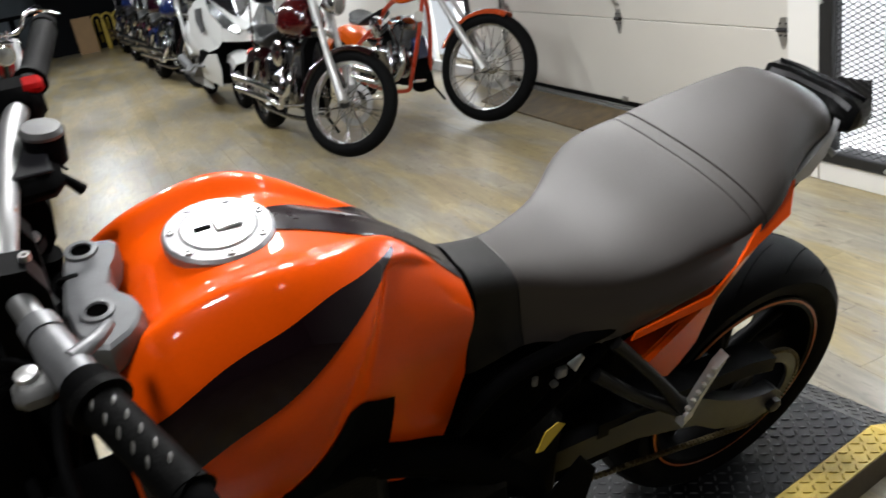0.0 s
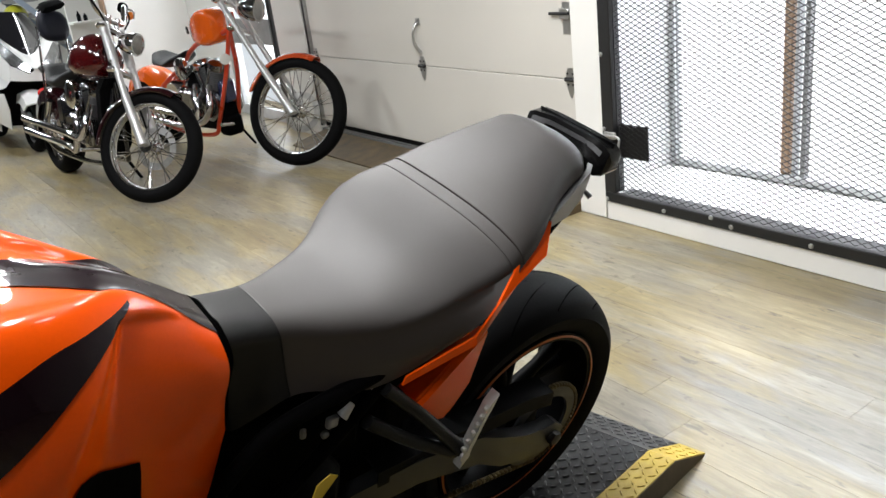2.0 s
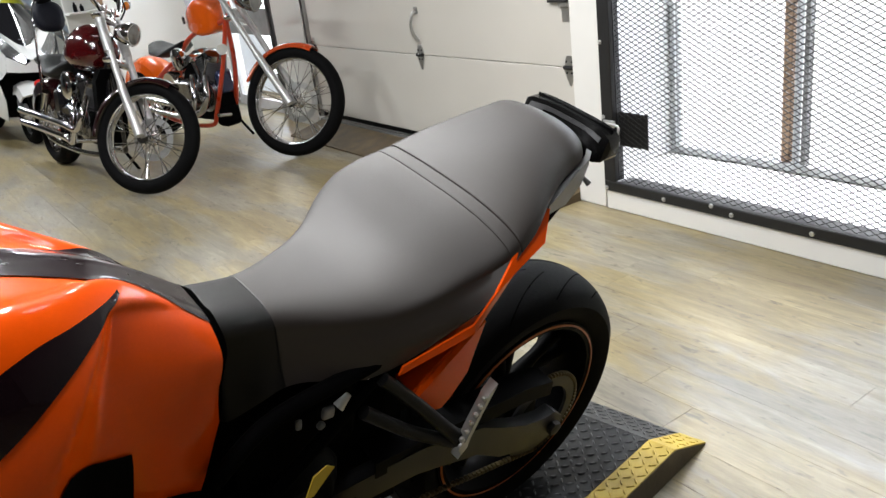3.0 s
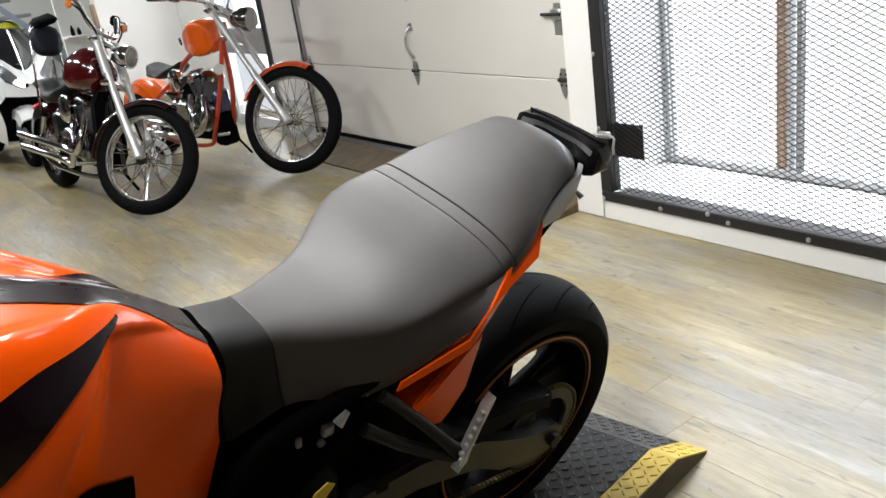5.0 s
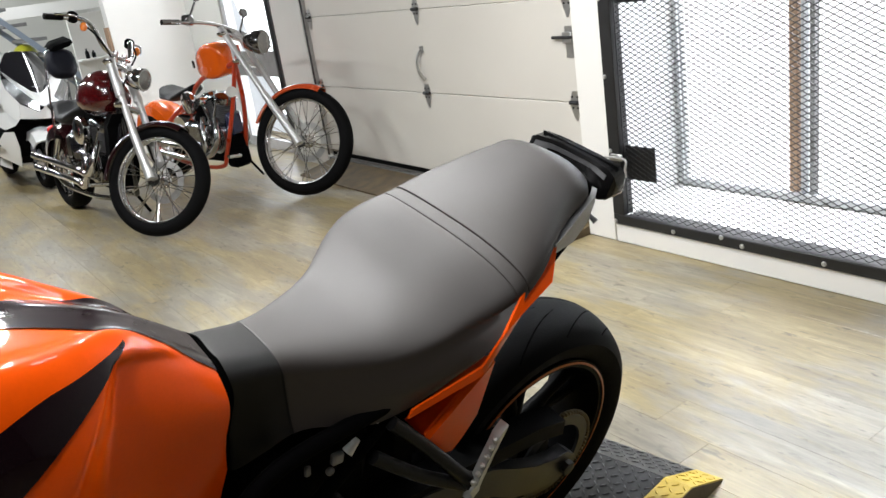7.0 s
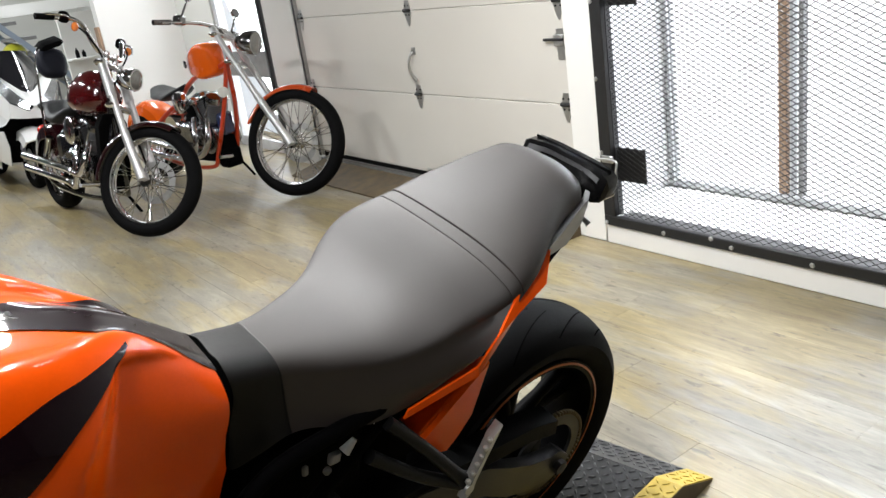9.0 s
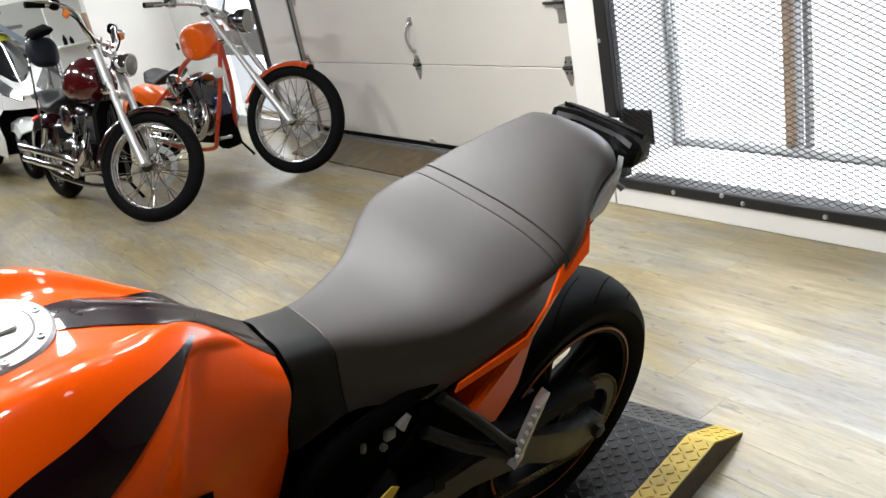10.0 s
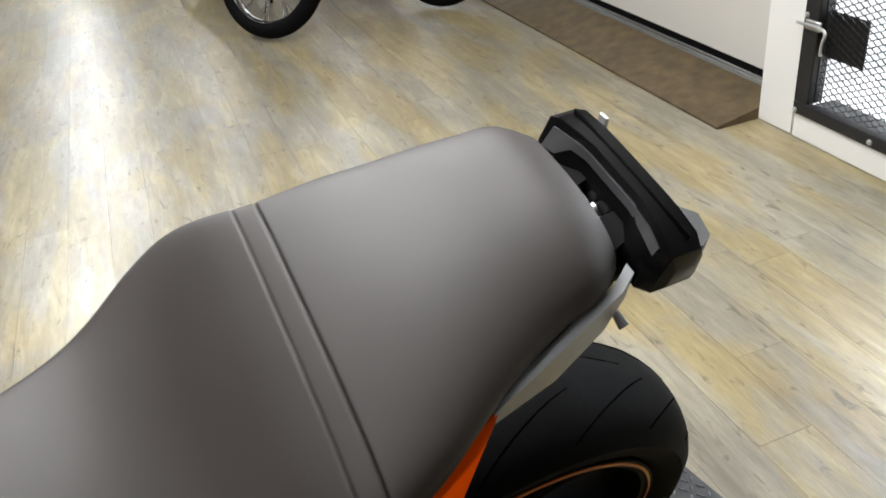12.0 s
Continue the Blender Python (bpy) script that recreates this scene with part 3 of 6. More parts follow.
structure("loft_beam", Shape().box((-0.4, 12.3, 1.55), (DX + 0.06, 12.45, 1.7), 0.004), m_white, "white painted beam of the loft")
shelf = thing("wall_shelf", "small white wall shelf with bottles", "shelf")
part("board", Shape().box((2.1, 10.35, 0.98), (2.5, 10.55, 1.005), 0.003), m_white, shelf)
part("support", Shape().box((2.1, 10.555, 0), (2.5, 10.6, 1.5), 0.003), m_white, shelf)

for x, h in ((2.2, 0.11), (2.27, 0.08)):
    bt = thing("bottle", "small dark bottle on the wall shelf", "bottle", "bottles on the shelf", pose(x, 10.45, 1.005))
    part("body", Shape().lathe([(0.02, 0), (0.022, 0.004), (0.022, h * 0.65), (0.01, h * 0.8), (0.01, h), (0, h)], (0, 0, 0), (0, 0, 1), 16), m_dark, bt)

# ceiling lamps
for lx, ly, _ in LAMPS:
    lp = thing("ceiling_lamp_housing", "round white ceiling downlight", "ceiling light", "ceiling downlights", pose(lx, ly, CEIL))
    part("housing", Shape().ring([(0.165, 0), (0.165, -0.08), (0.15, -0.08), (0.15, 0)], (0, 0, 0), (0, 0, 1), 24), m_white, lp)
for lx, ly, _ in BAYS:
    lp = thing("bay_lamp", "round white ceiling bay lamp", "ceiling light", "ceiling bay lamps", pose(lx, ly, CEIL))
    part("housing", Shape().ring([(0.17, 0), (0.17, -0.12), (0.155, -0.12), (0.155, 0)], (0, 0, 0), (0, 0, 1), 32), m_white, lp)
# Housings for the added battens, all out of view.
for ly in TUBES:
    lp = thing("unseen_batten", "unseen white ceiling batten, added to light the hall", "ceiling light", "fluorescent battens", pose(ly[0], ly[1], CEIL))
    part("body", Shape().box((-ly[3] / 2 - 0.02, -0.62, -0.06), (ly[3] / 2 + 0.02, 0.62, -0.001), 0.01), m_white, lp)

# ---- the lift ----
LIFT = pose(0, 0, 0, 0, 0, 9.6)
lift = thing("motorcycle_lift", "low black tread plate motorcycle lift with yellow edges", "motorcycle lift", m=LIFT)
LN0, LN1, LT, LF, LH = 1.189, 1.80, 1.775, 1.612, 0.076
part("deck", Shape().prism([(-0.6, 0), (LF, 0), (LF, LH), (-0.6, LH)], 1, LN0 + 0.082, LN1 - 0.082), m_plate, lift, "", 20)
part("ramp", Shape().prism([(LF + 0.001, 0), (LT, 0), (LT, 0.004), (LF + 0.001, LH)], 1, LN0 + 0.082, LN1 - 0.082), m_plate_worn, lift, "worn grey ramp", 20)
for a, b in ((LN0, LN0 + 0.08), (LN1 - 0.08, LN1)):
    part("yellow_edge", Shape().prism([(-0.6, 0.012), (LT - 0.03, 0.008), (LT, 0.001), (LT, 0.006), (LF, LH + 0.001), (-0.6, LH + 0.001)], 1, a, b), m_yellow, lift, "yellow painted edge strip", 20)
    part("side_skirt", Shape().prism([(-0.6, 0.0), (LT - 0.01, 0.0), (LT - 0.005, 0.003), (LF, LH - 0.002), (-0.6, LH - 0.002)], 1, a - 0.002 if a < 1.4 else b, a if a < 1.4 else b + 0.002), m_side, lift, "dirty steel side", 20)


def lozenge(sh, x, y, z, a, slope=0.0):
    """A raised tread bar, 24 by 5 mm."""
    c, s = math.cos(a), math.sin(a)
    pts = [(0.012, 0), (0.006, 0.0027), (-0.006, 0.0027), (-0.012, 0), (-0.006, -0.0027), (0.006, -0.0027)]
    base = [(x + p * c - q * s, y + p * s + q * c) for p, q in pts]
    top = [(x + 0.6 * (p * c - q * s), y + 0.6 * (p * s + q * c)) for p, q in pts]
    sh.loft([[(u, v, z + slope * (u - x)) for u, v in base], [(u, v, z + 0.003 + slope * (u - x)) for u, v in top]])


deck, ramp_, yel = Shape(), Shape(), Shape()
sl = -(LH - 0.004) / (LT - LF)
for i in range(-12, 68):
    for j in range(24):
        x, y = i * 0.026 + 0.01, LN0 + 0.013 + j * 0.026
        a = radians(45) if (i + j) % 2 else radians(-45)
        if y > LN1 - 0.012 or x > LT - 0.02 or abs(x - LF) < 0.014:
            continue
        if x < 0.55 and (y > LN0 + 0.2):
            continue
        z = LH if x < LF else LH + sl * (x - LF)
        lozenge(yel if (y < LN0 + 0.075 or y > LN1 - 0.075) else (deck if x < LF else ramp_), x, y, z + 0.001, a, 0 if x < LF else sl)
for nm, s_, m_ in (("tread_relief", deck, m_bars), ("ramp_relief", ramp_, m_bars), ("edge_relief", yel, m_yellow)):
    o_ = part(nm, s_, m_, lift, "", 30)
    o_["kind"] = "stuff"

# ---- the orange motorcycle ----
CD, CN = 1.225, 1.515
BIKE = pose(CD * math.cos(radians(9.6)) - CN * math.sin(radians(9.6)), CD * math.sin(radians(9.6)) + CN * math.cos(radians(9.6)), LH + 0.002, 0, 0, 4.0) @ pose(0, 0, 0, 18.3, 0, 0)
bike = thing("motorcycle", "orange and black naked motorcycle leaning on the lift", "motorcycle", m=BIKE)
SY, TY = -0.037, 0.0


def smooth_step(t):
    t = min(1.0, max(0.0, t))
    return t * t * (3 - 2 * t)


def stations(keys, xs):
    """Rows of numbers (x first), read off smoothly at the values xs."""
    pts = np.array(keys, float)
    xs = np.array(xs, float)
    out = [xs]
    for c in range(1, pts.shape[1]):
        d = np.gradient(pts[:, c], pts[:, 0])
        i = np.clip(np.searchsorted(pts[:, 0], xs, side="right") - 1, 0, len(pts) - 2)
        h = pts[i + 1, 0] - pts[i, 0]
        t = (xs - pts[i, 0]) / h
        out.append((2 * t ** 3 - 3 * t ** 2 + 1) * pts[i, c] + (t ** 3 - 2 * t ** 2 + t) * h * d[i] + (3 * t ** 2 - 2 * t ** 3) * pts[i + 1, c] + (t ** 3 - t ** 2) * h * d[i + 1])
    return np.array(out).T


# seat: x, crown, half width, shoulder height, foot half width, foot height, width of the flat top on the leaning side
SEAT = [(-0.75, 0.972, 0.072, 0.925, 0.11, 0.80, 0.05), (-0.70, 0.956, 0.078, 0.912, 0.113, 0.815, 0.049), (-0.658, 0.942, 0.088, 0.898, 0.115, 0.835, 0.05), (-0.56, 0.922, 0.128, 0.885, 0.12, 0.825, 0.08),
        (-0.47, 0.922, 0.164, 0.887, 0.122, 0.82, 0.112), (-0.41, 0.944, 0.188, 0.907, 0.142, 0.855, 0.134), (-0.36, 0.974, 0.196, 0.929, 0.158, 0.887, 0.15), (-0.33, 0.993, 0.189, 0.952, 0.162, 0.917, 0.162), (-0.299, 1.01, 0.179, 0.972, 0.166, 0.965, 0.17),
        (-0.23, 1.037, 0.163, 0.997, 0.155, 0.985, 0.161), (-0.16, 1.054, 0.137, 1.014, 0.130, 0.992, 0.137), (-0.08, 1.066, 0.115, 1.024, 0.105, 1.0, 0.115), (-0.035, 1.069, 0.104, 1.03, 0.094, 1.004, 0.104), (-0.006, 1.06, 0.08, 1.03, 0.072, 1.01, 0.077)]


def seat_ring(x, zc, w, ze, wb, zb, ws, grow=0.0, n=14):
    """A section: flat crowned top, rounded shoulder, side falling to a narrower foot."""
    f = smooth_step((-0.3 - x) / 0.13)
    zs = ze + f * (zc - 0.03 - ze)
    wf = w + 0.03 * math.exp(-((x + 0.385) / 0.09) ** 2)
    near, far = [], []
    for k in range(n + 1):
        a = (k / n) ** 0.8 * math.pi / 2
        c = max(0.0, math.cos(a)) ** 0.24
        far.append(((wf + grow) * math.sin(a), ze + (zc + grow - ze) * c))
        near.append(((ws + grow) * math.sin(a), zs + (zc + grow - zs) * max(0.0, math.cos(a)) ** 0.95))
    w2, z2 = w - 0.03 * f, ze - 0.032 * f - 0.004
    for k in range(1, 4):
        t = k / 3
        near.append((ws + grow + (w2 - ws) * t ** 0.8, zs + (z2 - zs) * t))
    for k in range(1, 6):
        t = k / 5
        far.append((wf + grow + (wb - wf) * t ** 1.3, ze + (zb - ze) * t))
        near.append((w2 + grow + (min(wb, w2 + 0.014) - w2) * t ** 1.3, z2 + (min(zb, z2 - 0.01) - 0.02 * f - z2) * t))
    mid = SY + 0.032 * smooth_step((x + 0.3) / 0.25)
    return [(x, mid - y, z) for y, z in near[::-1]] + [(x, mid + y, z) for y, z in far[1:]]


def seat_piece(x0, x1, n, g0=-0.004, g1=-0.004, g=0.0):
    """A cushion from x0 to x1 with softly turned ends."""
    r = min(0.02, 1.6 * abs(g0) + 0.0012)
    turn_in = [(r * t, g0 * (1 - math.sqrt(1 - (1 - t) ** 2))) for t in (0, 0.1, 0.3, 0.6)]
    xs = np.concatenate([[x0 + d for d, _ in turn_in], [x0 + r, x0 + r + 0.002], np.linspace(x0 + r + 0.004, x1 - 0.006, n - 4), [x1 - 0.0042, x1 - 0.0025], [x1]])
    rows = stations(SEAT, xs)
    gs = [g + q for _, q in turn_in] + [g] * n + [g + g1]
    return Shape().loft([seat_ring(*r, q) for r, q in zip(rows, gs)])


seat = part("rider_seat", seat_piece(-0.6576, -0.3, 40, -0.0008, -0.0009), m_seat, bike, "black vinyl rider seat", 50)
part("seat_nose", seat_piece(-0.7545, -0.6582, 14, -0.010, -0.0006, -0.0004), m_seat_dark, seat, "darker grained vinyl seat nose", 50)
pill = part("passenger_seat", seat_piece(-0.2765, -0.007, 26, -0.0006, -0.016), m_seat, bike, "raised black vinyl passenger seat", 50)
part("seat_band", seat_piece(-0.2992, -0.2786, 8, -0.0008, -0.0008, -0.0002), m_seat, pill, "stitched vinyl band", 50)
sh = Shape()
for r in stations(SEAT, [-0.655]):
    sh.tube([(r[0] - 0.0028, y, z - 0.0008) for _, y, z in seat_ring(*r)], 0.0011, 6)
part("stitching", sh, m_seat_dark, seat)

# fuel tank: x, crown, shoulder half width and height, greatest half width and height, foot half width
TANK = [(-1.255, 0.985, 0.11, 1.06, 0.195, 0.945, 0.14, 0.66), (-1.215, 1.045, 0.12, 1.095, 0.208, 0.955, 0.145, 0.66), (-1.17, 1.095, 0.128, 1.118, 0.216, 0.965, 0.15, 0.66), (-1.12, 1.118, 0.132, 1.133, 0.222, 0.972, 0.155, 0.66), (-1.04, 1.124, 0.135, 1.142, 0.225, 0.98, 0.155, 0.66),
        (-0.96, 1.11, 0.12, 1.126, 0.21, 0.985, 0.15, 0.66), (-0.865, 1.068, 0.082, 1.09, 0.175, 0.965, 0.155, 0.64), (-0.79, 1.01, 0.088, 1.014, 0.155, 0.935, 0.145, 0.65), (-0.755, 0.978, 0.085, 0.976, 0.148, 0.915, 0.14, 0.66)]


def tank_half(x, zt, ws, zs, wm, zm, wb, zf, n=16):
    """Half a section, from the crown down the side; behind the flare the knee recess draws it in."""
    ctrl = [(0, 0, zt), (0, ws * 0.6, zt + 0.3 * (zs - zt)), (0, ws, zs), (0, ws + 0.62 * (wm - ws), zs - 0.35 * (zs - zm)), (0, wm, zm), (0, wm * 0.95, zm - 0.35 * (zm - zf)), (0, wb, zf + 0.25 * (zm - zf)), (0, wb * 0.95, zf)]
    out = []
    for p in spline(ctrl, n):
        front = float(np.interp(p.z, (0.87, 0.93, 0.98, 1.02, 1.06, 1.10), (-1.075, -1.045, -1.018, -0.985, -0.943, -0.892)))
        rear = float(np.interp(p.z, (0.87, 0.95, 1.0, 1.05, 1.10), (-0.968, -0.942, -0.924, -0.902, -0.872)))
        lip = float(np.interp(x, (-0.92, -0.864, -0.831, -0.8, -0.75), (1.105, 1.082, 1.062, 1.04, 1.0)))
        cut = smooth_step((x - front) / (rear - front)) * smooth_step((lip - p.z) / 0.022)
        out.append((p.y * (1 - 0.17 * cut), p.z))
    return out


def far_drop(x, y, z):
    """The far shoulder lies lower, most of all towards the seat."""
    corner = 0.018 * smooth_step((x + 0.84) / 0.08) * smooth_step((y - 0.05) / 0.05)
    return (0.012 + 0.026 * smooth_step((x + 1.0) / 0.13) + corner) * smooth_step(y / 0.085) * smooth_step((z - 0.9) / 0.1)


def tank_ring(row):
    half = tank_half(*row)
    far = [(y, z - far_drop(row[0], y, z)) for y, z in half[1:]]
    back = smooth_step((row[0] + 0.93) / 0.17)

    def x_at(z):
        return row[0] - back * (0.016 * smooth_step((0.955 - z) / 0.08) + 0.3 * max(0.0, 0.82 - z))
    return [(x_at(z), TY - y, z) for y, z in half[::-1]] + [(x_at(z), TY + y, z) for y, z in far]


tank = part("fuel_tank", Shape().loft([tank_ring(r) for r in stations(TANK, np.linspace(-1.255, -0.756, 170))]), m_orange, bike, "glossy orange fuel tank with black stripes", 45)


# Near-black rim; stands in for the shadow gap between tank and seat.
end = tank_ring(stations(TANK, [-0.757])[0])
part("tank_gap_shade", Shape().loft([[(x + ex + 0.757, TY + (y - TY) * q, 0.9 + (z - 0.9) * q) for ex, y, z in end] for x, q in ((-0.765, 0.93), (-0.7556, 0.992), (-0.753, 0.985), (-0.748, 0.93), (-0.74, 0.84))]), m_recess_shade, tank, "near-black rim in place of the shaded gap behind the tank")


def tank_side(x, z):
    """How far the tank's side stands from its middle at x and height z."""
    half = tank_half(*stations(TANK, [x])[0])
    i = max(range(len(half)), key=lambda k: half[k][1])
    ys, zs = [h[0] for h in half[i:]][::-1], [h[1] for h in half[i:]][::-1]
    return float(np.interp(z, zs, ys))


def side_patch(upper, lower, x0, x1, side, lift_by, nx=150, nz=24, curved=False):
    """A sheet that hugs the tank's side between two lines of (x, z)."""
    rows = []
    for x in np.linspace(x0, x1, nx):
        if curved:
            zu, zl = stations(upper, [x])[0][1], stations(lower, [x])[0][1]
        else:
            zu, zl = np.interp(x, *zip(*upper)), np.interp(x, *zip(*lower))
        row = []
        for z in np.linspace(zu, zl, nz):
            y = tank_side(x, z)
            row.append((x, TY + side * (y + lift_by), z - (far_drop(x, y, z) if side > 0 else 0.0)))
        rows.append(row)
    return Shape().loft(rows, False, False)


STRIPE_U = [(-1.25, 1.015), (-1.198, 1.043), (-1.13, 1.079), (-1.058, 1.100), (-0.986, 1.109), (-0.936, 1.103), (-0.872, 1.092)]
STRIPE_L = [(-1.25, 0.93), (-1.15, 0.991), (-1.078, 1.02), (-1.022, 1.046), (-0.974, 1.067), (-0.91, 1.085), (-0.872, 1.089)]
PAD_U = [(-1.112, 0.83), (-1.058, 0.89), (-0.994, 0.948), (-0.955, 0.916), (-0.91, 0.884)]
PAD_L = [(-1.112, 0.70), (-0.935, 0.69), (-0.918, 0.69), (-0.91, 0.86)]
for side in (-1, 1):
    part("stripe", side_patch(STRIPE_U, STRIPE_L, -1.25, -0.872, side, 0.002, curved=True), m_stripe, tank, "dark plum-black painted stripe")
    part("knee_pad", side_patch(PAD_U, PAD_L, -1.112, -0.91, side, 0.003), m_black, tank, "matt black knee pad")


def top_patch(x0, x1, wide, lift_by, n=40, m=14):
    rows = []
    for x in np.linspace(x0, x1, n):
        half = tank_half(*stations(TANK, [x])[0])
        i = max(range(len(half)), key=lambda k: half[k][0])
        ys, zs = [h[0] for h in half[:i]], [h[1] for h in half[:i]]
        w0, w1 = wide(x)
        row = []
        for y in np.linspace(w0, w1, m):
            z = float(np.interp(abs(y), ys, zs))
            if y > 0:
                z -= far_drop(x, y, z)
            row.append((x, TY + y, z + lift_by))
        rows.append(row)
    return Shape().loft(rows, False, False)


part("top_stripe", top_patch(-1.02, -0.7538, lambda x: (float(np.interp(x, (-1.02, -0.95, -0.87, -0.78), (-0.018, -0.038, -0.064, -0.08))), float(np.interp(x, (-1.02, -0.95, -0.87, -0.78), (0.03, 0.048, 0.064, 0.094)))), 0.002, 40, 28), m_stripe, tank, "dark plum-black band behind the cap")
CAP = Vector((-1.066, TY + 0.004, 1.126))
UP = Vector((0.03, 0, 1)).normalized()
capring = part("cap_ring", Shape().ring([(0.048, -0.01), (0.07, -0.012), (0.071, 0.002), (0.067, 0.006), (0.05, 0.007), (0.048, 0.004)], CAP, UP, 48), m_cap_ring, tank, "grey cast filler ring with bolts")
part("fuel_cap", Shape().lathe([(0.049, 0), (0.049, 0.005), (0.046, 0.009), (0.02, 0.0105), (0.0, 0.011)], CAP, UP, 40), m_bright, tank, "bright aluminium locking fuel cap")
part("lock_flap", Shape().box((CAP.x - 0.006, CAP.y - 0.016, CAP.z + 0.0085), (CAP.x + 0.03, CAP.y + 0.016, CAP.z + 0.0145), 0.003), m_bright, capring)
part("keyhole", Shape().box((CAP.x - 0.03, CAP.y - 0.004, CAP.z + 0.009), (CAP.x - 0.008, CAP.y + 0.004, CAP.z + 0.0128), 0.001), m_black, capring)
for k in range(7):
    a = k * 2 * math.pi / 7 + 0.2
    c = CAP + Vector((0.059 * math.cos(a), 0.059 * math.sin(a), 0.0065 - 0.03 * 0.059 * math.cos(a)))
    part("bolt", Shape().lathe([(0.005, -0.002), (0.005, 0.002), (0.003, 0.0022), (0.003, 0.0005), (0, 0.0005)], c, UP, 12), m_zinc, capring)

# bars, clamp and controls
BAR = [(-1.21, -0.386, 1.154), (-1.24, -0.3, 1.163), (-1.262, -0.235, 1.169), (-1.28, -0.16, 1.175), (-1.293, -0.11, 1.18), (-1.302, -0.05, 1.195), (-1.287, 0.02, 1.22), (-1.254, 0.17, 1.245), (-1.22, 0.26, 1.25), (-1.172, 0.42, 1.262)]
bar = part("handlebar", Shape().tube(BAR, 0.0145, 16, 6), m_alu, bike, "silver tapered handlebar")
near_grip = part("grip", Shape().tube([(-1.209, -0.388, 1.154), (-1.213, -0.378, 1.155), (-1.252, -0.266, 1.167), (-1.257, -0.252, 1.168)], (0.0235, 0.0215, 0.0215, 0.024), 24, 4), m_grip, bar, "ribbed black rubber grip")
g0, g1 = Vector((-1.22, -0.36, 1.157)), Vector((-1.252, -0.266, 1.167))
axis_ = (g1 - g0).normalized()
side_ = axis_.cross(Vector((0, 0, 1))).normalized()
up_ = side_.cross(axis_)
for row in range(2):
    for k in range(5):
        ang = radians(78 + 44 * row)
        out_ = side_ * math.cos(ang) + up_ * math.sin(ang)
        tan_ = axis_.cross(out_)
        c = g0.lerp(g1, (k + 0.5 * (row % 2)) / 4.6) + out_ * 0.0213
        lie = (axis_ * 0.8 + tan_ * 0.6).normalized()
        wide = out_.cross(lie)
        rim = [(0.0065, 0), (0.0035, 0.0018), (-0.0035, 0.0018), (-0.0065, 0), (-0.0035, -0.0018), (0.0035, -0.0018)]
        part("grip_pad", Shape().loft([[c + lie * p * f + wide * q * f + out_ * h for p, q in rim] for f, h in ((1, -0.001), (1, 0.0006), (0.7, 0.001))]), m_pad, near_grip)
part("grip_flange", Shape().tube([(-1.253, -0.263, 1.167), (-1.257, -0.252, 1.168)], (0.031, 0.031), 24), m_grip, near_grip)
part("grip", Shape().tube([(-1.213, 0.28, 1.252), (-1.205, 0.305, 1.254), (-1.174, 0.415, 1.261), (-1.171, 0.425, 1.262)], (0.022, 0.018, 0.018, 0.019), 20, 4), m_grip, bar, "ribbed black rubber throttle grip")
for e, s in (((-1.208, -0.389, 1.154), -1), ((-1.17, 0.426, 1.262), 1)):
    part("bar_end", Shape().lathe([(0.017, 0), (0.0175, 0.02), (0.012, 0.03), (0, 0.031)], e, (0.1, s, 0.02), 20), m_black, bar)
part("switch_pod", Shape().tube([(-1.257, -0.25, 1.168), (-1.263, -0.228, 1.17)], (0.027, 0.025), 18), m_black, bar)
perch = part("clutch_perch", Shape().tube([(-1.264, -0.226, 1.17), (-1.276, -0.18, 1.173), (-1.282, -0.152, 1.175)], (0.021, 0.022, 0.019), 20, 3), m_yoke, bar, "bare aluminium clutch perch")
part("perch_band", Shape().tube([(-1.283, -0.15, 1.175), (-1.288, -0.128, 1.178)], (0.021, 0.02), 20), m_yoke, perch)
part("perch_arm", Shape().tube([(-1.268, -0.205, 1.185), (-1.24, -0.18, 1.178), (-1.224, -0.152, 1.168)], (0.01, 0.008, 0.006), 10, 4), m_yoke, perch)
part("pivot_lug", Shape().box((-1.325, -0.225, 1.15), (-1.285, -0.188, 1.178), 0.009), m_perch, perch)
part("pivot_bolt", Shape().lathe([(0.011, 0), (0.011, 0.006), (0.006, 0.008), (0, 0.008)], (-1.308, -0.2, 1.178), (0, 0, 1), 12), m_bright, perch)
part("switch_pod", Shape().box((-1.27, 0.205, 1.22), (-1.205, 0.27, 1.275), 0.016), m_black, bar)
part("kill_switch", Shape().box((-1.228, 0.215, 1.262), (-1.2, 0.25, 1.276), 0.005), m_switch_red, bar, "red engine stop switch")
part("clutch_lever", Shape().tube([(-1.29, -0.22, 1.15), (-1.30, -0.30, 1.14), (-1.285, -0.43, 1.125)], (0.008, 0.0065, 0.006), 10, 4), m_black, bar)
part("brake_lever", Shape().tube([(-1.30, 0.22, 1.2), (-1.29, 0.3, 1.2), (-1.25, 0.42, 1.205)], (0.008, 0.0065, 0.006), 10, 4), m_black, bar)
for y in (-0.075, 0.02):
    sh = Shape().prism([(-1.33, 1.115), (-1.27, 1.115), (-1.268, 1.19), (-1.28, 1.222), (-1.31, 1.226), (-1.328, 1.2)], 1, y - 0.02, y + 0.02)
    cl = part("bar_clamp", sh, m_satin_black, bike, "black bar clamp with bright bolts")
    for dx in (-0.012, 0.012):
        part("bolt", Shape().lathe([(0.006, 0), (0.006, 0.007), (0.003, 0.007), (0.003, 0.003), (0, 0.003)], (-1.295 + dx * 1.4, y, 1.222), (0, 0, 1), 12), m_zinc, cl)
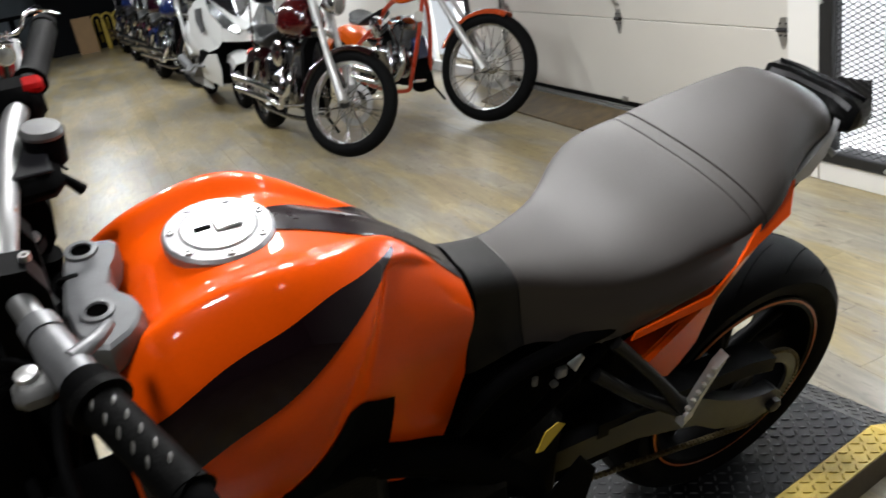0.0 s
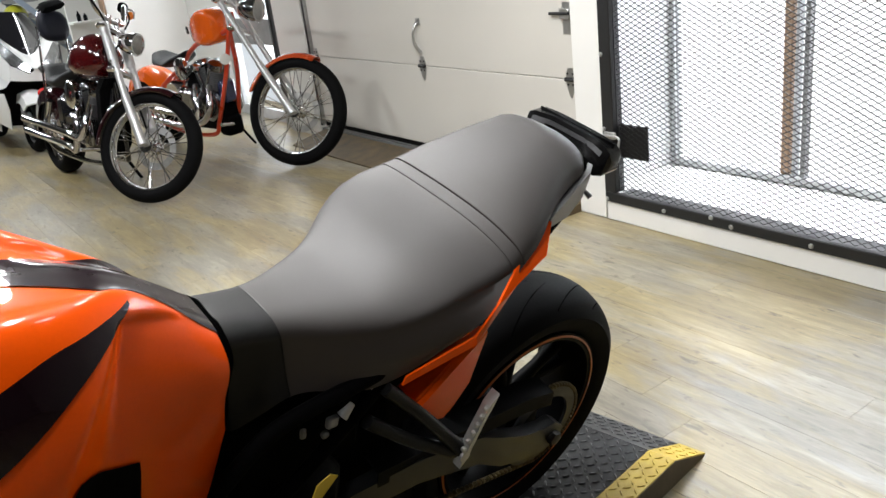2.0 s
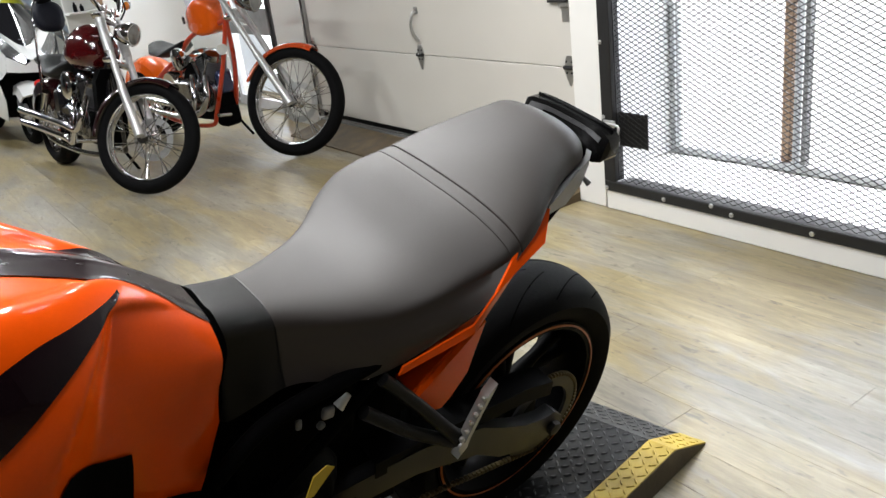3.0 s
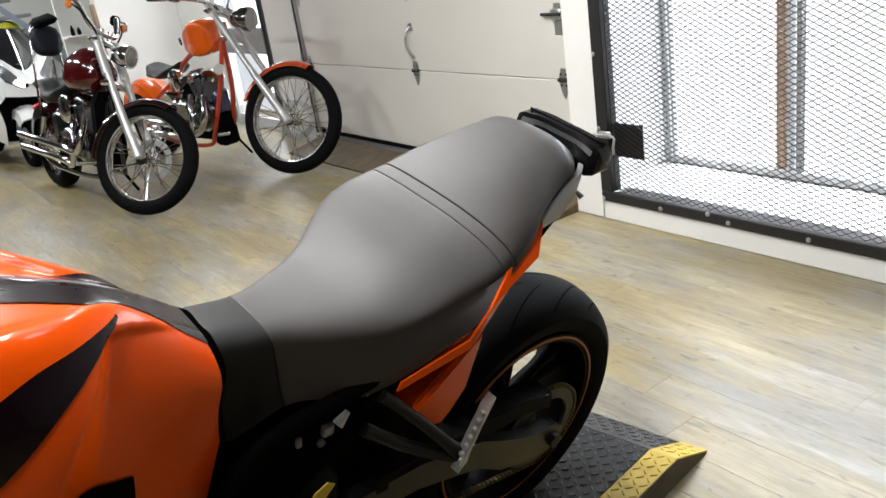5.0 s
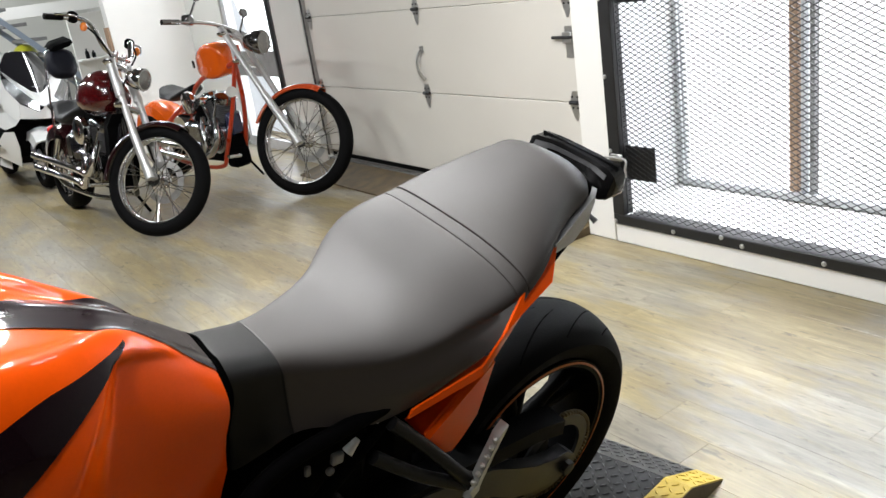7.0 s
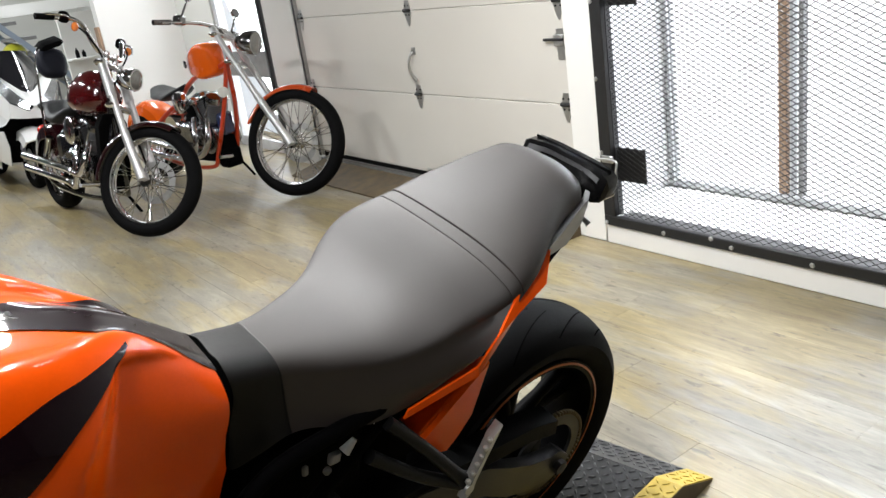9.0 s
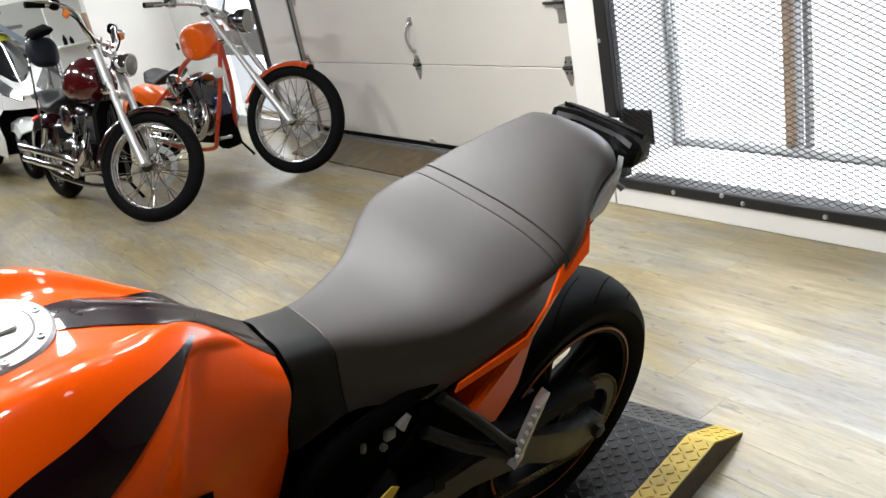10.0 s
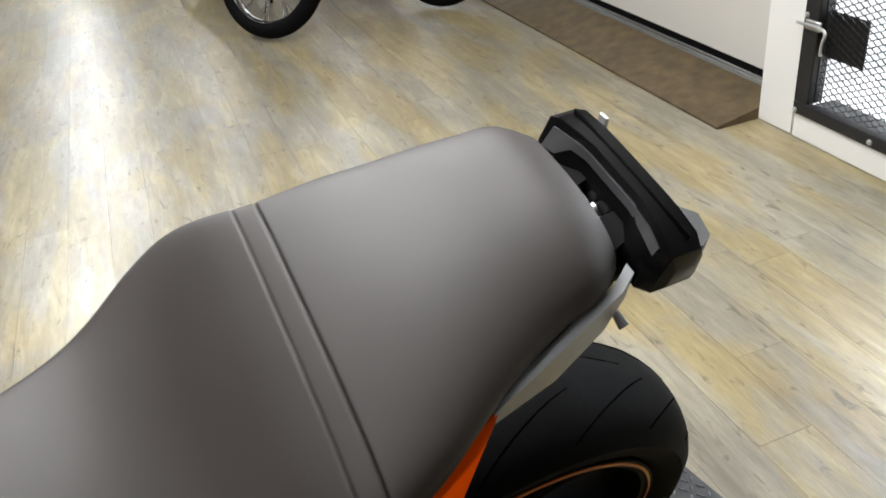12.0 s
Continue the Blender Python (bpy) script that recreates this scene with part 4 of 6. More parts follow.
YOKE = [(-1.258, 0.012), (-1.252, 0.046), (-1.238, 0.066), (-1.218, 0.076), (-1.19, 0.068), (-1.183, 0.056), (-1.19, 0.03), (-1.2, 0.012), (-1.205, -0.02), (-1.201, -0.045), (-1.187, -0.068), (-1.184, -0.085), (-1.192, -0.108), (-1.206, -0.125), (-1.232, -0.139), (-1.248, -0.13), (-1.262, -0.1), (-1.268, -0.05)]


def grown(outline, d):
    """The outline moved in by d towards its middle."""
    cx, cy = sum(p[0] for p in outline) / len(outline), sum(p[1] for p in outline) / len(outline)
    out = []
    for x, y in outline:
        r = math.hypot(x - cx, y - cy)
        out.append((cx + (x - cx) * (r - d) / r, cy + (y - cy) * (r - d) / r))
    return out


yoke = part("top_yoke", Shape().loft([[(x, y, z) for x, y in grown(YOKE, d)] for z, d in ((1.082, 0.004), (1.088, 0.0), (1.112, 0.0), (1.12, 0.003), (1.123, 0.009))]), m_yoke, bike, "grey cast aluminium top yoke", 24)
part("yoke_bridge", Shape().prism([(-1.25, -0.1), (-1.25, 0.06), (-1.32, 0.05), (-1.33, -0.08)], 2, 1.08, 1.1), m_black, yoke)
# Black discs and a black block paint the shade of the yoke's recesses.
for y, x in ((-0.069, -1.231), (0.054, -1.226)):
    part("bolt_boss", Shape().ring([(0.0125, -0.004), (0.021, -0.004), (0.0195, 0.004), (0.0135, 0.0045), (0.0125, 0.003)], (x, y, 1.122), (0, 0, 1), 28), m_yoke, yoke)
    part("well_shade", Shape().lathe([(0.0126, 0.0), (0.0126, 0.002), (0.006, 0.002), (0, 0.002)], (x, y, 1.1215), (0, 0, 1), 24), m_recess_shade, yoke)
part("notch_shade", Shape().box((-1.262, 0.004, 1.113), (-1.236, 0.016, 1.1242), 0.003), m_satin_black, yoke)
part("stem_nut", Shape().lathe([(0.02, 0), (0.02, 0.012), (0.012, 0.013), (0.012, 0.004), (0, 0.004)], (-1.285, -0.01, 1.1), (0, 0, 1), 6), m_steel, yoke)
for y, x in ((-0.059, -1.288), (0.048, -1.276)):
    ear = part("clamp_ear", Shape().prism([(x - 0.03, y - 0.016), (x + 0.008, y - 0.018), (x + 0.018, y), (x + 0.008, y + 0.018), (x - 0.03, y + 0.016)], 2, 1.15, 1.164), m_satin_black, bike, "black clamp ear with a bright bolt")
    part("bolt", Shape().lathe([(0.0115, 0), (0.0115, 0.004), (0.006, 0.006), (0.004, 0.004), (0, 0.004)], (x + 0.002, y, 1.164), (0, 0, 1), 16), m_bright, ear)
for y in (-0.085, 0.082):
    leg = part("fork_leg", Shape().tube([(-1.27, y, 1.12), (-1.46, y, 0.55)], 0.026, 20), m_black, bike)
    part("fork_slider", Shape().tube([(-1.42, y, 0.66), (-1.53, y, 0.34)], 0.03, 20), m_black, leg)
# Black mass added to fill the dark space ahead of the bars.
part("front_mass", Shape().loft([[(x, w * u, z) for u, z in ((-1, z0), (-0.8, z1), (0.8, z1), (1, z0), (0.7, z0 - 0.16), (-0.7, z0 - 0.16))] for x, w, z0, z1 in ((-1.5, 0.07, 0.98, 1.02), (-1.44, 0.13, 1.0, 1.09), (-1.36, 0.15, 1.0, 1.12), (-1.335, 0.14, 1.0, 1.1))]), m_black, bike, "black mass filling the dark front end")
# Black block added to hide the bright floor below the grip.
part("front_filler", Shape().box((-1.44, -0.21, 0.42), (-1.36, 0.2, 0.9), 0.02).box((-1.36, -0.2, 0.4), (-1.1, -0.13, 0.72), 0.02), m_black, bike, "black block that fills the dark space below the bars")
part("lower_yoke", Shape().box((-1.38, -0.12, 0.86), (-1.29, 0.12, 0.905), 0.015), m_black, bike)
clock = part("instrument_pod", Shape().box((-1.33, 0.05, 1.2), (-1.215, 0.16, 1.235), 0.015), m_black, bike, "black instrument pod")
part("display", Shape().box((-1.325, 0.06, 1.235), (-1.225, 0.15, 1.24), 0.002), m_display, clock)
part("meter_bracket", Shape().loft([[(x + dx, y, z) for dx, y in ((-0.03, 0.07), (0.026, 0.075), (0.03, 0.125), (-0.03, 0.13))] for x, z in ((-1.285, 1.12), (-1.272, 1.14), (-1.268, 1.18), (-1.272, 1.204))]), m_black, clock, "", 30)
part("brake_reservoir", Shape().lathe([(0.018, -0.026), (0.024, -0.02), (0.025, 0.016), (0.021, 0.022), (0, 0.023)], (-1.224, 0.125, 1.238), (0.1, 0, 1), 20), m_black, bike, "black brake fluid reservoir")
part("reservoir_lid", Shape().lathe([(0.0255, 0.016), (0.026, 0.02), (0.022, 0.026), (0, 0.027)], (-1.224, 0.125, 1.238), (0.1, 0, 1), 20), m_plate_grey, bike, "grey reservoir lid")
part("hose", Shape().tube([(-1.235, 0.11, 1.215), (-1.215, 0.1, 1.2), (-1.2, 0.1, 1.18)], (0.007, 0.006, 0.008), 10, 4), m_black, bike)
lamp = part("headlight", Shape().lathe([(0.05, 0.12), (0.085, 0.09), (0.1, 0.03), (0.1, 0.0), (0.09, -0.02), (0, -0.03)], (-1.42, 0, 0.98), (1, 0, 0.1), 28), m_gloss_black, bike, "black shelled headlight")
part("lens", Shape().lathe([(0.088, -0.021), (0.06, -0.034), (0, -0.04)], (-1.42, 0, 0.98), (1, 0, 0.1), 28), m_glass, lamp)
for s in (-1, 1):
    sig = part("turn_signal", Shape().tube([(-1.36, s * 0.09, 0.98), (-1.35, s * 0.19, 0.985)], 0.008, 10), m_black, bike)
    part("lens", Shape().ball((-1.345, s * 0.215, 0.985), 0.026, 14, (1.2, 1.3, 0.75)), m_black, sig)
for y0, z1 in ((-0.2, 1.16), (0.18, 1.21)):
    for k in range(3):
        part("cable", Shape().tube([(-1.27, y0, z1), (-1.34, y0 * 0.7, 1.12 + 0.02 * k), (-1.36, y0 * 0.3, 1.0), (-1.3, 0.02 * k, 0.85)], 0.004, 8, 6), m_black, bike)
for s in (-1, 1):
    part("tank_scoop", Shape().loft([[(-1.36 + 0.02 * i, s * (0.14 + y), z) for y, z in ((0, 0.97), (0.05 * i / 5 + 0.01, 0.93), (0.06 * i / 5 + 0.01, 0.82), (0, 0.74))] for i in range(8)]), m_black, bike)

# frame, engine and the dark mass under the seat
fr = part("main_frame", Shape().tube([(-1.22, -0.06, 0.98), (-1.05, -0.12, 0.80), (-0.85, -0.125, 0.68), (-0.68, -0.125, 0.52), (-0.62, -0.12, 0.38)], (0.035, 0.035, 0.035, 0.04, 0.035), 14, 6), m_black, bike, "black cast frame")
part("frame_spar", Shape().tube([(-1.22, 0.06, 0.98), (-1.05, 0.12, 0.80), (-0.85, 0.125, 0.68), (-0.68, 0.125, 0.52), (-0.62, 0.12, 0.38)], (0.035, 0.035, 0.035, 0.04, 0.035), 14, 6), m_black, fr)
for s in (-1, 1):
    part("subframe_tube", Shape().tube([(-0.80, SY + s * 0.1, 0.72), (-0.70, SY + s * 0.105, 0.80), (-0.5, SY + s * 0.105, 0.815), (-0.3, SY + s * 0.1, 0.85), (-0.05, SY + s * 0.06, 0.96)], 0.014, 12, 6), m_black, fr)
    part("subframe_tube", Shape().tube([(-0.72, SY + s * 0.1, 0.61), (-0.58, SY + s * 0.105, 0.725), (-0.48, SY + s * 0.105, 0.81)], 0.013, 12, 6), m_black, fr)
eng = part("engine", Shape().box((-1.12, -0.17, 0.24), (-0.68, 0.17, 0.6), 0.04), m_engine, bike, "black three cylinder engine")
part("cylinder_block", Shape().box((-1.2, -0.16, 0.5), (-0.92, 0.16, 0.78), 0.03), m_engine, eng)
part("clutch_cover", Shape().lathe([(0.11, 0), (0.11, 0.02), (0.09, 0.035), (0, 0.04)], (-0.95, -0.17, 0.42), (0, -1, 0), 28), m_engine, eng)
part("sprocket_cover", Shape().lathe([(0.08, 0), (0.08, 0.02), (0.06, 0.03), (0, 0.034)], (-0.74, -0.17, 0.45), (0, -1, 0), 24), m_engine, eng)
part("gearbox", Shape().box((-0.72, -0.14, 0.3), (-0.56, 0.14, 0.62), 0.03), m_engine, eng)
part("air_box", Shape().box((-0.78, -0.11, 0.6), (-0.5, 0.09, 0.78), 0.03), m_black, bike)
# Black box added to stop bright floor showing through under the seat.
part("black_filler", Shape().box((-0.7, -0.085, 0.3), (-0.36, 0.085, 0.66), 0.04), m_black, bike)
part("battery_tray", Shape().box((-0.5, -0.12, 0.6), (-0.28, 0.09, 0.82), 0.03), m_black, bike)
ex = part("exhaust", Shape().box((-0.98, -0.1, 0.13), (-0.6, 0.16, 0.25), 0.03), m_engine, bike, "dark underslung exhaust box")
part("outlet", Shape().tube([(-0.62, 0.13, 0.2), (-0.5, 0.17, 0.24)], 0.03, 16), m_cast, ex)
for k, (x, z, l, h, a) in enumerate(((-0.6, 0.752, 0.026, 0.02, 24), (-0.616, 0.734, 0.014, 0.012, -30), (-0.583, 0.766, 0.013, 0.015, 50))):
    sh = Shape().box((-0.5 * l, -0.004, -0.5 * h), (0.5 * l, 0.008, 0.5 * h), 0.0035)
    q = pose(x, -0.142 - 0.003 * k, z, 12 * k - 10, a, 15 - 20 * k)
    sh.v = [tuple(q @ Vector(v)) for v in sh.v]
    part("throttle_body", sh, m_perch if k else m_cap_ring, bike, "grey cast throttle body")
part("linkage", Shape().box((-0.664, -0.15, 0.755), (-0.653, -0.142, 0.776), 0.003), m_perch, bike)
part("hose_clamp", Shape().tube([(-0.588, -0.15, 0.765), (-0.568, -0.15, 0.782)], (0.01, 0.005), 14), m_bright, bike)
part("bracket_bolt", Shape().tube([(-0.535, -0.145, 0.80), (-0.52, -0.145, 0.808)], 0.01, 10), m_bright, bike)
part("reservoir_cap", Shape().box((-0.522, -0.152, 0.815), (-0.492, -0.14, 0.835), 0.004), m_orange, bike, "orange anodised cap")
part("warning_tag", Shape().prism([(-0.67, 0.63), (-0.655, 0.675), (-0.63, 0.685), (-0.615, 0.672), (-0.64, 0.645), (-0.655, 0.628)], 1, -0.182, -0.18), m_tag, bike, "yellow paper tag")
part("stand", Shape().tube([(-0.9, -0.16, 0.3), (-0.86, -0.29, 0.06), (-0.84, -0.31, 0.03)], (0.015, 0.012, 0.02), 12, 4), m_black, bike, "black side stand")
peg0 = part("rider_peg", Shape().tube([(-0.66, -0.17, 0.40), (-0.655, -0.27, 0.41)], 0.013, 12), m_cast, bike)
part("heel_guard", Shape().prism([(-0.66, 0.36), (-0.55, 0.38), (-0.53, 0.5), (-0.57, 0.56), (-0.64, 0.48)], 1, -0.185, -0.18), m_black, peg0)
part("gear_lever", Shape().tube([(-0.66, -0.2, 0.38), (-0.84, -0.22, 0.4), (-0.86, -0.27, 0.4)], 0.006, 8, 4), m_cast, bike)

# passenger peg on its forked bracket
hang = part("peg_hanger", Shape().tube([(-0.51, -0.16, 0.79), (-0.45, -0.18, 0.715), (-0.385, -0.205, 0.625), (-0.365, -0.21, 0.6)], (0.012, 0.012, 0.013, 0.018), 12, 5), m_hanger, bike, "black forked footpeg hanger")
part("hanger_arm", Shape().tube([(-0.545, -0.16, 0.735), (-0.46, -0.185, 0.655), (-0.372, -0.205, 0.59)], (0.013, 0.012, 0.013), 12, 5), m_hanger, hang)
peg = part("passenger_peg", Shape().loft([[(x + c * 0.0095, -0.222 + e * 0.01, z + c * 0.0095) for c, e in ((1, -1), (1, 1), (-1, 1), (-1, -1))] for x, z in ((-0.373, 0.583), (-0.368, 0.6), (-0.345, 0.652), (-0.321, 0.7), (-0.317, 0.711))]), m_peg, bike, "folded bare aluminium footpeg", 30)
for k in range(6):
    t = k / 5
    part("tooth", Shape().ball((-0.368 + 0.042 * t - 0.007, -0.228, 0.618 + 0.078 * t), 0.006, 8), m_peg, peg)
part("pivot", Shape().lathe([(0.011, 0), (0.011, 0.006), (0, 0.008)], (-0.372, -0.226, 0.598), (0, -1, 0), 14), m_bright, hang)

# tail: orange side panels, silver under panels, light
def facets(pts, quads, thick):
    sh = Shape()
    c = Vector((0, thick if pts[0][1] < 0 else -thick, 0))
    n = len(pts)
    vs = [Vector(p) for p in pts] + [Vector(p) + c for p in pts]
    fs = list(quads) + [tuple(n + i for i in q)[::-1] for q in quads]
    edges = {}
    for q in quads:
        for i in range(len(q)):
            a, b = q[i], q[(i + 1) % len(q)]
            edges[(a, b)] = 1
    for a, b in edges:
        if (b, a) not in edges:
            fs.append((b, a, n + a, n + b))
    return sh.add(vs, fs)


for s in (-1, 1):
    def P(x, y, z):
        return (x, SY + s * y * (0.9 if s > 0 else 1), z)
    pts = [P(-0.164, 0.122, 1.0), P(-0.284, 0.168, 0.983), P(-0.352, 0.196, 0.940), P(-0.225, 0.173, 0.977), P(-0.375, 0.182, 0.879), P(-0.374, 0.184, 0.862), P(-0.475, 0.133, 0.805), P(-0.48, 0.130, 0.785), P(-0.306, 0.188, 0.957)]
    part("tail_panel", facets(pts, [(0, 1, 8, 3), (1, 2, 8), (2, 4, 5, 8), (4, 6, 7, 5)], 0.004), m_orange, bike, "orange tail side panel", 20)
    pts = [P(-0.297, 0.129, 0.824), P(-0.447, 0.131, 0.724), P(-0.298, 0.136, 0.817), P(-0.448, 0.139, 0.716), P(-0.302, 0.13, 0.785), P(-0.318, 0.128, 0.7), P(-0.356, 0.133, 0.668), P(-0.38, 0.135, 0.653), P(-0.41, 0.137, 0.666), P(-0.286, 0.088, 0.784), P(-0.45, 0.088, 0.73)]
    part("side_cover", facets(pts, [(2, 4, 5, 3), (5, 6, 7, 8), (5, 8, 3), (0, 2, 3, 1), (9, 0, 1, 10)], 0.006), m_orange, bike, "creased orange side cover", 15)
    pts = [P(-0.172, 0.126, 1.004), P(-0.12, 0.11, 1.01), P(-0.07, 0.092, 1.016), P(-0.02, 0.077, 1.026), P(0.0, 0.064, 1.03), P(-0.003, 0.066, 1.0), P(-0.03, 0.078, 0.976), P(-0.095, 0.102, 0.968), P(-0.17, 0.126, 0.986)]
    part("under_panel", facets(pts, [(0, 1, 7, 8), (1, 2, 6, 7), (2, 3, 5, 6), (3, 4, 5)], 0.012), m_silver, bike, "silver grey panel under the tail", 40)
# tail light: a deep black bar whose ends sweep forward, on a bracket
def bar(sections):
    """Six-sided sections along y: y, front x, top front x, top back x, back x, top z, foot z."""
    return Shape().loft([[(x0, y, zf), (x0 + 0.004, y, zf + 0.4 * (zt - zf)), (x1, y, zt), (x2, y, zt), (x3, y, zt - 0.012), (x3 - 0.004, y, zf)] for y, x0, x1, x2, x3, zt, zf in sections])


light = part("tail_light", bar([(-0.119, 0.024, 0.031, 0.050, 0.056, 1.036, 1.016), (-0.114, 0.014, 0.028, 0.058, 0.064, 1.050, 1.008), (-0.100, 0.006, 0.030, 0.062, 0.068, 1.056, 1.005), (-0.070, 0.008, 0.036, 0.064, 0.070, 1.058, 1.010), (-0.045, 0.022, 0.038, 0.064, 0.070, 1.059, 1.014), (0.030, 0.022, 0.038, 0.064, 0.070, 1.059, 1.014), (0.055, 0.010, 0.036, 0.064, 0.070, 1.058, 1.010), (0.085, 0.008, 0.030, 0.062, 0.068, 1.056, 1.005), (0.097, 0.014, 0.028, 0.058, 0.064, 1.050, 1.008), (0.102, 0.024, 0.031, 0.050, 0.056, 1.036, 1.016)]), m_tail, bike, "satin black tail light bar with bevelled ends", 24)
part("lens", Shape().loft([[(0.062 + dx, y, 1.034 + dz) for dx, dz in ((0.0, -0.016), (0.0, 0.012), (0.010, 0.006), (0.010, -0.014))] for y in (-0.098, -0.06, 0.05, 0.082)]), m_glass_dark, light, "smoked tail lens")
part("groove", Shape().box((0.0485, -0.104, 1.050), (0.0515, 0.088, 1.0604), 0.001), m_black, light)
part("front_face", Shape().loft([[(x - 0.0015, y, z - 0.001), (x2 - 0.002, y, z2), (x2 + 0.003, y, z2 - 0.002), (x + 0.004, y, z - 0.003)] for y, x, z, x2, z2 in ((-0.098, 0.02, 1.0415, 0.0255, 1.049), (-0.07, 0.025, 1.0455, 0.031, 1.052), (-0.045, 0.0305, 1.0455, 0.0335, 1.052), (0.03, 0.0305, 1.0455, 0.0335, 1.052), (0.05, 0.0255, 1.045, 0.031, 1.052), (0.062, 0.015, 1.034, 0.029, 1.051), (0.083, 0.0125, 1.03, 0.0255, 1.049))]), m_lamp_face, light, "dark silver front face")
# Black filler added so no bright floor shows between seat and tail panels.
part("tail_filler", Shape().loft([[(x, yc + w * u, z) for u, z in ((-1, 1.0 + dz), (1, 1.0 + dz), (0.75, 0.93 + dz), (-0.75, 0.93 + dz))] for x, yc, w, dz in ((-0.28, -0.035, 0.13, -0.03), (-0.16, -0.022, 0.128, -0.002), (-0.06, -0.016, 0.098, 0.01), (-0.015, -0.012, 0.083, 0.016))]), m_black, bike)
br = part("tail_bracket", Shape().box((-0.02, -0.075, 0.975), (0.03, 0.05, 1.004), 0.01), m_satin_black, bike)
part("bracket_block", Shape().loft([[(x, y, z) for y, z in ((-0.062 - w, 1.0), (-0.062 - w, 1.02 + h), (-0.03 + w, 1.02 + h), (-0.03 + w, 1.0))] for x, w, h in ((-0.008, 0.006, -0.006), (0.012, 0.003, 0.006), (0.03, 0.0, 0.012))]), m_satin_black, br)
part("bracket_block", Shape().loft([[(x, y, z) for y, z in ((0.02 - w, 1.0), (0.02 - w, 1.02 + h), (0.06 + w, 1.02 + h), (0.06 + w, 1.0))] for x, w, h in ((-0.008, 0.006, -0.006), (0.012, 0.003, 0.006), (0.03, 0.0, 0.012))]), m_satin_black, br)
part("lock_barrel", Shape().tube([(0.004, -0.012, 1.012), (0.02, -0.012, 1.02)], 0.008, 12), m_bright, br)
part("lock_barrel", Shape().tube([(0.0, 0.006, 1.01), (0.018, 0.006, 1.02)], 0.006, 12), m_bright, br)
pl = part("plate_holder", Shape().prism([(0.06, 0.10), (0.074, 0.116), (0.094, 0.112), (0.104, 0.094), (0.092, 0.07), (0.094, -0.026), (0.104, -0.038), (0.115, -0.052), (0.108, -0.08), (0.092, -0.09), (0.078, -0.08)], 2, 0.992, 1.012), m_plate_grey, bike, "dark grey plate holder with two lobes", 20)
part("hook", Shape().tube([(-0.012, -0.08, 0.985), (-0.008, -0.1, 0.976), (-0.005, -0.115, 0.968)], (0.005, 0.004, 0.006), 10), m_cap_ring, bike, "steel luggage hook")
part("tab", Shape().box((0.098, 0.092, 1.005), (0.103, 0.106, 1.026), 0.001), m_bright, pl)

# rear wheel, swing arm, chain
TR = 0.345
wheel = part("rear_wheel", Shape().ring([(0.245, 0.082), (0.226, 0.08), (0.214, 0.055), (0.205, 0.02), (0.205, -0.02), (0.214, -0.055), (0.226, -0.08), (0.245, -0.082), (0.243, -0.075), (0.222, -0.05), (0.222, 0.05), (0.243, 0.075)], (0, 0, TR), (0, 1, 0), 72), m_satin_black, bike, "black cast rear wheel")
part("tyre", Shape().ring(tyre_profile(TR - 0.005, 0.186, 0.097), (0, 0, TR), (0, 1, 0), 96), m_rubber, wheel, "wide black sport tyre")
part("rim_stripe", Shape().ring([(0.2405, -0.0835), (0.236, -0.0845), (0.2355, -0.083), (0.2405, -0.082)], (0, 0, TR), (0, 1, 0), 72), m_pin, wheel, "thin orange rim stripe")
wheel.location.x = -0.03
part("hub", Shape().lathe([(0.04, -0.09), (0.055, -0.08), (0.05, -0.03), (0.05, 0.03), (0.055, 0.08), (0.04, 0.09)], (0, 0, TR), (0, 1, 0), 28), m_satin_black, wheel)
for k in range(5):
    for o in (-0.16, 0.16):
        a = k * 2 * math.pi / 5 + 0.3
        p0 = (0.045 * math.cos(a), 0, TR + 0.045 * math.sin(a))
        p1 = (0.215 * math.cos(a + o), 0, TR + 0.215 * math.sin(a + o))
        part("spoke", Shape().tube([p0, [(p0[i] + p1[i]) / 2 for i in range(3)], p1], (0.024, 0.016, 0.02), 10), m_satin_black, wheel)
# Grooves drawn as dark tubes on the tread, shade given by colour.
sh = Shape()
for k in range(14):
    for s in (-1, 1):
        a = k * 2 * math.pi / 14 + (0.1 if s > 0 else 0)
        pts = []
        for t in np.linspace(0, 1, 7):
            y = s * (0.012 + 0.066 * t)
            r = TR - 0.0056 - 0.0602 * (1 - math.sqrt(1 - (0.98 * y / 0.093) ** 2))
            b = a + 0.5 * t ** 0.85
            pts.append((r * math.cos(b), y, TR + r * math.sin(b)))
        sh.tube(pts, 0.0015, 6)
part("tread_groove", sh, m_recess_shade, wheel)
spr = part("sprocket", Shape().ring([(0.112, -0.003), (0.085, -0.004), (0.085, 0.004), (0.112, 0.003)], (0, -0.115, TR), (0, 1, 0), 48), m_steel, bike, "rear chain sprocket")
sh = Shape()
for k in range(36):
    a = -math.pi / 2 + math.pi * k / 35
    sh.box((-0.004, -0.006, -0.0045), (0.004, 0.006, 0.0045), 0.0015)
    o = len(sh.v) - 24
    c, s_ = 0.117 * math.cos(a), 0.117 * math.sin(a)
    sh.v[o:] = [(v[0] * -math.sin(a) * 0.8 + v[2] * math.cos(a) + c, v[1] - 0.115, v[0] * 0.8 * math.cos(a) + v[2] * math.sin(a) + s_ + TR) for v in sh.v[o:]]
part("chain_wrap", sh, m_chain, spr, "dirty gold drive chain")
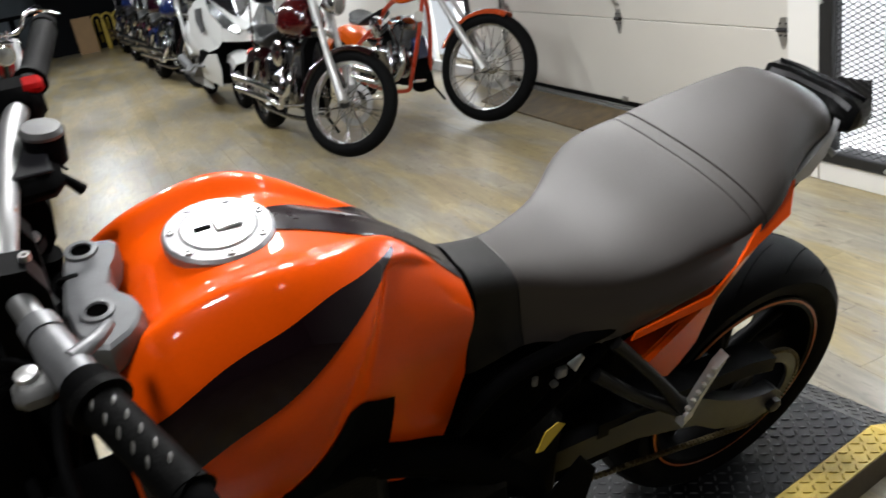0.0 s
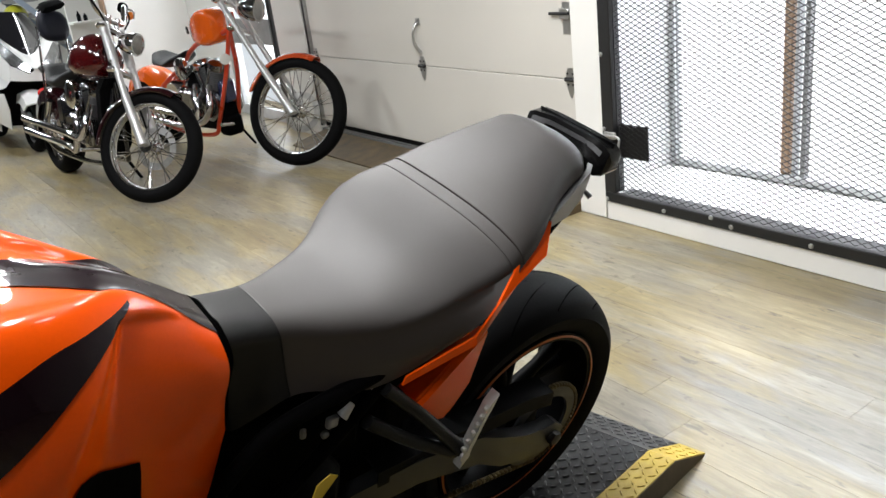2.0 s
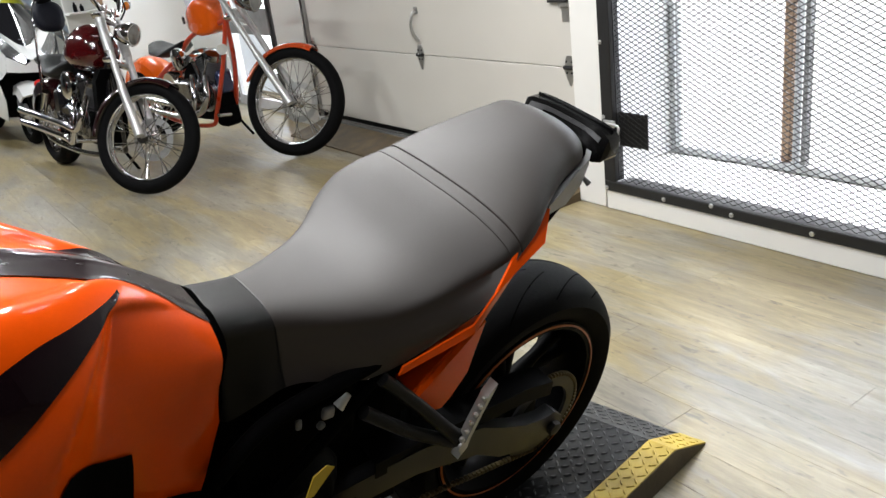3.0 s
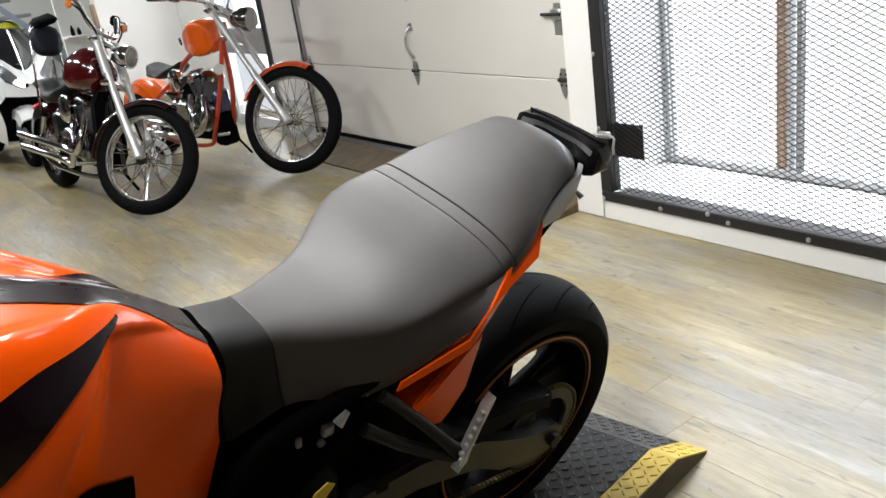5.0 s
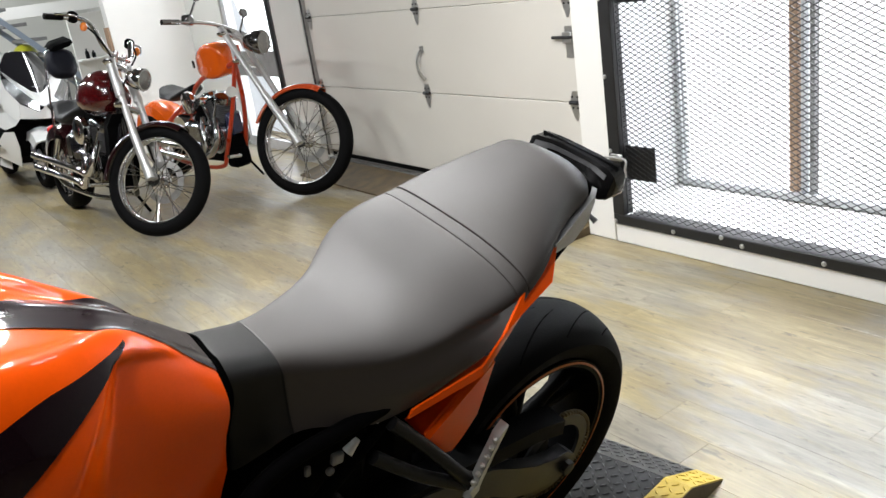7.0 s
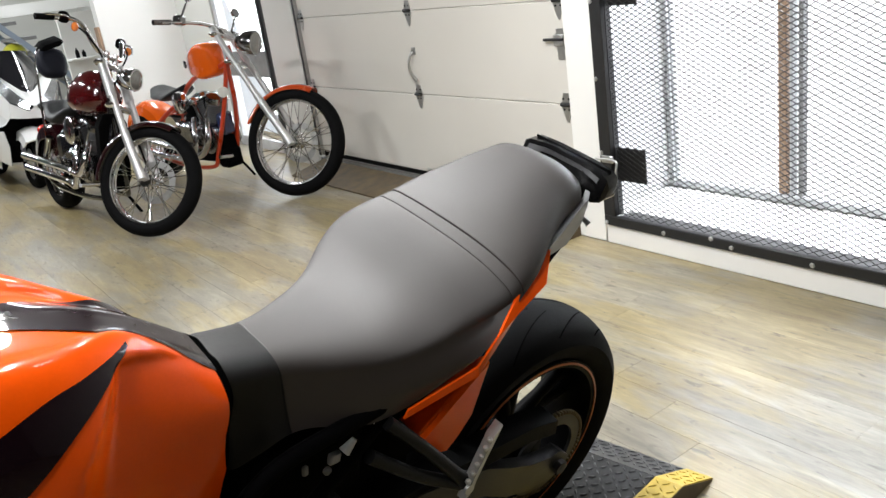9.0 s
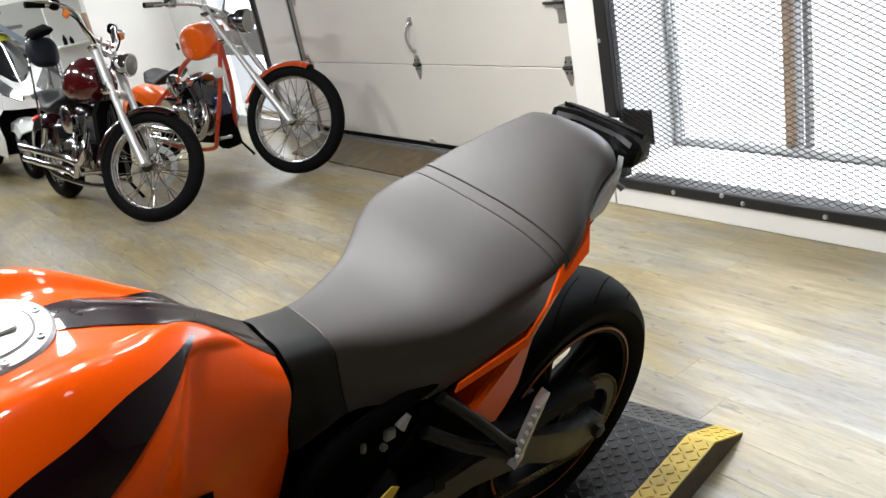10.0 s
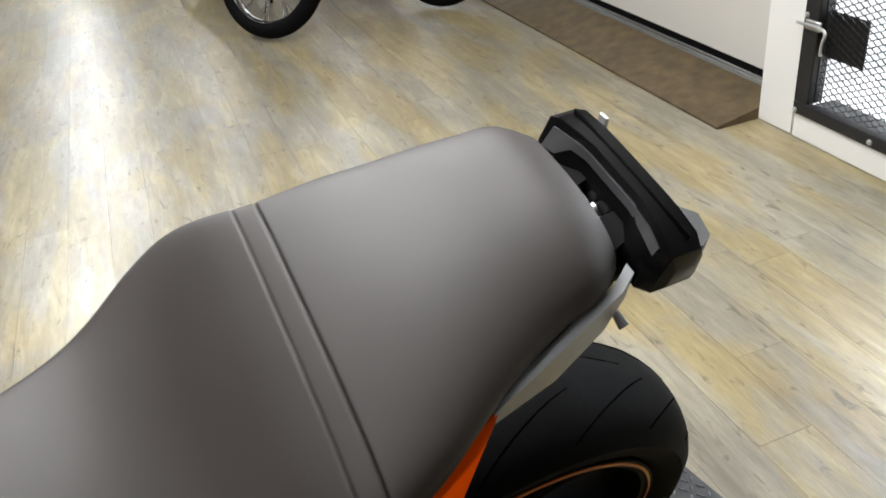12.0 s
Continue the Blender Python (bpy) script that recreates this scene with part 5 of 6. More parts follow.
for top in (1, -1):
    sh = Shape()
    p0, p1 = Vector((0.0, -0.115, TR + top * 0.117)), Vector((-0.7, -0.115, 0.45 + top * 0.045))
    n = 56
    for k in range(n):
        c = p0.lerp(p1, (k + 0.5) / n)
        sh.box(c - Vector((0.0045, 0.006, 0.0045)), c + Vector((0.0045, 0.006, 0.0045)), 0.0015)
    part("chain_run", sh, m_chain, spr)
arm = part("swing_arm", Shape().loft([[(x, y0 + dy, z + dz) for dy, dz in ((-0.016, h), (0.016, h), (0.016, -h), (-0.016, -h))] for x, y0, z, h in ((-0.62, -0.12, 0.5, 0.03), (-0.4, -0.135, 0.5, 0.034), (-0.24, -0.14, 0.455, 0.04), (-0.17, -0.14, 0.405, 0.045), (-0.1, -0.139, 0.37, 0.041), (-0.035, -0.138, 0.353, 0.038), (0.0, -0.138, 0.354, 0.036), (0.03, -0.138, 0.343, 0.018))]), m_arm, bike, "satin black cast swing arm", 30)
part("arm_right", Shape().loft([[(x, y0 + dy, z + dz) for dy, dz in ((-0.016, h), (0.016, h), (0.016, -h), (-0.016, -h))] for x, y0, z, h in ((-0.62, 0.12, 0.45, 0.04), (-0.2, 0.14, 0.39, 0.045), (0.05, 0.138, 0.33, 0.03))]), m_satin_black, arm, "", 30)
part("axle_nut", Shape().lathe([(0.018, 0), (0.018, 0.014), (0.012, 0.016), (0, 0.016)], (0, -0.154, TR), (0, -1, 0), 6), m_steel, arm)
part("chain_guard", Shape().loft([[(x, -0.142 + dy, z + dz) for dy, dz in ((-0.004, 0.02), (0.05, 0.024), (0.05, 0.02), (0.0, 0.015), (0.0, -0.02), (-0.004, -0.02))] for x, z in ((-0.5, 0.54), (-0.3, 0.52), (-0.1, 0.495), (-0.02, 0.47))]), m_satin_black, arm, "", 30)
part("hugger", Shape().loft([[(0.365 * math.cos(a) * 0.99, y, TR + 0.362 * math.sin(a)) for y in (-0.09, -0.06, 0, 0.06, 0.09)] for a in np.linspace(math.pi * 0.72, math.pi * 1.02, 12)], False, False), m_black, arm)
fw = part("front_wheel", Shape().ring([(0.245, 0.05), (0.22, 0.045), (0.21, 0), (0.22, -0.045), (0.245, -0.05), (0.225, 0)], (-1.53, 0, 0.32), (0, 1, 0), 56), m_satin_black, bike)
part("tyre", Shape().ring(tyre_profile(0.32, 0.125, 0.085), (-1.53, 0, 0.32), (0, 1, 0), 64), m_rubber, fw)
for k in range(10):
    a = k * math.pi / 5
    part("spoke", Shape().tube([(-1.53 + 0.03 * math.cos(a), 0, 0.32 + 0.03 * math.sin(a)), (-1.53 + 0.22 * math.cos(a), 0, 0.32 + 0.22 * math.sin(a))], 0.014, 8), m_satin_black, fw)
for s in (-1, 1):
    part("brake_disc", Shape().ring([(0.15, -0.0025), (0.105, -0.0025), (0.105, 0.0025), (0.15, 0.0025)], (-1.53, s * 0.07, 0.32), (0, 1, 0), 40), m_zinc, fw)
part("front_fender", Shape().loft([[(-1.53 + 0.345 * math.cos(a), y, 0.32 + 0.345 * math.sin(a) - abs(y) * 0.2) for y in (-0.07, -0.04, 0, 0.04, 0.07)] for a in np.linspace(math.pi * 0.15, math.pi * 0.8, 16)], False, False), m_black, bike)

# ---- the other motorcycles ----
def steer(sh, axis, a):
    """A part turned by a degrees about the steering axis, a point and a direction."""
    if a:
        m = Matrix.Translation(axis[0]) @ Matrix.Rotation(radians(a), 4, Vector(axis[1])) @ Matrix.Translation(-Vector(axis[0]))
        sh.v = [tuple(m @ Vector(v)) for v in sh.v]
    return sh


def wire_wheel(parent, name, y, R, w, h, spokes=40, turn=0.0, piv=None, rimm=None):
    """A tyre on a bright rim with crossed spokes, a hub and a disc; the axle lies along x."""
    c = (0, y, R)
    rimm = rimm or m_chrome
    r = R - h
    wh = part(name, steer(Shape().ring([(r + 0.012, w * 0.36), (r - 0.004, w * 0.36), (r - 0.016, w * 0.2), (r - 0.02, 0), (r - 0.016, -w * 0.2), (r - 0.004, -w * 0.36), (r + 0.012, -w * 0.36), (r + 0.002, 0)], c, (1, 0, 0), 64), piv, turn), rimm, parent, "chrome spoked wheel")
    part("tyre", steer(Shape().ring(tyre_profile(R, w, h), c, (1, 0, 0), 64), piv, turn), m_rubber, wh, "black tyre")
    part("hub", steer(Shape().lathe([(0.02, -0.07), (0.045, -0.065), (0.045, -0.05), (0.03, -0.03), (0.03, 0.03), (0.045, 0.05), (0.045, 0.065), (0.02, 0.07)], c, (1, 0, 0), 24), piv, turn), m_chrome, wh)
    sh = Shape()
    for k in range(spokes):
        s = 1 if k % 2 else -1
        a = 2 * math.pi * k / spokes
        b = a + (0.55 if (k // 2) % 2 else -0.55)
        sh.tube([(s * 0.055, y + 0.042 * math.cos(a), R + 0.042 * math.sin(a)), (s * 0.008, y + (r - 0.016) * math.cos(b), R + (r - 0.016) * math.sin(b))], 0.0028, 6)
    part("spokes", steer(sh, piv, turn), m_chrome, wh)
    part("brake_disc", steer(Shape().ring([(0.145, 0.062), (0.1, 0.062), (0.1, 0.067), (0.145, 0.067)], c, (1, 0, 0), 36), piv, turn), m_zinc, wh)
    return wh


def fender(y, R, w, a0, a1, drop=0.35, thick=0.006, n=20):
    """A curved mudguard round a wheel, closed in thickness."""
    rings = []
    for a in np.linspace(radians(a0), radians(a1), n):
        sec = [(-w, -drop * w), (-w * 0.85, 0.0), (-w * 0.45, 0.22 * w), (0, 0.28 * w), (w * 0.45, 0.22 * w), (w * 0.85, 0.0), (w, -drop * w)]
        out = [(x, R + d) for x, d in sec] + [(x * 0.95, R + d - thick) for x, d in sec[::-1]]
        rings.append([(x, y + r * math.cos(a), q + r * math.sin(a)) for x, r in out for q in (R_AXLE[0],)])
    return Shape().loft(rings)


R_AXLE = [0.345]


def drop_tank(c, l, w, h, sq=1.0):
    """A teardrop tank, blunt in front and tapering to the seat; c is its foot's middle."""
    rings = []
    for t in np.linspace(0, 1, 22):
        s = math.sin(math.pi * min(1, (t + 0.02) * 1.0) ** 0.72) ** 0.6 if 0 < t < 1 else 0.12
        ring = []
        for a in np.linspace(0, 2 * math.pi, 24, endpoint=False):
            x = w * s * math.copysign(abs(math.cos(a)) ** sq, math.cos(a))
            q = math.copysign(abs(math.sin(a)) ** sq, math.sin(a))
            z = h * s * (max(0, q) * 0.62 + min(0, q) * 0.38) * (1 - 0.25 * t)
            ring.append((c[0] + x, c[1] + (t - 0.5) * l, c[2] + z + 0.02 * (0.5 - t)))
        rings.append(ring)
    return Shape().loft(rings)


def v_twin(b, y, z, shine):
    """A finned V-twin with covers, air cleaner and pushrod tubes."""
    e = part("engine", Shape().lathe([(0.09, -0.12), (0.14, -0.1), (0.14, 0.1), (0.09, 0.12)], (0, y, z), (1, 0, 0), 28), shine, b, "chrome V-twin engine")
    for s in (-1, 1):
        a = radians(90 + 22 * s)
        d = Vector((0, math.cos(a), math.sin(a)))
        fins = [(r, 0.017 * k + h) for k in range(9) for r, h in ((0.072, 0.0), (0.086, 0.003), (0.086, 0.006), (0.072, 0.009))]
        part("cylinder", Shape().lathe(fins, Vector((0, y, z)) + d * 0.13, d, 20), m_cast, e, "finned cylinder")
        part("rocker_box", Shape().lathe([(0.085, 0), (0.09, 0.02), (0.08, 0.05), (0.05, 0.065), (0, 0.068)], Vector((0, y, z)) + d * 0.285, d, 24), shine, e)
        part("pushrod_tube", Shape().tube([(-0.1, y + 0.03 * s, z + 0.06), Vector((-0.07, y, z)) + d * 0.3], 0.013, 10), shine, e)
    part("cam_cover", Shape().lathe([(0.095, 0), (0.095, 0.02), (0.07, 0.035), (0, 0.04)], (-0.115, y, z), (-1, 0, 0), 28), shine, e)
    part("gearbox", Shape().box((-0.13, y + 0.14, z - 0.12), (0.13, y + 0.42, z + 0.12), 0.04), shine, e)
    part("primary_cover", Shape().box((0.11, y - 0.1, z - 0.1), (0.17, y + 0.45, z + 0.08), 0.05), shine, e)
    return e


def cruiser(name, label, m, paint, seat_back=True, detail=True, turn=38, rim=None):
    """A long low cruiser; its front axle stands over the origin and its tail lies along +y."""
    b = thing(name, label, "motorcycle", "parked motorcycles", m)
    R = 0.372
    piv = ((0, 0.05, R), (0, 0.47, 0.88))
    R_AXLE[0] = R
    wire_wheel(b, "front_wheel", 0, R, 0.105, 0.082, 40 if detail else 20, turn, piv, rim)
    R2 = 0.315
    wire_wheel(b, "rear_wheel", 1.66, R2, 0.16, 0.105, 30 if detail else 16, 0, None, rim)
    R_AXLE[0] = R
    part("front_fender", steer(fender(0, R + 0.012, 0.066, -5, 112), piv, turn), m_fender, b, "painted front fender")
    R_AXLE[0] = R2
    part("rear_fender", fender(1.66, R2 + 0.03, 0.11, -10, 150, 0.8), m_fender if paint == m_red else paint, b, "painted rear fender")
    for s in (-1, 1):
        leg = part("fork_leg", steer(Shape().tube([(s * 0.1, 0.0, R), (s * 0.1, 0.18, 0.68)], (0.03, 0.027), 16), piv, turn), m_forkleg, b, "bare aluminium fork slider")
        part("fork_tube", steer(Shape().tube([(s * 0.1, 0.18, 0.68), (s * 0.1, 0.42, 1.14)], 0.023, 16), piv, turn), m_forkleg, leg)
        part("fork_cover", steer(Shape().tube([(s * 0.1, 0.3, 0.9), (s * 0.1, 0.42, 1.14)], 0.031, 16), piv, turn), m_forkleg, leg)
    part("top_yoke", steer(Shape().box((-0.14, 0.38, 1.1), (0.14, 0.46, 1.14), 0.02), piv, turn), m_chrome, b)
    part("lower_yoke", steer(Shape().box((-0.14, 0.26, 0.82), (0.14, 0.33, 0.86), 0.015), piv, turn), m_chrome, b)
    hl = part("headlight", steer(Shape().lathe([(0.02, 0.13), (0.05, 0.11), (0.072, 0.05), (0.078, 0.0), (0.074, -0.012)], (0, 0.215, 1.04), (0, 1, 0.05), 28), piv, turn), m_chrome, b, "chrome headlight")
    part("lens", steer(Shape().lathe([(0.071, -0.01), (0.04, -0.02), (0, -0.024)], (0, 0.215, 1.04), (0, 1, 0.05), 28), piv, turn), m_headlens, hl)
    hb = part("handlebar", steer(Shape().tube([(-0.45, 0.66, 1.31), (-0.36, 0.61, 1.335), (-0.27, 0.55, 1.355), (-0.205, 0.5, 1.325), (-0.15, 0.45, 1.225), (-0.08, 0.42, 1.18), (0.08, 0.42, 1.18), (0.15, 0.45, 1.225), (0.205, 0.5, 1.325), (0.27, 0.55, 1.355), (0.36, 0.61, 1.335), (0.45, 0.66, 1.31)], 0.016, 12, 6), piv, turn), m_chrome, b, "tall chrome handlebar")
    for s in (-1, 1):
        part("grip", steer(Shape().tube([(s * 0.36, 0.61, 1.335), (s * 0.46, 0.665, 1.307)], 0.02, 14), piv, turn), m_grip, hb)
        part("control", steer(Shape().box((s * 0.305 - 0.035, 0.55, 1.32), (s * 0.305 + 0.03, 0.61, 1.39), 0.015), piv, turn), m_black, hb)
        part("turn_signal", steer(Shape().ball((s * 0.29, 0.5, 1.3), 0.028, 12, (0.9, 0.8, 1.1)), piv, turn), m_lens_amber, hb)
        part("lever", steer(Shape().tube([(s * 0.3, 0.55, 1.35), (s * 0.36, 0.53, 1.35), (s * 0.46, 0.59, 1.325)], (0.009, 0.007, 0.006), 8, 4), piv, turn), m_chrome, hb)
        part("cable", steer(Shape().tube([(s * 0.28, 0.53, 1.33), (s * 0.2, 0.44, 1.25), (s * 0.1, 0.4, 1.13), (s * 0.05, 0.42, 0.95)], 0.006, 8, 5), piv, turn), m_black, hb)
        part("riser", steer(Shape().tube([(s * 0.05, 0.42, 1.13), (s * 0.05, 0.42, 1.21)], 0.018, 12), piv, turn), m_chrome, hb)
    part("fuel_tank", drop_tank((0, 0.82, 0.89), 0.6, 0.175, 0.36), paint, b, "glossy painted teardrop tank")
    part("dash", Shape().ball((0, 0.8, 1.0), 0.06, 14, (0.9, 2.2, 0.5)), m_chrome, b)
    part("frame", Shape().tube([(0, 0.42, 1.02), (0, 0.48, 0.85), (-0.06, 0.52, 0.3), (-0.1, 0.7, 0.2), (-0.12, 1.4, 0.22), (-0.13, 1.66, 0.315)], 0.02, 12, 5).tube([(0, 0.48, 0.85), (0.06, 0.52, 0.3), (0.1, 0.7, 0.2), (0.12, 1.4, 0.22), (0.13, 1.66, 0.315)], 0.02, 12, 5).tube([(0, 0.45, 0.98), (0, 0.9, 0.86), (0, 1.2, 0.7), (0, 1.45, 0.6)], 0.025, 12, 5), m_gloss_black, b, "black tubular frame")
    v_twin(b, 0.82, 0.42, m_polished)
    # Black filler blocks added to darken the gaps round the engine.
    part("downtube_filler", Shape().loft([[(w * u, y + v, z) for u, v in ((-1, 0), (1, 0), (0.9, 0.1), (-0.9, 0.1))] for z, y, w in ((0.26, 0.53, 0.07), (0.34, 0.51, 0.1), (0.72, 0.47, 0.1), (0.8, 0.46, 0.06))]), m_black, b, "black filler that darkens the space behind the fork", 30)
    part("inner_mass", Shape().box((-0.05, 0.92, 0.42), (0.08, 1.16, 0.8), 0.03), m_black, b)
    part("air_cleaner", Shape().lathe([(0.09, 0), (0.1, 0.02), (0.1, 0.05), (0.085, 0.065), (0.04, 0.07), (0, 0.07)], (-0.12, 0.85, 0.68), (-1, 0, 0), 32), m_chrome, b, "round chrome air cleaner")
    for k, (z1, z2, y1) in enumerate(((0.40, 0.43, 1.96), (0.31, 0.335, 1.92))):
        p_ = part("exhaust_pipe", Shape().tube([(-0.08, 0.72 + 0.2 * k, 0.6), (-0.16, 0.66 + 0.16 * k, 0.48), (-0.18, 0.74 + 0.1 * k, z1 - 0.02), (-0.19, 1.0, z1), (-0.19, y1, z2)], (0.022, 0.024, 0.025, 0.027, 0.029), 16, 6), m_chrome, b, "long chrome exhaust pipe")
    part("oil_tank", Shape().box((-0.14, 1.12, 0.4), (0.12, 1.3, 0.66), 0.05), m_gloss_black, b)
    part("foot_control", Shape().tube([(-0.12, 0.5, 0.32), (-0.28, 0.45, 0.34)], 0.014, 10), m_chrome, b)
    part("seat", Shape().loft([[(w * math.cos(a), y, z + h * math.sin(a)) for a in np.linspace(0, 2 * math.pi, 18, endpoint=False)] for y, z, w, h in ((1.02, 0.83, 0.06, 0.03), (1.08, 0.80, 0.13, 0.05), (1.2, 0.745, 0.17, 0.055), (1.33, 0.75, 0.175, 0.06), (1.42, 0.80, 0.15, 0.06), (1.5, 0.835, 0.12, 0.04), (1.7, 0.83, 0.11, 0.035), (1.78, 0.81, 0.07, 0.025))]), m_leather, b, "black leather two-up seat", 60)
    if seat_back:
        sb = part("sissy_bar", Shape().tube([(-0.12, 1.56, 0.6), (-0.11, 1.58, 0.9), (-0.07, 1.64, 1.25), (0.07, 1.64, 1.25), (0.11, 1.58, 0.9), (0.12, 1.56, 0.6)], 0.009, 10, 5), m_chrome, b, "chrome sissy bar")
        part("backrest", Shape().loft([[(0.108 * f * math.copysign(abs(math.cos(q)) ** 0.7, math.cos(q)), yy + 0.1 * math.sin(q) * 0.3, 1.15 + 0.115 * f * math.copysign(abs(math.sin(q)) ** 0.75, math.sin(q))) for q in np.linspace(0, 2 * math.pi, 28, endpoint=False)] for yy, f in ((1.48, 0.55), (1.487, 0.8), (1.505, 0.94), (1.53, 1.0), (1.57, 1.0), (1.595, 0.94), (1.605, 0.8))]), m_navy, sb, "dark navy padded backrest")
        part("headrest", Shape().loft([[(x, y + 0.3 * z, 1.3 + 0.28 * x + dz + z) for x, z in ((-0.085, -0.012), (-0.05, 0.016), (0.07, 0.02), (0.095, 0.0), (0.06, -0.02), (-0.05, -0.022))] for y, dz in ((1.5, -0.02), (1.53, 0.0), (1.62, 0.02), (1.64, 0.012))]), m_black, sb, "small tilted black top pad", 40)
    part("tail_lamp", Shape().ball((0, 1.99, 0.62), 0.045, 12, (1.2, 0.8, 0.9)), m_lens_red, b)
    for s in (-1, 1):
        part("shock", Shape().tube([(s * 0.13, 1.45, 0.6), (s * 0.14, 1.6, 0.34)], 0.03, 12), m_chrome, b)
    part("side_stand", Shape().tube([(0.12, 0.7, 0.2), (0.26, 0.78, 0.012)], 0.012, 10), m_black, b)
    return b


cruiser("cruiser_motorcycle", "burgundy cruiser motorcycle with chrome spoked wheels and pipes", pose(1.32, 5.75, 0, 0, 7.75, 6.5), m_red)


def chopper(m):
    b = thing("chopper_motorcycle", "orange chopper motorcycle with long raked chrome fork", "motorcycle", "parked motorcycles", m)
    R, piv, turn = 0.388, ((0, 0.05, 0.388), (0, 0.6, 0.8)), 30
    R_AXLE[0] = R
    wire_wheel(b, "front_wheel", 0, R, 0.105, 0.08, 40, turn, piv)
    wire_wheel(b, "rear_wheel", 1.98, 0.31, 0.2, 0.11, 32)
    R_AXLE[0] = R
    part("front_fender", steer(fender(0, R + 0.012, 0.06, 20, 112), piv, turn), m_dark_orange, b, "short dark orange front fender")
    R_AXLE[0] = 0.31
    part("rear_fender", fender(1.98, 0.345, 0.125, 0, 165, 0.6), m_chopper, b, "orange rear fender")
    for s in (-1, 1):
        leg = part("fork_leg", steer(Shape().tube([(s * 0.105, -0.02, R - 0.02), (s * 0.105, 0.26, 0.72)], (0.029, 0.027), 16), piv, turn), m_forkleg, b, "bare aluminium fork slider")
        part("fork_tube", steer(Shape().tube([(s * 0.105, 0.26, 0.72), (s * 0.105, 0.63, 1.21)], 0.022, 16), piv, turn), m_forkleg, leg)
    part("top_yoke", steer(Shape().box((-0.14, 0.57, 1.15), (0.14, 0.65, 1.18), 0.015), piv, turn), m_chrome, b)
    part("lower_yoke", steer(Shape().box((-0.14, 0.45, 0.95), (0.14, 0.52, 0.98), 0.015), piv, turn), m_chrome, b)
    hl = part("headlight", steer(Shape().lathe([(0.02, 0.16), (0.06, 0.13), (0.085, 0.06), (0.09, 0.0), (0.084, -0.012)], (0, 0.34, 1.11), (0, 1, 0.1), 28), piv, turn), m_polished, b, "chrome headlight")
    part("lens", steer(Shape().lathe([(0.082, -0.01), (0.05, -0.02), (0, -0.024)], (0, 0.34, 1.11), (0, 1, 0.1), 28), piv, turn), m_headlens, hl)
    hb = part("handlebar", steer(Shape().tube([(-0.5, 0.82, 1.19), (-0.38, 0.78, 1.21), (-0.15, 0.68, 1.235), (0.15, 0.68, 1.235), (0.38, 0.78, 1.21), (0.5, 0.82, 1.19)], 0.013, 12, 6), piv, turn), m_chrome, b, "chrome drag handlebar")
    for s in (-1, 1):
        part("grip", steer(Shape().tube([(s * 0.38, 0.78, 1.21), (s * 0.51, 0.825, 1.188)], 0.019, 14), piv, turn), m_polished, hb)
        part("riser", steer(Shape().tube([(s * 0.06, 0.62, 1.16), (s * 0.06, 0.68, 1.24)], 0.017, 12), piv, turn), m_chrome, hb)
        part("control", steer(Shape().box((s * 0.33 - 0.04, 0.71, 1.195), (s * 0.33 + 0.04, 0.78, 1.265), 0.014), piv, turn), m_polished, hb)
        part("mirror", steer(Shape().ball((s * 0.3, 0.7, 1.4), 0.05, 14, (1.1, 0.4, 0.7)), piv, turn), m_polished, hb)
        part("mirror_stem", steer(Shape().tube([(s * 0.31, 0.74, 1.26), (s * 0.3, 0.7, 1.37)], 0.008, 8), piv, turn), m_polished, hb)
        part("lever", steer(Shape().tube([(s * 0.33, 0.72, 1.22), (s * 0.4, 0.7, 1.2), (s * 0.51, 0.75, 1.18)], (0.009, 0.007, 0.006), 8, 4), piv, turn), m_chrome, hb)
    ctank = part("fuel_tank", drop_tank((0, 0.95, 0.965), 0.46, 0.1, 0.3, 0.34), m_chopper, b, "tall boxy glossy orange fuel tank")
    part("emblem", Shape().lathe([(0.03, -0.002), (0.03, 0.006), (0.02, 0.009), (0, 0.01)], (-0.094, 1.06, 0.99), (-1, 0.25, 0), 20), m_gloss_black, ctank, "small dark oval emblem")
    fr = part("frame", Shape().tube([(0, 0.56, 1.1), (0, 0.62, 0.98), (0, 1.15, 0.86), (0, 1.5, 0.64), (0, 1.6, 0.58)], 0.02, 12, 6).tube([(0, 0.63, 0.98), (-0.05, 0.72, 0.66), (-0.09, 0.9, 0.29), (-0.1, 1.02, 0.17), (-0.12, 1.5, 0.18), (-0.15, 1.98, 0.31)], 0.017, 12, 6).tube([(0, 0.63, 0.98), (0.05, 0.72, 0.66), (0.09, 0.9, 0.29), (0.1, 1.02, 0.17), (0.12, 1.5, 0.18), (0.15, 1.98, 0.31)], 0.018, 12, 6).tube([(-0.15, 1.98, 0.31), (-0.12, 1.6, 0.55), (0, 1.42, 0.68), (0.12, 1.6, 0.55), (0.15, 1.98, 0.31)], 0.018, 12, 6), m_frame_orange, b, "rigid tubular frame, its orange darkened for shade")
    v_twin(b, 1.0, 0.42, m_polished)
    # Added black mass that darkens the space inside the frame.
    part("inner_mass", Shape().loft([[(w * u, y0 if v < 0 else y1, z) for u, v in ((-1, -1), (1, -1), (1, 1), (-1, 1))] for z, y0, y1, w in ((0.2, 0.86, 1.4, 0.05), (0.3, 0.84, 1.4, 0.06), (0.55, 0.86, 1.34, 0.05), (0.72, 0.92, 1.2, 0.03))]), m_black, b, "", 30)
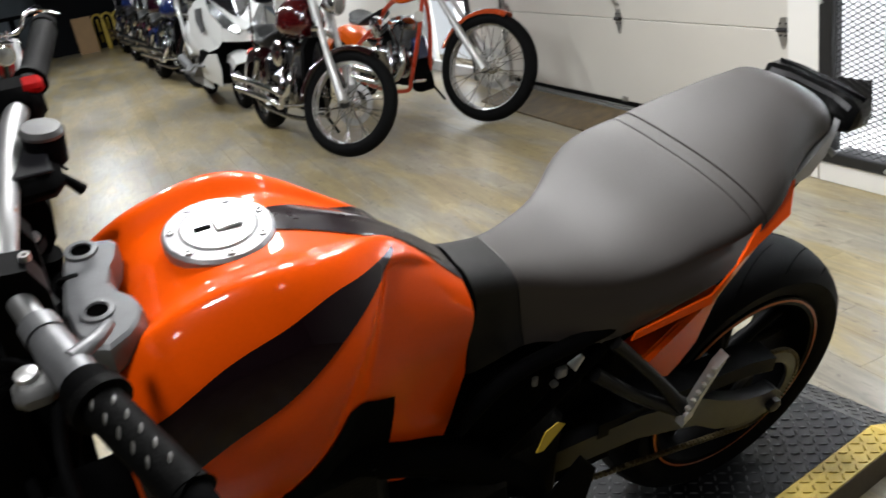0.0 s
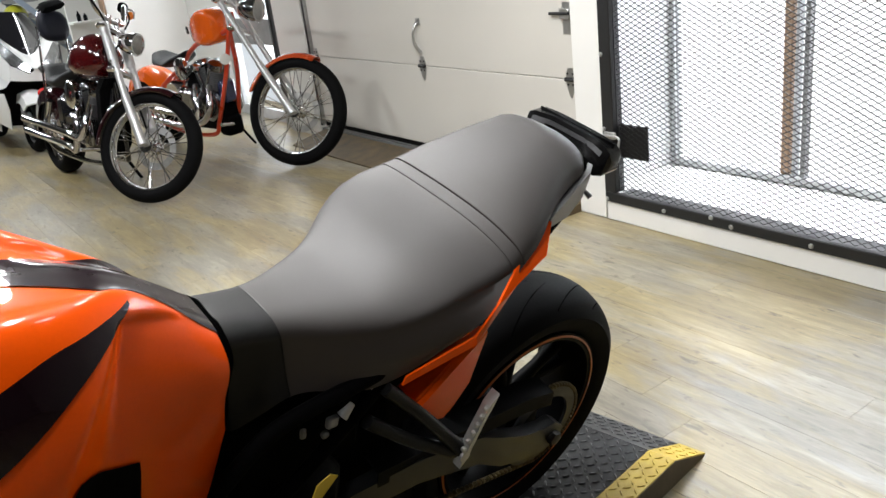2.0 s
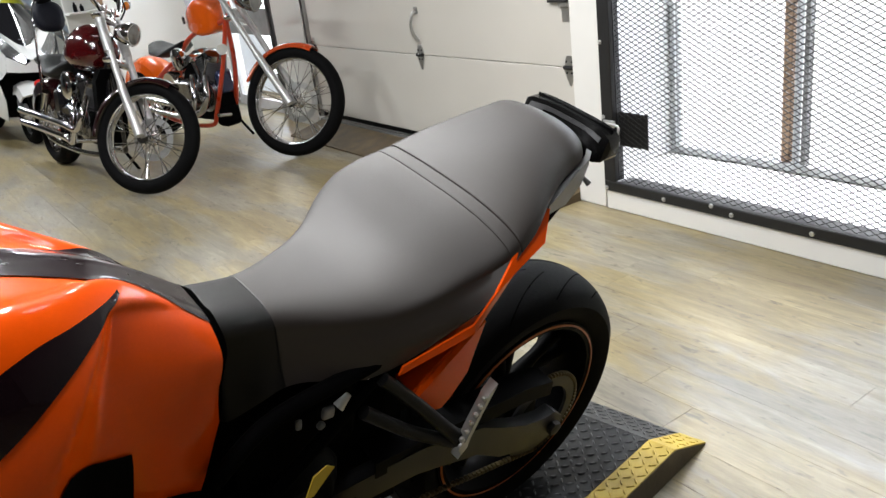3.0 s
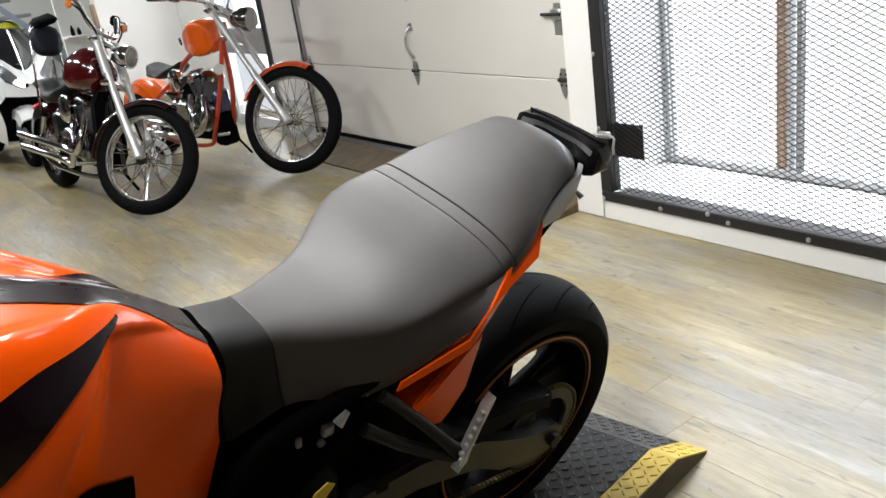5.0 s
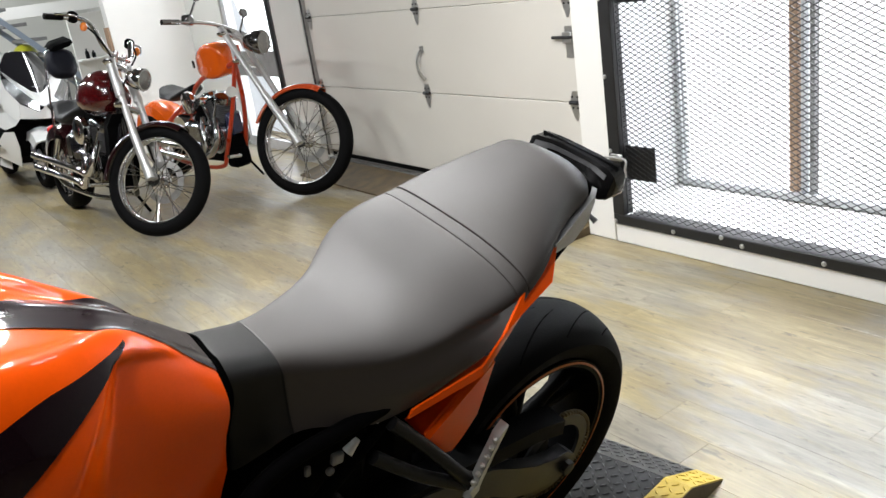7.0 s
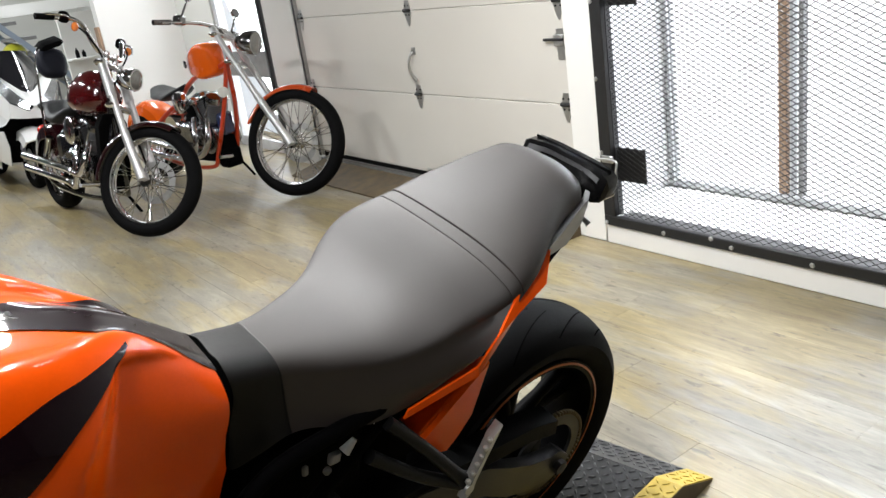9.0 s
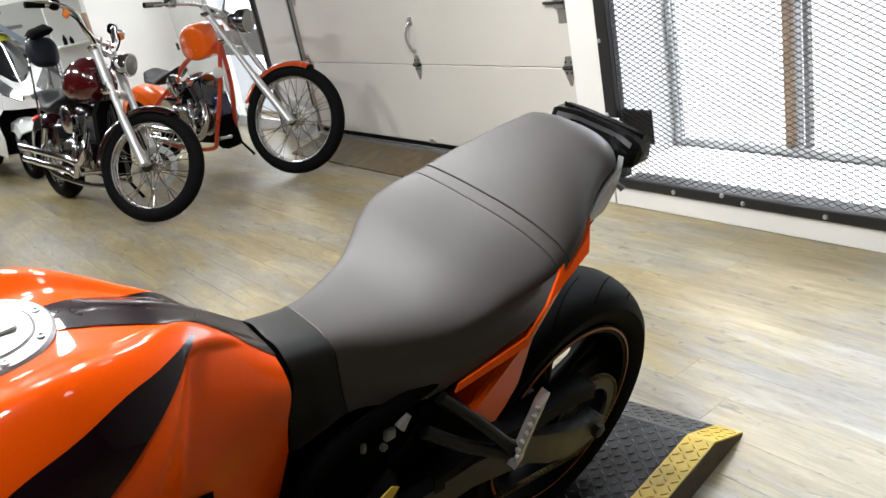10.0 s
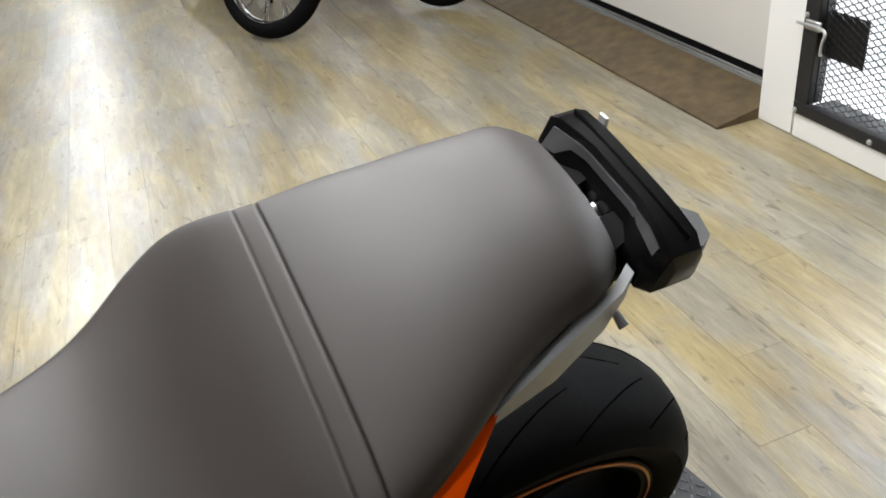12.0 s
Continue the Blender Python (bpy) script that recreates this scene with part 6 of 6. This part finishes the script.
    part("carburettor", Shape().lathe([(0.02, 0), (0.035, 0.01), (0.035, 0.05), (0.028, 0.07), (0, 0.072)], (-0.09, 1.02, 0.7), (-1, 0, 0.2), 20), m_chrome, b, "chrome carburettor")
    part("air_cleaner", Shape().lathe([(0.08, 0), (0.09, 0.02), (0.085, 0.05), (0.04, 0.06), (0, 0.06)], (-0.11, 1.2, 0.7), (-1, 0, 0), 28), m_chrome, b, "chrome air cleaner")
    for k in range(2):
        part("exhaust_pipe", Shape().tube([(-0.08, 0.95 + 0.2 * k, 0.56), (-0.16, 0.88 + 0.18 * k, 0.42), (-0.17, 1.0 + 0.1 * k, 0.3), (-0.18, 1.3, 0.25 + 0.08 * k), (-0.18, 1.8, 0.28 + 0.09 * k)], 0.026, 14, 6), m_chrome, b, "chrome exhaust pipe")
    part("oil_tank", Shape().lathe([(0.1, -0.13), (0.115, -0.11), (0.115, 0.11), (0.1, 0.13)], (0, 1.46, 0.48), (1, 0, 0), 24), m_chrome, b)
    part("coil_cover", Shape().box((-0.06, 0.8, 0.42), (0.06, 0.88, 0.6), 0.02), m_blue, b, "blue enamel coil cover")
    part("horn", Shape().lathe([(0.01, -0.03), (0.03, -0.02), (0.042, 0.0), (0.038, 0.006), (0, 0.008)], (-0.07, 0.66, 0.77), (-0.5, -1, 0), 20), m_cream, b, "pale round horn")
    part("regulator", Shape().box((-0.08, 0.82, 0.16), (0.08, 0.96, 0.32), 0.025), m_black, b, "black regulator box")
    part("seat", Shape().loft([[(w * math.cos(a), y, z + h * math.sin(a)) for a in np.linspace(0, 2 * math.pi, 18, endpoint=False)] for y, z, w, h in ((1.3, 0.8, 0.06, 0.02), (1.38, 0.765, 0.12, 0.03), (1.5, 0.725, 0.15, 0.035), (1.66, 0.74, 0.14, 0.04), (1.75, 0.79, 0.08, 0.025))]), m_leather, b, "black leather solo seat", 60)
    part("foot_control", Shape().tube([(-0.1, 0.7, 0.28), (-0.26, 0.6, 0.32)], 0.014, 10), m_chrome, b)
    part("side_stand", Shape().tube([(0.1, 0.9, 0.17), (0.24, 0.98, 0.012)], 0.011, 10), m_black, b)
    return b


chopper(pose(2.43, 5.67, 0, 0, -1, 11))


def shell(pts, faces, inner, t=0.012):
    """Flat facets with thickness, drawn in towards a point."""
    vs = [Vector(p) for p in pts]
    c = Vector(inner)
    vs2 = [v + (c - v).normalized() * t for v in vs]
    n = len(vs)
    fs = [tuple(f) for f in faces] + [tuple(n + i for i in f)[::-1] for f in faces]
    edges = {(f[i], f[(i + 1) % len(f)]) for f in faces for i in range(len(f))}
    fs += [(q, p, n + p, n + q) for p, q in edges if (q, p) not in edges]
    return Shape().add(vs + vs2, fs)


def scooter(m):
    b = thing("scooter", "white maxi scooter with a dark windscreen and slanted headlights", "scooter", "parked motorcycles", m)
    R = 0.26
    for nm, y in (("front_wheel", 0), ("rear_wheel", 1.42)):
        w = part(nm, Shape().ring([(0.18, 0.04), (0.165, 0.03), (0.165, -0.03), (0.18, -0.04)], (0, y, R), (1, 0, 0), 40), m_cast, b)
        part("tyre", Shape().ring(tyre_profile(R, 0.12, 0.085), (0, y, R), (1, 0, 0), 48), m_rubber, w)
        part("disc", Shape().lathe([(0.11, -0.05), (0.11, -0.044), (0.05, -0.04), (0.05, 0.04), (0.11, 0.044), (0.11, 0.05)], (0, y, R), (1, 0, 0), 24), m_zinc, w)
        sh = Shape()
        for k in range(5):
            q = 2 * math.pi * k / 5
            sh.tube([(0, y + 0.03 * math.cos(q), R + 0.03 * math.sin(q)), (0, y + 0.17 * math.cos(q), R + 0.17 * math.sin(q))], 0.016, 8)
        part("wheel_spokes", sh, m_black, w)
    part("front_fender", Shape().loft([[(x, (R + 0.025 + d) * math.cos(q), R + (R + 0.025 + d) * math.sin(q)) for x, d in ((-0.13, -0.09), (-0.115, -0.01), (-0.06, 0.02), (0, 0.03), (0.06, 0.02), (0.115, -0.01), (0.13, -0.09), (0.12, -0.09), (0.1, -0.02), (0, 0.018), (-0.1, -0.02), (-0.12, -0.09))] for q in np.linspace(radians(40), radians(138), 14)]), m_scooter, b, "white front fender")
    for s in (-1, 1):
        def P(x, y, z):
            return (s * x, y, z)
        inner = (0, 0.35, 0.8)
        part("nose_panel", shell([P(0, -0.21, 0.765), P(0.035, -0.20, 0.775), P(0.14, -0.12, 0.895), P(0.235, -0.01, 1.01), P(0.265, 0.1, 1.085), P(0.225, 0.2, 1.075), P(0.15, 0.08, 0.985), P(0.06, -0.03, 0.90), P(0, -0.05, 0.875)], [(0, 1, 7, 8), (1, 2, 6, 7), (2, 3, 5, 6), (3, 4, 5)], inner), m_scooter, b, "white nose panel", 60)
        hl = part("headlight", shell([P(0.035, -0.198, 0.772), P(0.05, -0.2, 0.725), P(0.19, -0.125, 0.80), P(0.265, -0.02, 0.925), P(0.275, 0.045, 1.01), P(0.233, -0.01, 1.007), P(0.138, -0.12, 0.892)], [(0, 1, 2, 6), (6, 2, 3, 5), (3, 4, 5)], inner, 0.03), m_lamp_clear, b, "clear slanted headlight", 25)
        part("reflector", shell([P(0.06, -0.17, 0.765), P(0.07, -0.17, 0.735), P(0.18, -0.1, 0.80), P(0.15, -0.09, 0.87)], [(0, 1, 2, 3)], inner, 0.02), m_zinc, hl)
        part("light_bar", shell([P(0.05, -0.204, 0.727), P(0.052, -0.206, 0.718), P(0.192, -0.131, 0.793), P(0.19, -0.129, 0.802)], [(0, 1, 2, 3)], inner, 0.01), m_black, hl)
        part("side_panel", shell([P(0.275, 0.045, 1.01), P(0.265, 0.1, 1.085), P(0.33, 0.28, 1.03), P(0.37, 0.42, 0.93), P(0.365, 0.45, 0.72), P(0.33, 0.3, 0.60), P(0.285, 0.08, 0.555), P(0.235, -0.09, 0.60), P(0.2, -0.128, 0.66), P(0.19, -0.125, 0.80), P(0.265, -0.02, 0.925), P(0.325, 0.16, 0.85)], [(0, 1, 2, 11), (2, 3, 11), (3, 4, 11), (4, 5, 11), (5, 6, 11), (6, 7, 8, 11), (8, 9, 11), (9, 10, 11), (10, 0, 11)], inner), m_scooter, b, "angular white side fairing", 60)
        part("chin", shell([P(0, -0.215, 0.755), P(0.05, -0.205, 0.72), P(0.19, -0.13, 0.79), P(0.2, -0.135, 0.66), P(0.1, -0.19, 0.655), P(0, -0.2, 0.655)], [(0, 1, 4, 5), (1, 2, 3, 4)], inner), m_scooter, b, "white chin panel", 60)
        part("dark_inset", shell([P(0.317, 0.10, 0.97), P(0.345, 0.235, 0.96), P(0.352, 0.22, 0.85), P(0.335, 0.1, 0.735), P(0.315, 0.04, 0.76), P(0.325, 0.1, 0.86)], [(0, 1, 2, 5), (5, 2, 3, 4)], inner, 0.012), m_plate_dark, b, "dark grey vent inset", 25)
        part("lower_fairing", shell([P(0.255, -0.07, 0.545), P(0.30, 0.09, 0.535), P(0.345, 0.2, 0.43), P(0.31, 0.32, 0.3), P(0.2, 0.02, 0.215), P(0.22, -0.06, 0.40)], [(0, 1, 2, 5), (2, 3, 4, 5)], (0, 0.3, 0.45), 0.015), m_scooter, b, "white pointed lower fairing", 60)
        part("footboard", Shape().loft([[(s * x, y, z + d) for x, d in ((0.16, 0.03), (0.36 + w, 0.03), (0.38 + w, 0.0), (0.16, -0.02))] for y, z, w in ((0.26, 0.42, -0.02), (0.45, 0.30, 0), (0.9, 0.30, 0), (1.05, 0.34, -0.06))]), m_plate_dark, b)
        part("trim_strip", Shape().tube([P(0.345, 0.1, 0.42), P(0.385, 0.3, 0.42), P(0.4, 0.45, 0.36), P(0.4, 0.9, 0.33)], 0.012, 8, 4), m_silver, b)
        part("side_skirt", Shape().loft([[(s * x, y, z) for x, z in ((0.2, a0), (0.3, a0 + 0.05), (0.29, a1), (0.2, a1))] for y, a0, a1 in ((0.4, 0.16, 0.28), (0.8, 0.17, 0.29), (1.1, 0.24, 0.36))]), m_scooter, b)
        part("mirror", Shape().ball((s * 0.4, 0.42, 1.22), 0.07, 12, (1.2, 0.35, 0.7)), m_black, b)
        part("mirror_stem", Shape().tube([(s * 0.3, 0.5, 1.06), (s * 0.38, 0.44, 1.2)], 0.008, 8), m_black, b)
        part("fork_leg", Shape().tube([(s * 0.08, 0, R), (s * 0.08, 0.2, 0.66)], 0.022, 12), m_cast, b)
    rows = []
    for z, y, w in ((0.875, -0.045, 0.05), (0.93, 0.02, 0.11), (0.99, 0.09, 0.16), (1.07, 0.18, 0.215), (1.13, 0.24, 0.2), (1.19, 0.30, 0.165), (1.24, 0.35, 0.13), (1.255, 0.365, 0.09)):
        rows.append([(w * u, y + 0.10 * w * u * u / 0.2, z) for u in np.linspace(-1, 1, 11)] + [(w * u, y + 0.10 * w * u * u / 0.2 + 0.006, z - 0.003) for u in np.linspace(1, -1, 11)])
    ws = part("windscreen", Shape().loft(rows), m_screen, b, "tall dark smoked windscreen", 50)
    part("screen_badge", Shape().box((-0.035, -0.01, 0.932), (0.035, 0.004, 0.938), 0.001), m_silver, ws)
    part("mouth", Shape().box((-0.23, 0.06, 0.26), (0.23, 0.36, 0.66), 0.05), m_black, b, "black inner fairing")
    part("dash", Shape().box((-0.24, 0.32, 0.8), (0.24, 0.5, 1.03), 0.06), m_black, b)
    part("handlebar", Shape().tube([(-0.38, 0.62, 1.06), (-0.15, 0.5, 1.04), (0.15, 0.5, 1.04), (0.38, 0.62, 1.06)], 0.018, 12, 4), m_black, b)
    part("floor_tunnel", Shape().box((-0.18, 0.4, 0.2), (0.18, 1.05, 0.6), 0.08), m_black, b)
    part("rear_body", Shape().loft([[(w * math.copysign(abs(math.cos(q)) ** 0.6, math.cos(q)), y, z + h * math.copysign(abs(math.sin(q)) ** 0.8, math.sin(q))) for q in np.linspace(0, 2 * math.pi, 24, endpoint=False)] for y, z, w, h in ((0.9, 0.56, 0.17, 0.16), (1.1, 0.6, 0.23, 0.18), (1.4, 0.66, 0.22, 0.16), (1.65, 0.74, 0.15, 0.1), (1.8, 0.79, 0.06, 0.04))]), m_scooter, b, "white rear body", 60)
    part("seat", Shape().loft([[(w * math.cos(q), y, z + h * math.sin(q)) for q in np.linspace(0, 2 * math.pi, 18, endpoint=False)] for y, z, w, h in ((0.82, 0.74, 0.08, 0.04), (1.0, 0.76, 0.15, 0.05), (1.25, 0.79, 0.17, 0.055), (1.35, 0.85, 0.16, 0.05), (1.65, 0.87, 0.11, 0.035))]), m_leather, b, "black seat", 60)
    part("silencer", Shape().tube([(-0.2, 1.0, 0.26), (-0.22, 1.25, 0.3), (-0.23, 1.65, 0.4)], (0.03, 0.055, 0.05), 14, 4), m_cast, b)
    part("stand", Shape().tube([(0.12, 0.9, 0.2), (0.3, 0.95, 0.012)], 0.014, 8), m_black, b)
    return b


scooter(pose(1.14, 8.62, 0, 0, 9, 5))
for label, x, y, paint, back, a in (("dark blue cruiser motorcycle with chrome engine", 1.02, 10.75, m_blue, False, 20), ("dark purple cruiser motorcycle with chrome fork", 1.0, 12.3, m_purple, True, 15), ("black cruiser motorcycle with chrome pipes", 0.93, 13.9, m_gloss_black, False, 15), ("blue cruiser motorcycle parked far back", 0.86, 15.6, m_blue, True, 15)):
    bike_ = cruiser("cruiser_motorcycle", label, pose(x, y, 0, 0, 8, 9), paint, back, False, a)
    part("windshield", Shape().loft([[(w * u, q + 0.1 * u * u, z) for u in np.linspace(-1, 1, 7)] + [(w * u, q + 0.1 * u * u + 0.006, z) for u in np.linspace(1, -1, 7)] for z, q, w in ((1.05, 0.2, 0.2), (1.2, 0.27, 0.24), (1.35, 0.34, 0.2), (1.42, 0.37, 0.12))]), m_screen, bike_, "dark windshield")
cruiser("cruiser_motorcycle", "red cruiser motorcycle parked across the aisle", pose(-0.83, 7.0, 0, 0, 6, 0), m_redbike, False, False, 10)

# ---- far clutter ----
bd = thing("dark_board", "tall dark board, widened in place of dark far clutter", "board")
# Right part is added width that stands in for dark clutter.
part("board", Shape().prism([(19.6, 0.0), (19.75, 0.0), (20.2, 2.2), (20.05, 2.2)], 0, -0.75, 1.3), m_dark, bd)
bx = thing("cardboard_box", "open brown cardboard box on the floor", "box")
for lo, hi in (((-0.2, 19.0, 0), (-0.18, 19.4, 0.7)), ((0.16, 19.0, 0), (0.18, 19.4, 0.7)), ((-0.18, 19.0, 0), (0.16, 19.02, 0.7)), ((-0.18, 19.38, 0), (0.16, 19.4, 0.7)), ((-0.18, 19.02, 0), (0.16, 19.38, 0.02))):
    part("side", Shape().box(lo, hi, 0.002), m_card, bx)
for x in (0.3, 0.5, 0.72):
    tk = thing("yellow_stand", "yellow tubular workshop stand", "stand", "workshop stands", pose(x, 19.4, 0))
    part("frame", Shape().tube([(-0.12, -0.2, 0.0), (-0.1, 0, 0.62), (0.1, 0, 0.62), (0.12, -0.2, 0.0)], 0.022, 10, 4), m_yellow, tk)
    part("brace", Shape().tube([(0, 0.3, 0.0), (0, 0, 0.6)], 0.018, 10), m_yellow, tk)
    part("tray", Shape().box((-0.12, -0.1, 0.3), (0.12, 0.1, 0.34), 0.01), m_black, tk)
wb = thing("workbench", "dark workbench with clutter at the far end", "workbench")
part("top", Shape().box((-3.0, 20.4, 0.86), (2.2, 21.1, 0.92), 0.01), m_dark, wb)
for x in (-2.9, -1.4, 0.2, 2.0):
    part("leg", Shape().box((x, 20.5, 0), (x + 0.1, 21.0, 0.86), 0.005), m_dark, wb)
hm = thing("yellow_helmet", "yellow motorcycle helmet on a stand", "helmet")
part("shell", Shape().ball((1.75, 11.6, 1.12), 0.14, 18, (1, 1.15, 0.95)), m_lime, hm)
part("visor", Shape().ball((1.75, 11.55, 1.12), 0.135, 16, (0.9, 1.1, 0.45)), m_screen, hm)
part("stand", Shape().tube([(1.75, 11.6, 0), (1.75, 11.6, 1.02)], 0.03, 12), m_dark, hm)

# ---- floor planks, last ----
PW, PL = 0.152, 1.22


def plank_mesh(w, l):
    return mesh_of("plank", Shape().box((0.0003, 0.0003, -0.0055), (w - 0.0003, l - 0.0003, 0.0), 0.0004), m_plank, 0)


whole = plank_mesh(PW, PL)
rest = Shape()
near = []
rs = random.Random(5)
for i in range(-44, 23):
    x = i * PW
    off = rs.random() * PL
    j0 = int((-4 - off) / PL) - 1
    for j in range(j0, 20):
        y = off + j * PL
        if y < -3.9 or y + PL > 23.9 or x < -6.8 or x + PW > 3.45:
            continue
        d_ = math.hypot(x - 1.4, (y + 0.6 - 3.4) * 0.72)
        near.append((d_, x, y))
near.sort()
for k, (d_, x, y) in enumerate(near):
    if k < 300:
        o_ = new("plank", whole)
        o_.location = (x, y, 0)
        o_.parent = floor
    else:
        rest.box((x + 0.0003, y + 0.0003, -0.0055), (x + PW - 0.0003, y + PL - 0.0003, 0.0), 0.0004)
far_ = part("far_planks", rest, m_plank_far, floor, "", 0)
far_["kind"] = "stuff"
